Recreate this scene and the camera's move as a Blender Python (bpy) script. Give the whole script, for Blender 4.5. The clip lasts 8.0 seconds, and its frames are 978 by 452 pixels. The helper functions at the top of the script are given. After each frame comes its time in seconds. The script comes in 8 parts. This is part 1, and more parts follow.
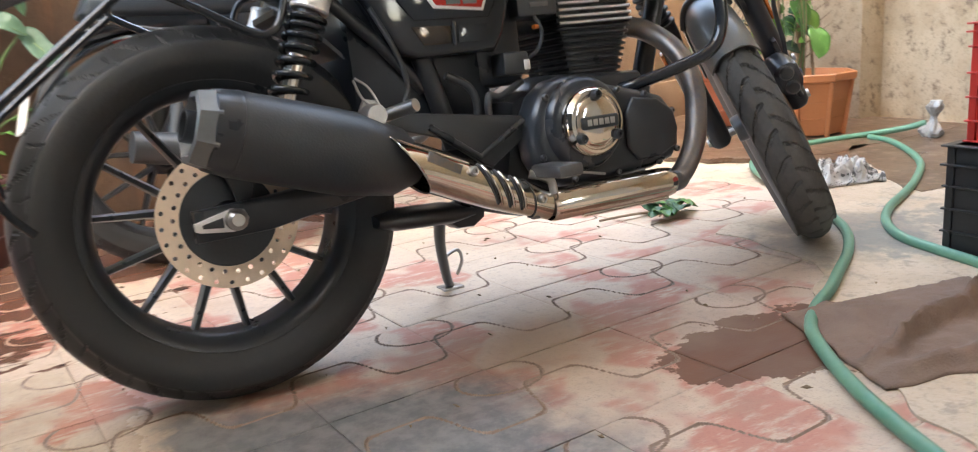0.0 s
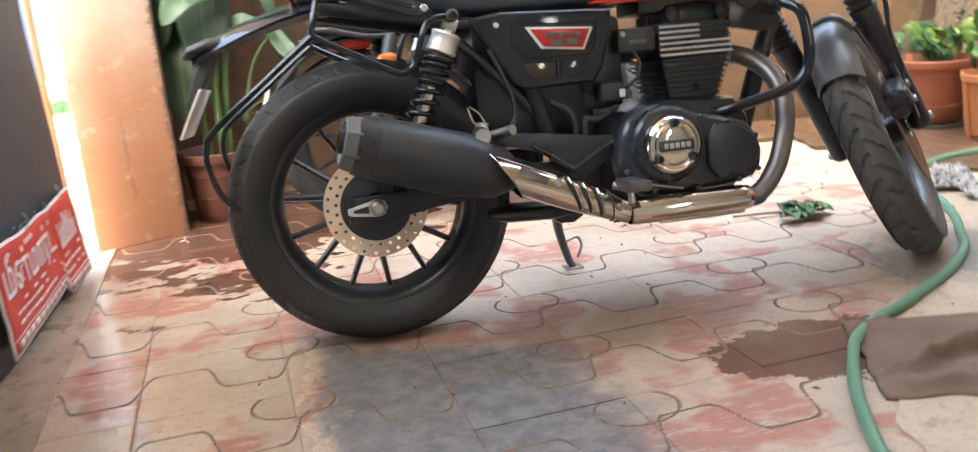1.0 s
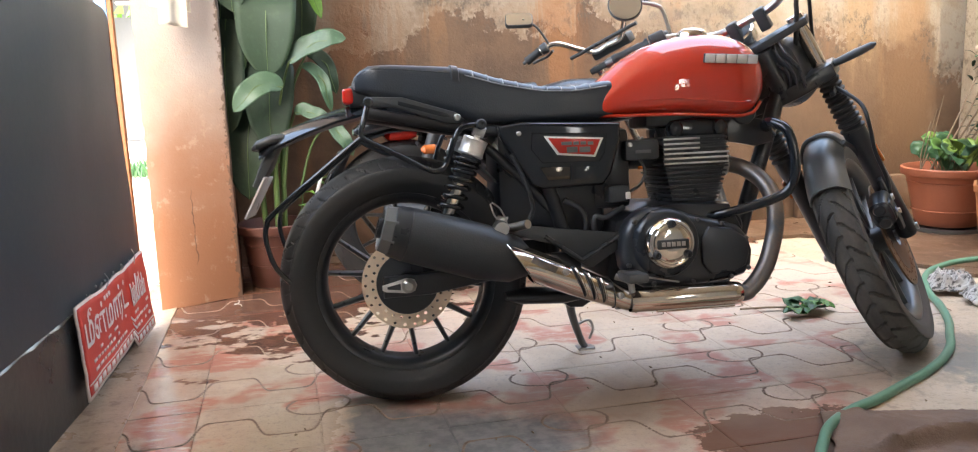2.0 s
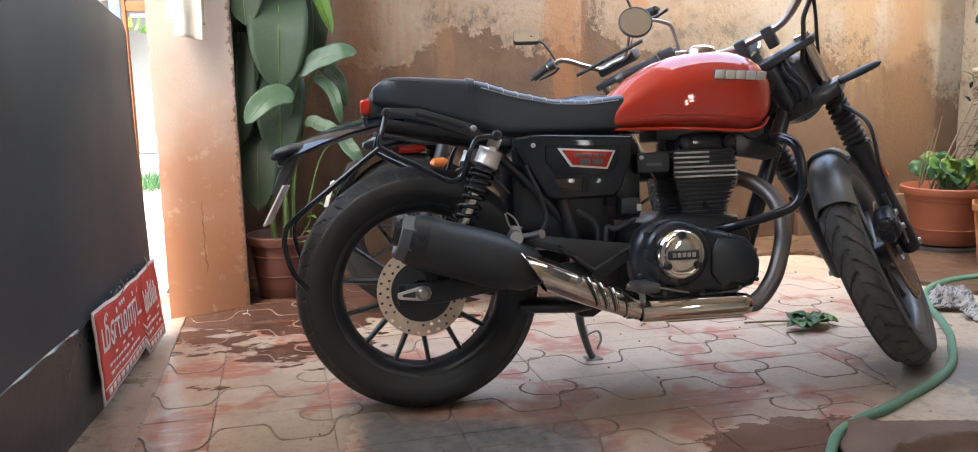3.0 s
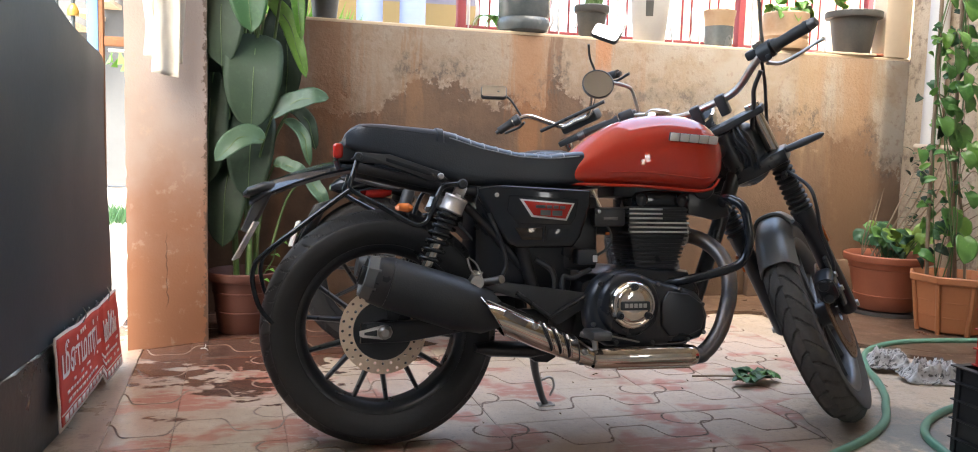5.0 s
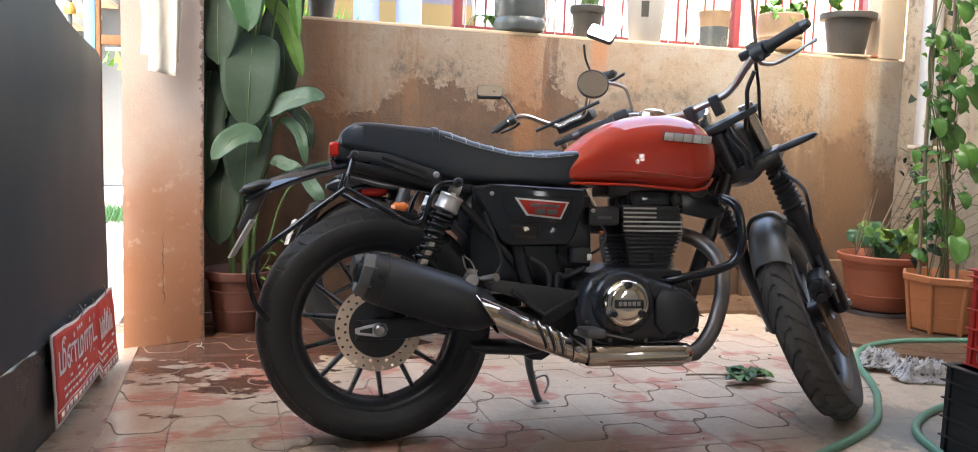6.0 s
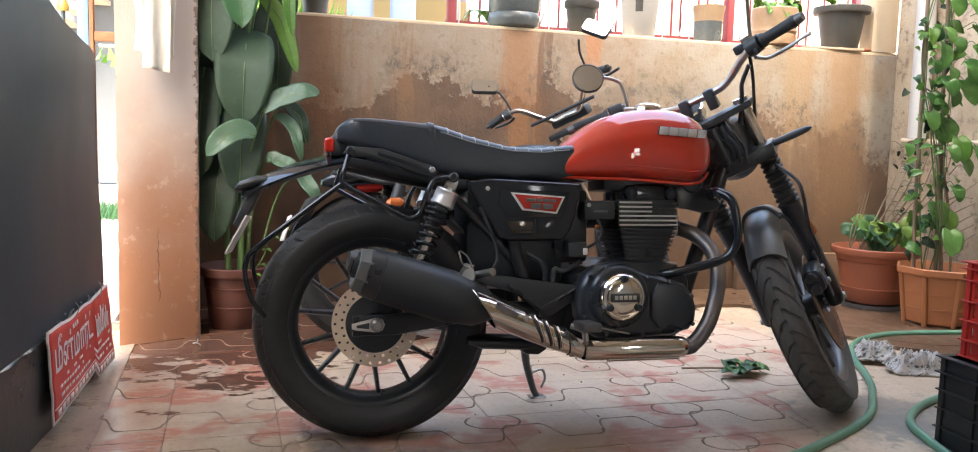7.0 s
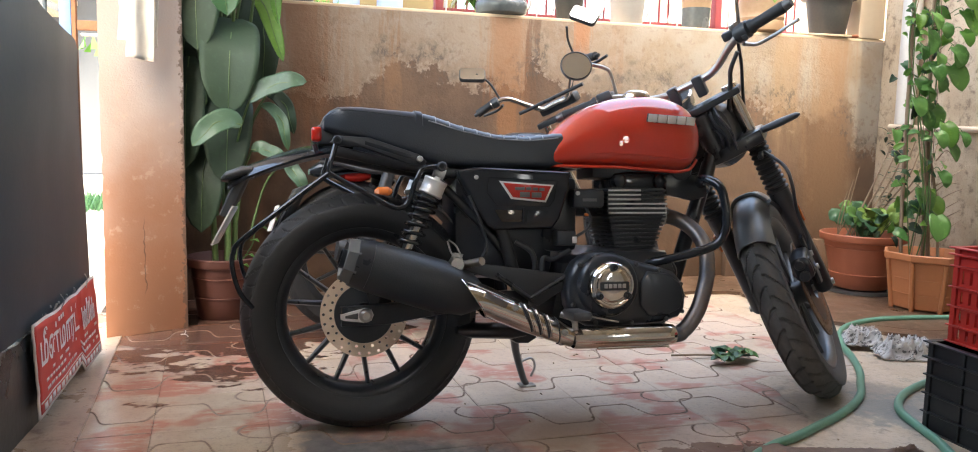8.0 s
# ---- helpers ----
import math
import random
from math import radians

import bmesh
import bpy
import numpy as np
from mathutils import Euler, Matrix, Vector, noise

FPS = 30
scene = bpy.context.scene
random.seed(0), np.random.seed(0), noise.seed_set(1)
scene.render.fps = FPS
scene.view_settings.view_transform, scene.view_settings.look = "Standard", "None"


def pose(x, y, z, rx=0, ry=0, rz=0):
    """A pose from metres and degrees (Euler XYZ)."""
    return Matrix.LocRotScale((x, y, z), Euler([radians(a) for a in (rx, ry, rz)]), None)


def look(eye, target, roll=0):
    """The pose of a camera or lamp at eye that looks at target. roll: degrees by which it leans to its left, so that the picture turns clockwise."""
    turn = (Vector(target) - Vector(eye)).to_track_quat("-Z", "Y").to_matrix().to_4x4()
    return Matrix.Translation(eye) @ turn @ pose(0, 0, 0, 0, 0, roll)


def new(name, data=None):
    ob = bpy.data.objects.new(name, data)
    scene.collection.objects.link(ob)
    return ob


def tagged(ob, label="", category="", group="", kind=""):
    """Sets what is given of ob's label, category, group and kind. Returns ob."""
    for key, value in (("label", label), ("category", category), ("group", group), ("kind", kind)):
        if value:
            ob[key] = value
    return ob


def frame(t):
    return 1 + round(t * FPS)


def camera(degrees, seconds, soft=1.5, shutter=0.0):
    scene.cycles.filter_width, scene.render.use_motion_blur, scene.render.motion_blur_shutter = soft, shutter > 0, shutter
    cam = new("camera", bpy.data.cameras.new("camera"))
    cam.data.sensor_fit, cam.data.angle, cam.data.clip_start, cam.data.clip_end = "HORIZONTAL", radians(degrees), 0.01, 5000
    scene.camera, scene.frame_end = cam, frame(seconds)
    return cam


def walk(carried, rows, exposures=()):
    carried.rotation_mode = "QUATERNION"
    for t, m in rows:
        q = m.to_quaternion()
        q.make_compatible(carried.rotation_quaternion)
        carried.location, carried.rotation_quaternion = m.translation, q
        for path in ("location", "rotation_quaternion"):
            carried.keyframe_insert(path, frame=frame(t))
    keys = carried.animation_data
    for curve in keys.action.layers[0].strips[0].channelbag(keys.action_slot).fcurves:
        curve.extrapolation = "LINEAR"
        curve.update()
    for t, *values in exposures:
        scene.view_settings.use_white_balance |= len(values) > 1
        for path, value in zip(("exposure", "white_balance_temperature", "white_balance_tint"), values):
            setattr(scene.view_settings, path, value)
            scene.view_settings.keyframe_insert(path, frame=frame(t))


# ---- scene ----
cam = camera(60.0, 8.0, soft=1.0, shutter=0.5)
PATH = [
    (0, (-0.273, -1.42, 0.607), (0.662, 0.278, 0.126), -4.3),
    (0.3, (-0.25, -1.56, 0.664), (0.590, 0.18, 0.155), -4.2),
    (0.5, (-0.208, -1.644, 0.695), (0.552, 0.119, 0.135), -5.1),
    (0.7, (-0.181, -1.719, 0.714), (0.360, 0.13, 0.157), -4.6),
    (0.8, (-0.162, -1.761, 0.727), (0.330, 0.102, 0.180), -4.6),
    (1, (-0.122, -1.844, 0.759), (0.27, 0.041, 0.216), -4.2),
    (1.2, (-0.070, -1.929, 0.778), (0.243, -0.02, 0.254), -1.8),
    (1.5, (-0.042, -2.034, 0.827), (0.256, -0.111, 0.366), -1.7),
    (1.7, (-0.063, -2.068, 0.838), (0.235, -0.134, 0.428), -1.9),
    (3, (-0.158, -2.131, 0.822), (0.159, -0.183, 0.501), -1.3),
    (3.5, (-0.156, -2.135, 0.826), (0.173, -0.186, 0.52), -0.7),
    (4, (-0.168, -2.161, 0.827), (0.192, -0.215, 0.535), 0.1),
    (4.5, (-0.183, -2.207, 0.824), (0.215, -0.261, 0.593), 0.9),
    (5, (-0.185, -2.219, 0.82), (0.231, -0.273, 0.619), 1.7),
    (6.5, (-0.185, -2.239, 0.816), (0.243, -0.296, 0.615), 1.8),
    (7, (-0.189, -2.237, 0.815), (0.248, -0.296, 0.605), 1.6),
    (7.5, (-0.186, -2.228, 0.817), (0.265, -0.293, 0.591), 1.5),
    (8, (-0.186, -2.227, 0.816), (0.276, -0.296, 0.579), 1.3),
]
walk(cam, [(t, look(eye, target, roll)) for t, eye, target, roll in PATH],
     [(0, 4.52, 7500, 4), (1.0, 4.50, 7500, 4), (1.7, 4.27, 7400, 5), (3.0, 3.80, 7050, 6), (4.0, 3.82, 7050, 6), (5.0, 3.56, 7050, 6), (6.5, 3.68, 7050, 6), (8.0, 3.74, 7100, 5)])

# ---- light ----
world = bpy.data.worlds.new("sky")
scene.world = world
world.use_nodes = True
wn = world.node_tree
sky = wn.nodes.new("ShaderNodeTexSky")
sky.sky_type, sky.sun_disc = "NISHITA", False
sky.sun_elevation, sky.sun_rotation = radians(55), radians(180)
sky.air_density, sky.dust_density = 1.0, 5.0
wn.links.new(sky.outputs[0], wn.nodes["Background"].inputs[0])
wn.nodes["Background"].inputs[1].default_value = 0.15

sun = new("sun", bpy.data.lights.new("sun", "SUN"))
sun.data.energy, sun.data.angle, sun.data.color = 0.5, radians(12), (1.0, 0.95, 0.86)
sun.matrix_world = look((0, -7, 10.0), (0, 0, 0))

# ---- materials ----


def shade(name, base, rough=0.5, metal=0.0, alt=None, scale=12.0, fine=90.0, mix=0.5, bump=0.0, rough_var=0.1, coat=0.0, spec=0.5):
    """A surface of one colour that drifts towards alt at a coarse and a fine scale, with relief and uneven gloss."""
    m = bpy.data.materials.new(name)
    m.use_nodes = True
    t = m.node_tree
    n, l = t.nodes, t.links
    p = n["Principled BSDF"]
    co = n.new("ShaderNodeTexCoord")
    a = n.new("ShaderNodeTexNoise")
    a.inputs["Scale"].default_value, a.inputs["Detail"].default_value = scale, 6
    b = n.new("ShaderNodeTexNoise")
    b.inputs["Scale"].default_value, b.inputs["Detail"].default_value = fine, 4
    l.new(co.outputs["Object"], a.inputs["Vector"])
    l.new(co.outputs["Object"], b.inputs["Vector"])
    add = n.new("ShaderNodeMath")
    add.operation = "MULTIPLY_ADD"
    l.new(b.outputs["Fac"], add.inputs[0])
    add.inputs[1].default_value = 0.5
    l.new(a.outputs["Fac"], add.inputs[2])
    r = n.new("ShaderNodeMapRange")
    r.inputs[1].default_value, r.inputs[2].default_value = 0.45, 1.05
    r.inputs[3].default_value, r.inputs[4].default_value = 0.0, mix
    l.new(add.outputs[0], r.inputs[0])
    c = n.new("ShaderNodeMixRGB")
    c.inputs[1].default_value = (*base, 1)
    c.inputs[2].default_value = (*(alt or tuple(v * 0.6 for v in base)), 1)
    l.new(r.outputs[0], c.inputs[0])
    l.new(c.outputs[0], p.inputs["Base Color"])
    q = n.new("ShaderNodeMapRange")
    q.inputs[3].default_value, q.inputs[4].default_value = max(0.02, rough - rough_var), min(1, rough + rough_var)
    l.new(a.outputs["Fac"], q.inputs[0])
    l.new(q.outputs[0], p.inputs["Roughness"])
    p.inputs["Metallic"].default_value = metal
    p.inputs["Coat Weight"].default_value = coat
    p.inputs["Coat Roughness"].default_value = 0.05
    p.inputs["Specular IOR Level"].default_value = spec
    if bump:
        k = n.new("ShaderNodeBump")
        k.inputs["Strength"].default_value, k.inputs["Distance"].default_value = bump, 0.004
        l.new(add.outputs[0], k.inputs["Height"])
        l.new(k.outputs[0], p.inputs["Normal"])
    return m


def ramp(t, source, stops):
    r = t.nodes.new("ShaderNodeValToRGB")
    while len(r.color_ramp.elements) < len(stops):
        r.color_ramp.elements.new(0.5)
    for e, (pos, col) in zip(r.color_ramp.elements, stops):
        e.position, e.color = pos, (*col, 1) if len(col) == 3 else col
    t.links.new(source, r.inputs[0])
    return r.outputs[0]


def noise_at(t, vec, scale, detail=6, rough=0.6, stretch=None):
    if stretch:
        mp = t.nodes.new("ShaderNodeMapping")
        mp.inputs["Scale"].default_value = stretch
        t.links.new(vec, mp.inputs["Vector"])
        vec = mp.outputs[0]
    n = t.nodes.new("ShaderNodeTexNoise")
    n.inputs["Scale"].default_value, n.inputs["Detail"].default_value, n.inputs["Roughness"].default_value = scale, detail, rough
    t.links.new(vec, n.inputs["Vector"])
    return n.outputs["Fac"]


def calc(t, op, a, b=None, c=None, clamp=False):
    m = t.nodes.new("ShaderNodeMath")
    m.operation, m.use_clamp = op, clamp
    for i, v in enumerate((a, b, c)):
        if v is None:
            continue
        if isinstance(v, (int, float)):
            m.inputs[i].default_value = v
        else:
            t.links.new(v, m.inputs[i])
    return m.outputs[0]


def blend(t, fac, a, b):
    m = t.nodes.new("ShaderNodeMixRGB")
    for i, v in enumerate((fac, a, b)):
        if isinstance(v, tuple):
            m.inputs[i].default_value = (*v, 1)
        elif isinstance(v, (int, float)):
            m.inputs[i].default_value = v
        else:
            t.links.new(v, m.inputs[i])
    return m.outputs[0]


def step_at(t, v, lo, hi):
    r = t.nodes.new("ShaderNodeMapRange")
    r.interpolation_type = "SMOOTHSTEP"
    r.inputs[1].default_value, r.inputs[2].default_value = lo, hi
    t.links.new(v, r.inputs[0])
    return r.outputs[0]


def blank(name):
    m = bpy.data.materials.new(name)
    m.use_nodes = True
    t = m.node_tree
    g = t.nodes.new("ShaderNodeNewGeometry")
    xyz = t.nodes.new("ShaderNodeSeparateXYZ")
    t.links.new(g.outputs["Position"], xyz.inputs[0])
    return m, t, t.nodes["Principled BSDF"], g.outputs["Position"], xyz.outputs


def bump_from(t, p, height, strength=0.3, distance=0.004):
    k = t.nodes.new("ShaderNodeBump")
    k.inputs["Strength"].default_value, k.inputs["Distance"].default_value = strength, distance
    t.links.new(height, k.inputs["Height"])
    t.links.new(k.outputs[0], p.inputs["Normal"])


def wall_paint():
    """Old peach plaster: brown damp risen from the foot to a ragged tide line, rust runs below the pots, flaking, mould."""
    m, t, p, pos, xyz = blank("stained_plaster")
    edge = noise_at(t, pos, 3.2, 9, 0.68)
    edge2 = noise_at(t, pos, 11, 7, 0.65)
    edge3 = noise_at(t, pos, 42, 5, 0.7)
    # height of the tide line along the wall, from the plants to the far end
    tide = ramp(t, calc(t, "MULTIPLY_ADD", xyz[0], 0.25, 0.15), [((x + 0.6) / 4.0, (h / 1.5,) * 3) for x, h in
                ((-0.60, 0.96), (-0.15, 0.955), (0.12, 0.94), (0.26, 1.05), (0.38, 1.11), (0.53, 1.06), (0.73, 0.98), (0.96, 0.99), (1.00, 1.16), (1.08, 1.13), (1.24, 1.02), (1.55, 0.92), (2.0, 0.80), (2.4, 0.93), (2.62, 0.93), (2.85, 0.86), (3.1, 0.72), (3.4, 0.60))])
    high = calc(t, "SUBTRACT", xyz[2], calc(t, "MULTIPLY", tide, 1.5))
    high = calc(t, "ADD", high, calc(t, "MULTIPLY_ADD", calc(t, "SUBTRACT", edge, 0.5), 0.55, calc(t, "MULTIPLY_ADD", calc(t, "SUBTRACT", edge2, 0.5), 0.22, calc(t, "MULTIPLY", calc(t, "SUBTRACT", edge3, 0.5), 0.07))))
    damp = step_at(t, high, 0.012, -0.012)
    east = step_at(t, calc(t, "MULTIPLY_ADD", edge, 0.5, xyz[0]), 1.2, 2.1)
    clean = blend(t, step_at(t, noise_at(t, pos, 2.4, 6), 0.40, 0.60), (0.235, 0.160, 0.108), (0.285, 0.220, 0.165))
    clean = blend(t, east, clean, blend(t, step_at(t, noise_at(t, pos, 2.9, 6), 0.42, 0.58), (0.265, 0.205, 0.145), (0.30, 0.262, 0.215)))
    clean = blend(t, calc(t, "MULTIPLY", step_at(t, edge2, 0.46, 0.62), 0.5), clean, (0.31, 0.255, 0.205))
    clean = blend(t, calc(t, "MULTIPLY", step_at(t, noise_at(t, pos, 26, 5), 0.54, 0.70), 0.6), clean, (0.20, 0.140, 0.100))
    brown = blend(t, step_at(t, noise_at(t, pos, 5, 8), 0.35, 0.65), (0.150, 0.090, 0.056), (0.098, 0.060, 0.040))
    brown = blend(t, calc(t, "MULTIPLY", east, 0.35), brown, (0.215, 0.138, 0.086))
    # pale islands of old paint left in the damp
    isle = calc(t, "MULTIPLY", step_at(t, noise_at(t, pos, 9, 9, 0.75), 0.585, 0.62), step_at(t, noise_at(t, pos, 2.7, 3), 0.46, 0.58))
    isle = calc(t, "MULTIPLY", isle, step_at(t, high, -0.34, -0.10))
    brown = blend(t, calc(t, "MULTIPLY", isle, 0.85), brown, (0.27, 0.195, 0.135))
    col = blend(t, damp, clean, brown)
    # a soft brown halo above the tide line, and a pale crust along it
    halo = calc(t, "MULTIPLY", step_at(t, high, 0.16, 0.02), calc(t, "SUBTRACT", 1.0, damp))
    col = blend(t, calc(t, "MULTIPLY", halo, calc(t, "MULTIPLY_ADD", edge2, 0.7, 0.1)), col, (0.185, 0.115, 0.074))
    crust = calc(t, "MULTIPLY", calc(t, "MULTIPLY", step_at(t, high, -0.03, 0.004), step_at(t, high, 0.06, 0.02)), step_at(t, edge3, 0.50, 0.56))
    col = blend(t, calc(t, "MULTIPLY", crust, 0.6), col, (0.33, 0.26, 0.20))
    runs = step_at(t, noise_at(t, pos, 1.0, 5, 0.6, stretch=(4.5, 4.5, 0.35)), 0.54, 0.70)
    col = blend(t, calc(t, "MULTIPLY", runs, 0.5), col, (0.25, 0.118, 0.055))
    # rust-brown runs below the pots that stand on the wall
    drip = noise_at(t, pos, 1.0, 7, 0.65, stretch=(16, 16, 1.6))
    for x0, half, foot, tint in ((-0.10, 0.16, 0.75, (0.25, 0.115, 0.055)), (0.30, 0.05, 0.85, (0.23, 0.125, 0.065)), (0.88, 0.13, 0.60, (0.28, 0.125, 0.05)), (1.02, 0.035, 0.35, (0.13, 0.068, 0.038)),
                                 (1.27, 0.07, 1.10, (0.36, 0.14, 0.05)), (2.55, 0.16, 0.75, (0.30, 0.20, 0.115)), (2.84, 0.20, 0.30, (0.27, 0.155, 0.08))):
        near = step_at(t, calc(t, "ADD", calc(t, "ABSOLUTE", calc(t, "SUBTRACT", xyz[0], x0)), calc(t, "MULTIPLY", calc(t, "SUBTRACT", drip, 0.5), 0.35)), half, half * 0.35)
        tall = step_at(t, calc(t, "MULTIPLY_ADD", drip, 0.7, xyz[2]), foot + 0.25, foot + 0.55)
        col = blend(t, calc(t, "MULTIPLY", calc(t, "MULTIPLY", near, tall), 0.65), col, tint)
    # a broad brown damp patch behind the pots
    patch = step_at(t, calc(t, "ADD", calc(t, "ABSOLUTE", calc(t, "SUBTRACT", xyz[0], 2.86)), calc(t, "MULTIPLY", calc(t, "SUBTRACT", edge2, 0.5), 0.45)), 0.22, 0.12)
    patch = calc(t, "MULTIPLY", patch, step_at(t, calc(t, "MULTIPLY_ADD", edge, 0.5, xyz[2]), 1.22, 1.12))
    col = blend(t, calc(t, "MULTIPLY", patch, 0.7), col, (0.150, 0.085, 0.048))
    # grey-black mould, thickest along the tide line and in a cloud at the middle of the wall
    ring = calc(t, "MULTIPLY", step_at(t, high, -0.14, 0.0), step_at(t, high, 0.22, 0.06))
    cloud = calc(t, "MULTIPLY", step_at(t, calc(t, "ABSOLUTE", calc(t, "SUBTRACT", xyz[0], 1.62)), 0.46, 0.15), step_at(t, calc(t, "ABSOLUTE", calc(t, "SUBTRACT", xyz[2], 1.06)), 0.16, 0.04))
    cloud2 = calc(t, "MULTIPLY", step_at(t, calc(t, "ABSOLUTE", calc(t, "SUBTRACT", xyz[0], 2.45)), 0.34, 0.1), step_at(t, calc(t, "ABSOLUTE", calc(t, "SUBTRACT", xyz[2], 0.95)), 0.22, 0.05))
    spots = step_at(t, noise_at(t, pos, 1.0, 9, 0.78, stretch=(22, 22, 17)), 0.50, 0.60)
    where = calc(t, "MAXIMUM", calc(t, "MULTIPLY", ring, step_at(t, noise_at(t, pos, 2.1, 3), 0.46, 0.58)), calc(t, "MAXIMUM", cloud, cloud2))
    col = blend(t, calc(t, "MULTIPLY", calc(t, "MULTIPLY", where, spots), 0.72), col, (0.085, 0.068, 0.055))
    haze = calc(t, "MULTIPLY", cloud, step_at(t, noise_at(t, pos, 1.0, 6, 0.6, stretch=(3, 3, 9)), 0.40, 0.60))
    col = blend(t, calc(t, "MULTIPLY", haze, 0.45), col, (0.15, 0.12, 0.095))
    t.links.new(col, p.inputs["Base Color"])
    p.inputs["Roughness"].default_value = 0.85
    bump_from(t, p, calc(t, "SUBTRACT", calc(t, "ADD", calc(t, "ADD", edge2, edge3), noise_at(t, pos, 70, 4)), damp), 0.4, 0.006)
    return m


def floor_stains(t, pos, xyz, col):
    """Stains that lie across pavers and cement alike: a grey cement smear, a spilt puddle, black damp by the front
    tyre; also a band of painted shade.
    """
    n1, n2 = noise_at(t, pos, 6, 7, 0.6), noise_at(t, pos, 22, 6, 0.65)
    wob = calc(t, "MULTIPLY_ADD", n2, 0.10, calc(t, "MULTIPLY", n1, 0.22))
    x, y = calc(t, "ADD", xyz[0], wob), calc(t, "ADD", xyz[1], wob)
    smear = calc(t, "MULTIPLY", step_at(t, x, -0.02, 0.02), step_at(t, x, 0.66, 0.46))
    smear = calc(t, "MULTIPLY", smear, step_at(t, calc(t, "MULTIPLY_ADD", xyz[0], 0.35, y), 0.16, 0.02))
    smear = calc(t, "MULTIPLY", smear, step_at(t, y, -1.05, -0.75))
    grey = blend(t, step_at(t, n2, 0.35, 0.65), (0.125, 0.132, 0.14), (0.225, 0.222, 0.218))
    col = blend(t, calc(t, "MULTIPLY", smear, 0.93), col, grey)
    du, dv = calc(t, "MULTIPLY", calc(t, "SUBTRACT", xyz[0], 0.86), 3.6), calc(t, "MULTIPLY", calc(t, "SUBTRACT", xyz[1], -0.41), 7.0)
    rad = calc(t, "ADD", calc(t, "MULTIPLY", du, du), calc(t, "MULTIPLY", dv, dv))
    spill = step_at(t, calc(t, "MULTIPLY_ADD", n1, 1.9, calc(t, "MULTIPLY_ADD", n2, 1.9, rad)), 2.75, 2.68)
    col = blend(t, calc(t, "MULTIPLY", spill, 0.95), col, (0.125, 0.050, 0.022))
    du, dv = calc(t, "MULTIPLY", calc(t, "SUBTRACT", xyz[0], 1.50), 3.0), calc(t, "MULTIPLY", calc(t, "SUBTRACT", xyz[1], -0.05), 3.6)
    rad = calc(t, "ADD", calc(t, "MULTIPLY", du, du), calc(t, "MULTIPLY", dv, dv))
    damp = step_at(t, calc(t, "MULTIPLY_ADD", n1, 2.2, calc(t, "MULTIPLY_ADD", n2, 0.8, rad)), 2.3, 1.7)
    col = blend(t, calc(t, "MULTIPLY", damp, 0.6), col, (0.15, 0.145, 0.135))
    # a soft brown band before the bike: its shade, with dirt, painted into the floor
    du, dv = calc(t, "MULTIPLY", calc(t, "SUBTRACT", xyz[0], 0.56), 2.2), calc(t, "MULTIPLY", calc(t, "ADD", xyz[1], calc(t, "MULTIPLY_ADD", xyz[0], 0.25, 0.02)), 5.5)
    rad = calc(t, "ADD", calc(t, "MULTIPLY", du, du), calc(t, "MULTIPLY", dv, dv))
    dirt_shade = step_at(t, calc(t, "MULTIPLY_ADD", n1, 1.2, rad), 1.55, 0.75)
    col = blend(t, calc(t, "MULTIPLY", dirt_shade, 0.5), col, (0.25, 0.165, 0.115))
    # blue-grey algae on the wet cement ahead of the front wheel
    du, dv = calc(t, "MULTIPLY", calc(t, "SUBTRACT", xyz[0], 1.72), 1.5), calc(t, "MULTIPLY", calc(t, "SUBTRACT", xyz[1], -0.12), 2.4)
    rad = calc(t, "ADD", calc(t, "MULTIPLY", du, du), calc(t, "MULTIPLY", dv, dv))
    algae = step_at(t, calc(t, "MULTIPLY_ADD", noise_at(t, pos, 5.0, 8, 0.7), 3.0, rad), 1.75, 1.45)
    return blend(t, calc(t, "MULTIPLY", algae, 0.62), col, (0.165, 0.18, 0.165))


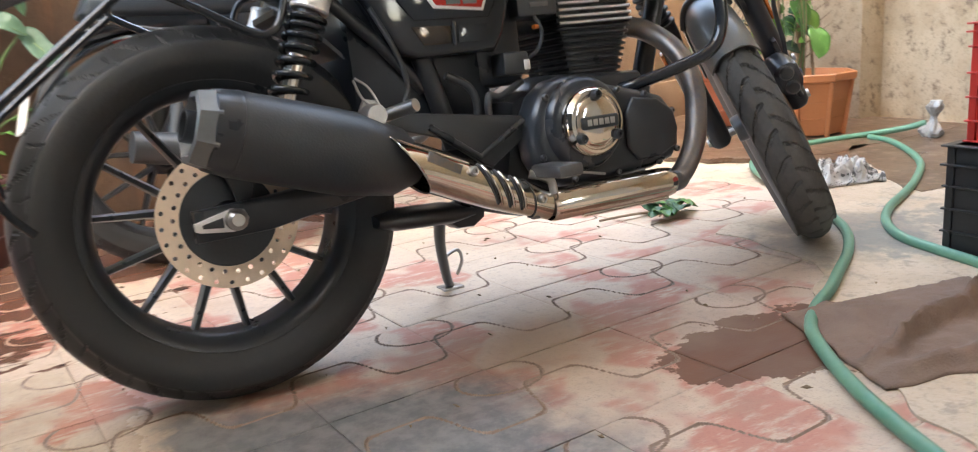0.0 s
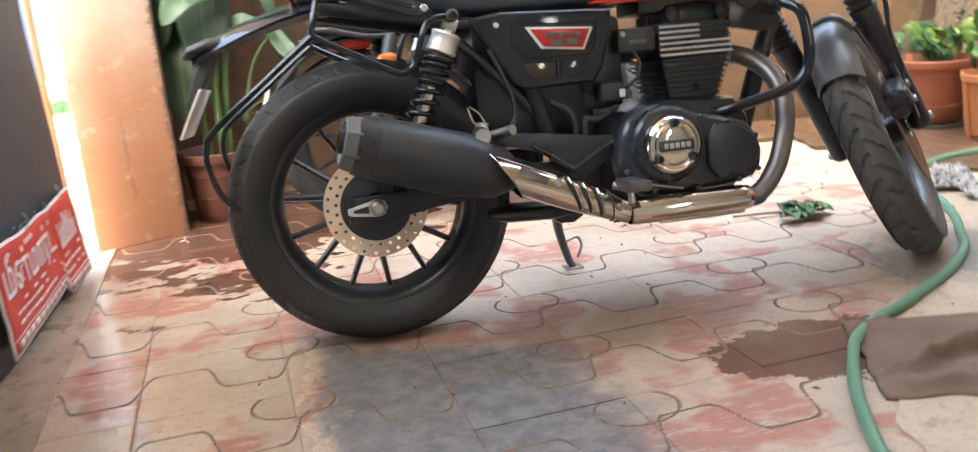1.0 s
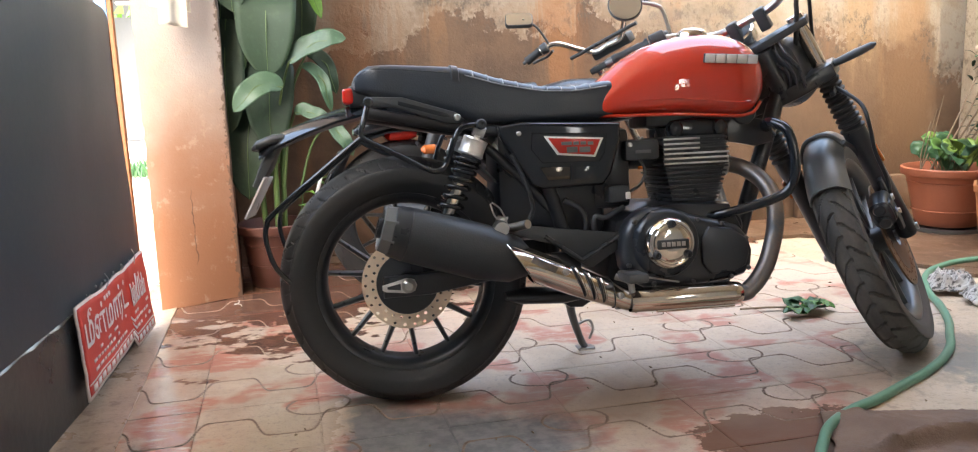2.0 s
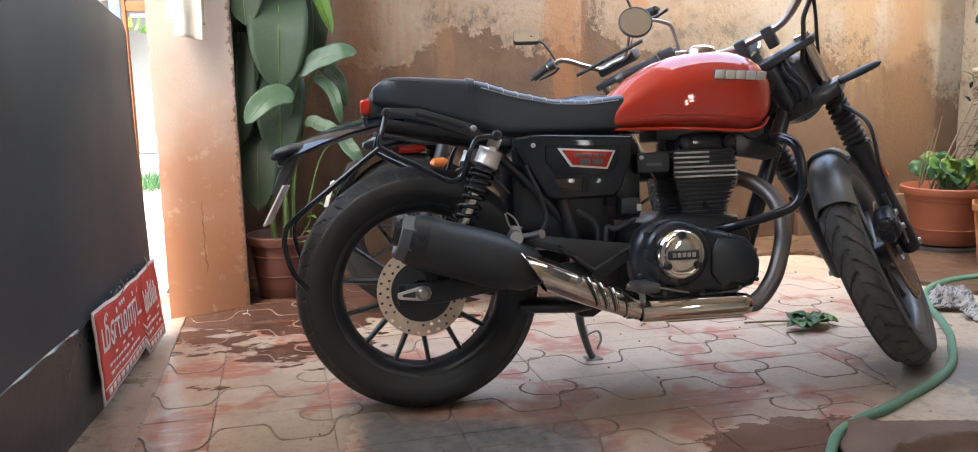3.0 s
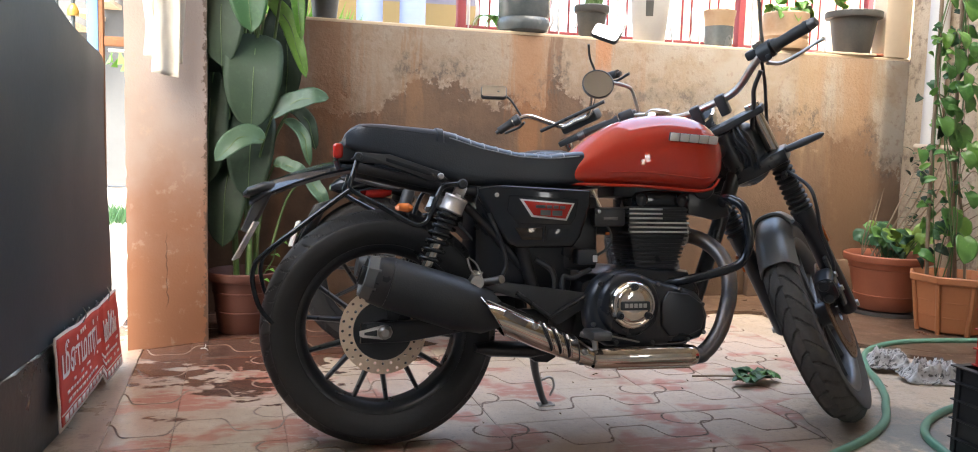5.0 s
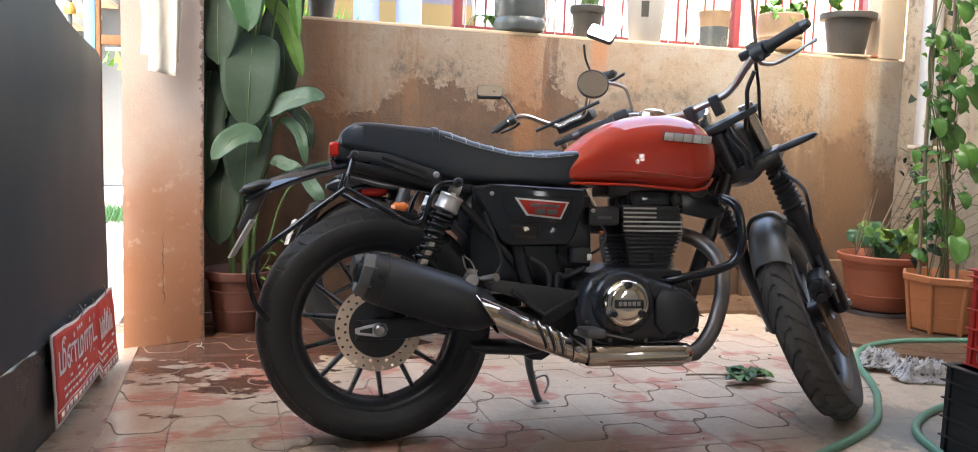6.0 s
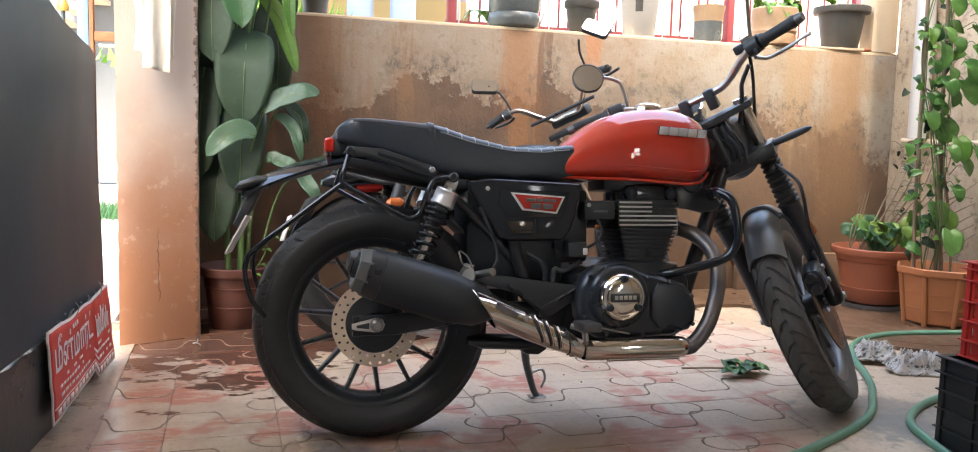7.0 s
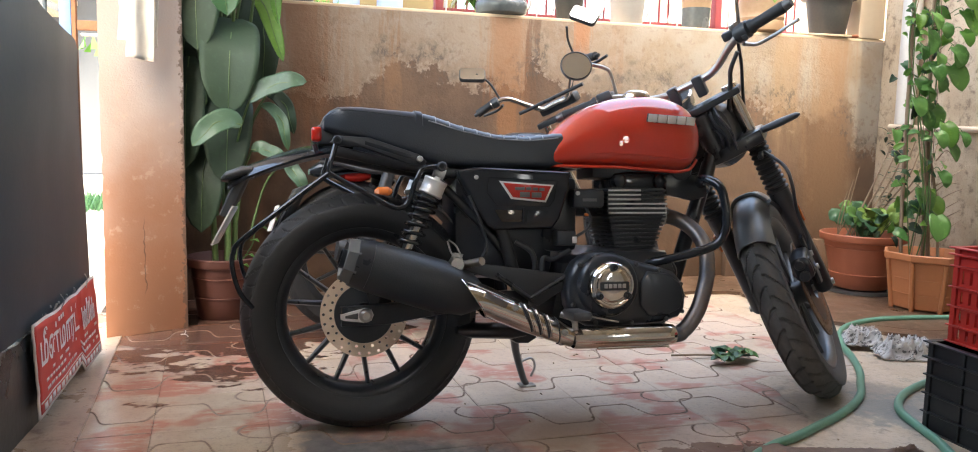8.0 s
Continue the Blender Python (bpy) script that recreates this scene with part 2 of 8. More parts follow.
def paver_paint():
    """Worn cement paver: pale dusty pink, red pigment left in patches, wet brown where water stands."""
    m, t, p, pos, xyz = blank("worn_red_paver")
    rnd = t.nodes.new("ShaderNodeObjectInfo").outputs["Random"]
    pale = blend(t, noise_at(t, pos, 7), (0.50, 0.39, 0.285), (0.61, 0.51, 0.39))
    pale = blend(t, calc(t, "MULTIPLY", rnd, 0.35), pale, (0.60, 0.43, 0.37))
    pale = blend(t, step_at(t, noise_at(t, pos, 60, 5), 0.52, 0.70), pale, (0.44, 0.355, 0.29))
    pale = blend(t, calc(t, "MULTIPLY", step_at(t, noise_at(t, pos, 230, 3, 0.7), 0.56, 0.66), 0.5), pale, (0.33, 0.255, 0.20))
    red = step_at(t, calc(t, "MULTIPLY_ADD", rnd, 0.08, noise_at(t, pos, 4.0, 3, 0.5)), 0.54, 0.62)
    red = calc(t, "MULTIPLY", red, step_at(t, noise_at(t, pos, 24, 6, 0.7, stretch=(0.4, 1.3, 1)), 0.34, 0.52))
    col = blend(t, calc(t, "MULTIPLY", red, 0.68), pale, (0.42, 0.105, 0.070))
    dirt = step_at(t, noise_at(t, pos, 2.6, 8, 0.65), 0.44, 0.66)
    col = blend(t, calc(t, "MULTIPLY", dirt, 0.45), col, (0.34, 0.24, 0.18))
    col = floor_stains(t, pos, xyz, col)
    # standing water near the gate and the plants
    far = calc(t, "MULTIPLY_ADD", calc(t, "MAXIMUM", calc(t, "ADD", xyz[0], 0.25), 0.0), -0.9, xyz[1])
    wet = step_at(t, calc(t, "MULTIPLY_ADD", noise_at(t, pos, 5.0, 5, 0.5, stretch=(0.8, 1.3, 1)), 1.9, far), 1.50, 1.56)
    wet = calc(t, "MAXIMUM", wet, step_at(t, calc(t, "MULTIPLY_ADD", noise_at(t, pos, 4.0, 6), 0.9, xyz[1]), 1.95, 2.05))
    dry = calc(t, "MULTIPLY", step_at(t, noise_at(t, pos, 7.5, 4, 0.55, stretch=(0.7, 1.2, 1)), 0.53, 0.57), step_at(t, xyz[1], 1.0, 0.85))
    wet = calc(t, "MULTIPLY", wet, calc(t, "SUBTRACT", 1.0, dry))
    col = blend(t, calc(t, "MULTIPLY", wet, 0.92), col, (0.105, 0.040, 0.025))
    t.links.new(col, p.inputs["Base Color"])
    damp = step_at(t, xyz[0], 0.3, -0.4)
    rough = calc(t, "SUBTRACT", 0.62, calc(t, "MULTIPLY", wet, 0.40))
    rough = calc(t, "SUBTRACT", rough, calc(t, "MULTIPLY", damp, calc(t, "MULTIPLY_ADD", noise_at(t, pos, 9), 0.4, 0.26)), clamp=True)
    t.links.new(calc(t, "MAXIMUM", rough, 0.10), p.inputs["Roughness"])
    bump_from(t, p, calc(t, "ADD", noise_at(t, pos, 45, 5), calc(t, "MULTIPLY", noise_at(t, pos, 160, 3), 0.5)), 0.22, 0.003)
    return m


def cement_paint(name, a, b, c, stained=False, rough=0.35):
    """Trowelled cement with dark damp blotches and cracks of sand colour."""
    m, t, p, pos, xyz = blank(name)
    col = blend(t, step_at(t, noise_at(t, pos, 4.0, 8, 0.65), 0.40, 0.62), a, b)
    col = blend(t, step_at(t, noise_at(t, pos, 18, 7, 0.7), 0.52, 0.66), col, c)
    col = blend(t, calc(t, "MULTIPLY", step_at(t, noise_at(t, pos, 90, 4), 0.5, 0.7), 0.4), col, tuple(v * 0.6 for v in a))
    if stained:
        col = floor_stains(t, pos, xyz, col)
    t.links.new(col, p.inputs["Base Color"])
    t.links.new(calc(t, "MULTIPLY_ADD", noise_at(t, pos, 6), 0.4, rough), p.inputs["Roughness"])
    bump_from(t, p, calc(t, "ADD", noise_at(t, pos, 20, 7), noise_at(t, pos, 120, 3)), 0.4 if rough > 0.2 else 0.2, 0.005 if rough > 0.2 else 0.003)
    return m


def pillar_paint():
    """Chalky peach lime wash with scuffs; light on the upper column is painted in as white."""
    m, t, p, pos, xyz = blank("peach_limewash")
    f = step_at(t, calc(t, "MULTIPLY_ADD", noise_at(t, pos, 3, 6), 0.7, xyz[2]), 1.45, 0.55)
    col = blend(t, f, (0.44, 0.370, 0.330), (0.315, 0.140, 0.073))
    col = blend(t, calc(t, "MULTIPLY", step_at(t, noise_at(t, pos, 16, 8, 0.7), 0.56, 0.66), 0.4), col, (0.50, 0.36, 0.27))
    # chipped arris towards the yard, and a hairline crack
    grit = noise_at(t, pos, 34, 6, 0.7)
    arris = calc(t, "ABSOLUTE", calc(t, "ADD", xyz[0], 0.572))
    chips = step_at(t, calc(t, "MULTIPLY_ADD", calc(t, "SUBTRACT", grit, 0.5), 0.085, arris), 0.011, 0.005)
    col = blend(t, calc(t, "MULTIPLY", chips, 0.8), col, (0.13, 0.085, 0.06))
    wander = calc(t, "MULTIPLY_ADD", noise_at(t, pos, 14, 4), 0.03, calc(t, "ADD", xyz[0], 0.695))
    crack = calc(t, "MULTIPLY", step_at(t, calc(t, "ABSOLUTE", wander), 0.0022, 0.0008), calc(t, "MULTIPLY", step_at(t, xyz[2], 0.14, 0.18), step_at(t, xyz[2], 0.46, 0.38)))
    col = blend(t, calc(t, "MULTIPLY", crack, 0.75), col, (0.10, 0.055, 0.035))
    t.links.new(col, p.inputs["Base Color"])
    p.inputs["Roughness"].default_value = 0.8
    bump_from(t, p, calc(t, "ADD", noise_at(t, pos, 30, 6), noise_at(t, pos, 140, 3)), 0.3, 0.004)
    return m


PLASTER, PAVER, LIME = wall_paint(), paver_paint(), pillar_paint()
CEMENT = cement_paint("beige_cement", (0.50, 0.385, 0.27), (0.57, 0.455, 0.335), (0.37, 0.29, 0.215), True)
EARTH = cement_paint("damp_earth_cement", (0.105, 0.058, 0.034), (0.155, 0.092, 0.056), (0.25, 0.175, 0.12), rough=0.14)
GATE_STRIP = cement_paint("damp_tan_cement", (0.36, 0.265, 0.19), (0.45, 0.345, 0.255), (0.24, 0.165, 0.115), rough=0.10)
ROAD = shade("pale_street", (0.46, 0.42, 0.37), 0.9, alt=(0.36, 0.33, 0.29), scale=1.5, fine=25, bump=0.4)
SIDE = cement_paint("peeling_side_plaster", (0.44, 0.335, 0.225), (0.52, 0.42, 0.30), (0.25, 0.185, 0.13), rough=0.6)
CREAM = shade("cream_wall_paint", (0.74, 0.60, 0.42), 0.8, alt=(0.62, 0.46, 0.32), scale=2.5, fine=30, bump=0.2)
GATE = shade("dark_gate_enamel", (0.034, 0.050, 0.060), 0.42, alt=(0.056, 0.070, 0.074), scale=3.5, fine=50, bump=0.12, mix=0.7)
GATE_LOW = shade("rusty_gate_sheet", (0.024, 0.029, 0.031), 0.30, alt=(0.075, 0.070, 0.062), scale=6, fine=40, bump=0.35)
RUST = shade("rust", (0.16, 0.07, 0.035), 0.85, alt=(0.30, 0.14, 0.06), scale=30, fine=140, bump=0.5)
BLUE_PAINT = shade("blue_enamel", (0.09, 0.20, 0.42), 0.4, alt=(0.14, 0.27, 0.48), scale=5, fine=60)
PALE_BLUE = shade("pale_blue_plaster", (0.24, 0.31, 0.52), 0.7, alt=(0.20, 0.26, 0.44), scale=3, fine=40, bump=0.15)
ROOFING = shade("grey_ceiling_plaster", (0.62, 0.58, 0.52), 0.85, alt=(0.54, 0.50, 0.45), scale=2, fine=20, bump=0.15)
HOUSE = shade("house_wall_paint", (0.54, 0.51, 0.47), 0.8, alt=(0.46, 0.43, 0.40), scale=2, fine=30, bump=0.15)

# ---- mesh tools ----


def mesh_of(name, verts, faces, smooth=True):
    me = bpy.data.meshes.new(name)
    me.from_pydata([tuple(v) for v in verts], [], faces)
    me.validate()
    if smooth:
        for f in me.polygons:
            f.use_smooth = True
    return me


def put(name, me, material, parent=None, label="", place=None):
    """Links a mesh as one object, as a part when it has a parent."""
    if isinstance(me, bmesh.types.BMesh):
        bm = me
        me = bpy.data.meshes.new(name)
        bmesh.ops.recalc_face_normals(bm, faces=bm.faces)
        bm.to_mesh(me)
        bm.free()
        sharp(me)
    ob = new(name, me)
    if material and not me.materials:
        me.materials.append(material)
    if place is not None:
        ob.matrix_basis = place
    if parent:
        ob.parent = parent
    if label:
        ob["label"] = label
    return ob


def sharp(me, angle=38):
    for f in me.polygons:
        f.use_smooth = True
    me.set_sharp_from_angle(angle=radians(angle))
    return me


def thing(name, label, category, group="", place=None):
    ob = new(name)
    ob.empty_display_size = 0.1
    if place is not None:
        ob.matrix_basis = place
    return tagged(ob, label, category, group)


def fixed(name, me, material, label="", category="", place=None):
    ob = put(name, me, material, None, "", place)
    return tagged(ob, label, category, kind="structure")


def box(x0, x1, y0, y1, z0, z1, bevel=0.0, seg=2):
    bm = bmesh.new()
    bmesh.ops.create_cube(bm, size=1)
    for v in bm.verts:
        v.co = (x0 + (v.co.x + 0.5) * (x1 - x0), y0 + (v.co.y + 0.5) * (y1 - y0), z0 + (v.co.z + 0.5) * (z1 - z0))
    if bevel:
        bmesh.ops.bevel(bm, geom=bm.edges[:], offset=bevel, segments=seg, profile=0.5, affect="EDGES")
    return bm


def prism(outline, y0, y1, bevel=0.0, seg=2, axis="y"):
    """A plate: an outline in x and z, drawn out from y0 to y1 (or in x and y, from z0 to z1)."""
    bm = bmesh.new()
    at = (lambda a, b, c: (a, c, b)) if axis == "y" else ((lambda a, b, c: (a, b, c)) if axis == "z" else (lambda a, b, c: (c, a, b)))
    lo = [bm.verts.new(at(a, b, y0)) for a, b in outline]
    hi = [bm.verts.new(at(a, b, y1)) for a, b in outline]
    n = len(outline)
    bm.faces.new(lo)
    bm.faces.new(hi[::-1])
    for i in range(n):
        bm.faces.new((lo[i], lo[(i + 1) % n], hi[(i + 1) % n], hi[i]))
    bmesh.ops.recalc_face_normals(bm, faces=bm.faces)
    if bevel:
        rim = [e for e in bm.edges if (e.verts[0] in lo) == (e.verts[1] in lo)]
        bmesh.ops.bevel(bm, geom=rim, offset=bevel, segments=seg, profile=0.5, affect="EDGES")
    return bm


def curve_points(pts, n=8, closed=False):
    """A smooth line (Catmull-Rom) through points."""
    pts = [Vector(p) for p in pts]
    out, m = [], len(pts)
    for i in range(m if closed else m - 1):
        if closed:
            a, b, c, d = (pts[(i + k) % m] for k in (-1, 0, 1, 2))
        else:
            b, c = pts[i], pts[i + 1]
            a = pts[i - 1] if i else b * 2 - c
            d = pts[i + 2] if i + 2 < m else c * 2 - b
        for k in range(n):
            s = k / n
            out.append(0.5 * (2 * b + (c - a) * s + (2 * a - 5 * b + 4 * c - d) * s * s + (3 * b - a - 3 * c + d) * s ** 3))
    if not closed:
        out.append(pts[-1])
    return out


def tube(path, r, n=10, closed=False, caps=True, flat=1.0):
    """A round bar along a path; r is one radius or one for each point."""
    path = [Vector(p) for p in path]
    m = len(path)
    rs = list(r) if isinstance(r, (list, tuple)) else [r] * m
    if len(rs) != m:
        rs = [float(v) for v in np.interp(np.linspace(0, 1, m), np.linspace(0, 1, len(rs)), rs)]
    verts, faces, up = [], [], None
    for i, p in enumerate(path):
        a = path[(i - 1) % m] if closed or i else p
        b = path[(i + 1) % m] if closed or i < m - 1 else p
        d = (b - a).normalized()
        if up is None:
            up = d.orthogonal().normalized()
        up = (up - d * up.dot(d)).normalized()
        side = d.cross(up)
        for k in range(n):
            q = 2 * math.pi * k / n
            verts.append(p + up * (math.cos(q) * rs[i]) + side * (math.sin(q) * rs[i] * flat))
    for i in range(m if closed else m - 1):
        for k in range(n):
            faces.append((i * n + k, i * n + (k + 1) % n, ((i + 1) % m) * n + (k + 1) % n, ((i + 1) % m) * n + k))
    if caps and not closed:
        faces += [tuple(range(n))[::-1], tuple((m - 1) * n + k for k in range(n))]
    me = mesh_of("tube", verts, faces)
    return sharp(me, 50)


def lathe(profile, n=48, axis="y", turn=None):
    """Revolves (radius, height) pairs about an axis. turn(angle, i) may add to the radius."""
    verts, faces, m = [], [], len(profile)
    for k in range(n):
        q = 2 * math.pi * k / n
        for i, (r, h) in enumerate(profile):
            rr = r + (turn(q, i) if turn else 0)
            c, s = rr * math.cos(q), rr * math.sin(q)
            verts.append((c, h, s) if axis == "y" else ((c, s, h) if axis == "z" else (h, c, s)))
    for k in range(n):
        for i in range(m - 1):
            faces.append((k * m + i, k * m + i + 1, ((k + 1) % n) * m + i + 1, ((k + 1) % n) * m + i))
    me = mesh_of("lathe", verts, faces)
    bm = bmesh.new()
    bm.from_mesh(me)
    bmesh.ops.remove_doubles(bm, verts=bm.verts, dist=1e-6)
    bmesh.ops.recalc_face_normals(bm, faces=bm.faces)
    bm.to_mesh(me)
    bm.free()
    return sharp(me)


def loft(rings, caps=True, angle=38):
    """A skin over rings of equally many points."""
    n, verts, faces = len(rings[0]), [], []
    for ring in rings:
        verts += ring
    for i in range(len(rings) - 1):
        for k in range(n):
            faces.append((i * n + k, i * n + (k + 1) % n, (i + 1) * n + (k + 1) % n, (i + 1) * n + k))
    if caps:
        faces += [tuple(range(n)), tuple((len(rings) - 1) * n + k for k in range(n))[::-1]]
    me = mesh_of("loft", verts, faces)
    bm = bmesh.new()
    bm.from_mesh(me)
    bmesh.ops.recalc_face_normals(bm, faces=bm.faces)
    bm.to_mesh(me)
    bm.free()
    return sharp(me, angle)


def soft_ring(x, yc, zc, hw, hh, e=2.6, n=28):
    """A rounded-square ring across x."""
    out = []
    for k in range(n):
        q = 2 * math.pi * k / n
        c, s = math.cos(q), math.sin(q)
        out.append((x, yc + hw * math.copysign(abs(c) ** (2 / e), c), zc + hh * math.copysign(abs(s) ** (2 / e), s)))
    return out


def between(a, b):
    """The pose that lays the z axis from a to b, at a; and the length."""
    a, b = Vector(a), Vector(b)
    d = b - a
    return Matrix.Translation(a) @ d.to_track_quat("Z", "Y").to_matrix().to_4x4(), d.length


def rod(a, b, r, n=12):
    return tube([a, b], r, n)


def rounded(a, b, r, n=5):
    """The outline of a rounded oblong of half sizes a and b."""
    return [(cx + r * math.cos(radians(q0 + 90 * k / n)), cy + r * math.sin(radians(q0 + 90 * k / n)))
            for cx, cy, q0 in ((a - r, b - r, 0), (r - a, b - r, 90), (r - a, r - b, 180), (a - r, r - b, 270)) for k in range(n + 1)]


def lerp_table(table, x):
    xs, ys = zip(*table)
    return float(np.interp(x, xs, ys))

# ---- the yard ----
TILE_TURN = radians(4.5)
WALL_TURN = math.degrees(math.atan(0.098))


def wall_y(x):
    """The face of the yard wall: it runs at a slight angle to the motorcycle."""
    return 1.815 + 0.098 * (x + 0.16)


def sheet(x0, x1, y0, y1, z):
    return mesh_of("sheet", [(x0, y0, z), (x1, y0, z), (x1, y1, z), (x0, y1, z)], [(0, 1, 2, 3)], False)


fixed("ground", sheet(-300, 300, -300, 300, -0.03), ROAD, "pale sunlit dusty street ground", "ground")
fixed("floor", box(-0.95, 4.2, -3.6, 2.3, -0.028, -0.012), CEMENT, "beige cement floor of the covered yard", "floor")

wall_north = fixed("wall_north", box(-0.48, 4.6, 0.0, 0.16, -0.03, 1.345, 0.006), PLASTER,
                   "low yard wall, peach plaster stained brown by damp", "wall", pose(-0.16, 1.815, 0, 0, 0, WALL_TURN))
fixed("wall_coping", box(-0.48, 4.6, 0.012, 0.19, 1.3455, 1.36, 0.004), CREAM, "cream cement coping on the yard wall", "wall",
      pose(-0.16, 1.815, 0, 0, 0, WALL_TURN))
fixed("wall_ledge", box(2.35, 3.4, -0.05, -0.002, -0.02, 0.20, 0.01), PLASTER, "plastered ledge at the foot of the yard wall", "ledge",
      pose(-0.16, 1.815, 0, 0, 0, WALL_TURN))
fixed("wall_east", box(3.20, 3.36, 1.2, 2.14, -0.03, 3.0, 0.006), SIDE, "cream plastered side wall, peeling and patched with damp", "wall")
fixed("wall_east_upper", box(3.03, 3.198, 2.14, 2.26, 1.362, 3.0, 0.006), CREAM, "cream painted wall above the yard wall", "wall")
fixed("wall_east_front", box(3.362, 3.5, -3.6, 1.5, -0.03, 3.0), SIDE, "cream plastered side wall, peeling and patched with damp", "wall")
# south walls are out of view, made 14 m tall to block the sun
fixed("wall_south", box(-0.95, 1.25, -3.75, -3.602, -0.03, 14.0), HOUSE, "plain unseen wall that closes the yard", "wall")
fixed("wall_south_side", box(1.78, 3.5, -3.75, -3.602, -0.03, 14.0), HOUSE, "plain unseen wall that closes the yard", "wall")
fixed("wall_south_sill", box(1.252, 1.778, -3.75, -3.602, -0.03, 0.95), HOUSE, "house wall below the window", "wall")
fixed("wall_south_head", box(1.252, 1.778, -3.75, -3.602, 2.0, 14.0), HOUSE, "house wall above the window", "wall")
# set from reflections in the bike; shutters and bars added to break them up
window = tagged(new("window_1"), "plain open window with a dark frame", "window", kind="structure")
window.matrix_basis = pose(1.515, -3.67, 0)
for x0, x1, z0, z1 in ((-0.26, -0.22, 0.952, 1.998), (0.22, 0.26, 0.952, 1.998), (-0.218, 0.218, 0.952, 0.99), (-0.218, 0.218, 1.96, 1.998), (-0.218, 0.218, 1.50, 1.54), (-0.02, 0.02, 0.992, 1.498)):
    put("window_frame", box(x0, x1, -0.03, 0.03, z0, z1, 0.003), GATE, window)
put("shutter", box(-0.214, -0.024, -0.012, 0.012, 1.544, 1.956, 0.003), GATE, window, "unseen dark shutter added to break up the reflection")
put("shutter", box(0.024, 0.214, -0.012, 0.012, 0.996, 1.26, 0.003), GATE, window, "unseen dark shutter added to break up the reflection")
for k in range(6):
    put("grille_bar", rod((-0.19 + 0.075 * k, 0.045, 0.96), (-0.19 + 0.075 * k, 0.045, 1.99), 0.010, 8), GATE, window)
fixed("wall_west", box(-1.05, -0.905, -3.6, -1.4, -0.03, 2.7), HOUSE, "plain unseen wall that closes the yard", "wall")
# both slabs are out of view, their edges set to shape the skylight
fixed("ceiling", box(-1.05, 3.5, -3.6, 0.15, 2.705, 2.85), ROOFING, "grey plastered porch ceiling slab", "ceiling")
fixed("corner_shade_slab", box(-1.05, 0.70, 0.152, 2.1, 2.705, 2.85), ROOFING, "unseen slab added over the gate corner to shade it", "ceiling")

# hidden by the plants; added to keep street light out of this corner
fixed("wall_corner", box(-0.76, -0.645, 1.42, 1.93, -0.03, 2.70, 0.004), PLASTER, "hidden plastered wall added between pillar and yard wall", "wall")
pillar = thing("gate_pillar", "square gate pillar with chalky peach limewash, chipped edges", "pillar", place=pose(-0.838, 1.065, 0))
pillar["kind"] = "structure"


def ragged_column(corners, h):
    """A square shaft with hand-trowelled, chipped arrises."""
    rings, steps = [], 90
    for i in range(steps + 1):
        z = h * i / steps
        ring = []
        for k in range(32):
            s = k / 32 * 4
            e, f = int(s), s - int(s)
            p = tuple(Vector(corners[e]).lerp(Vector(corners[(e + 1) % 4]), f))
            edge = min(f, 1 - f)
            chip = 0.006 * max(0, noise.noise((p[0] * 14, p[1] * 14, z * 34)) - 0.05) * (1 - min(1, edge / 0.16))
            wave = 0.003 * noise.noise((p[0] * 5, p[1] * 5, z * 4))
            cx, cy = sum(c[0] for c in corners) / 4, sum(c[1] for c in corners) / 4
            v = Vector((p[0] - cx, p[1] - cy))
            v *= 1 - (chip * 2.6 + wave) / max(0.05, v.length)
            ring.append((cx + v.x, cy + v.y, z))
        rings.append(ring)
    return loft(rings)


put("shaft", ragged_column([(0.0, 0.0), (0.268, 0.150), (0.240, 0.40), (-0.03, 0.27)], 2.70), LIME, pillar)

# ---- materials of the motorcycles ----
RED = shade("red_tank_lacquer", (0.56, 0.030, 0.012), 0.5, alt=(0.50, 0.027, 0.010), scale=3, fine=200, coat=1.0, rough_var=0.05, spec=0.1)
RED.node_tree.nodes["Principled BSDF"].inputs["Coat IOR"].default_value = 2.6
RED.node_tree.nodes["Principled BSDF"].inputs["Coat Roughness"].default_value = 0.03
BLACK = shade("satin_black_paint", (0.021, 0.024, 0.028), 0.30, alt=(0.032, 0.034, 0.037), scale=14, fine=160, bump=0.05, mix=0.6)
GLOSS = shade("gloss_black_paint", (0.014, 0.017, 0.021), 0.09, alt=(0.022, 0.025, 0.029), scale=6, fine=200, coat=0.25, rough_var=0.05, spec=0.4)
MATT = shade("matt_black_plastic", (0.026, 0.030, 0.034), 0.44, alt=(0.040, 0.043, 0.046), scale=20, fine=260, bump=0.15, mix=0.6)
RUBBER = shade("tyre_rubber", (0.020, 0.0215, 0.023), 0.58, alt=(0.036, 0.0365, 0.037), scale=7, fine=120, bump=0.2, mix=0.45)
DUSTY = shade("dusty_tyre_rubber", (0.060, 0.058, 0.055), 0.75, alt=(0.14, 0.128, 0.115), scale=6, fine=90, bump=0.25, mix=0.7)
LEATHER = shade("black_seat_vinyl", (0.028, 0.034, 0.042), 0.33, alt=(0.040, 0.048, 0.058), scale=9, fine=320, bump=0.25, mix=0.6)
CHROME = shade("polished_chrome", (0.74, 0.69, 0.63), 0.08, 1.0, alt=(0.56, 0.49, 0.42), scale=14, fine=150, rough_var=0.05)
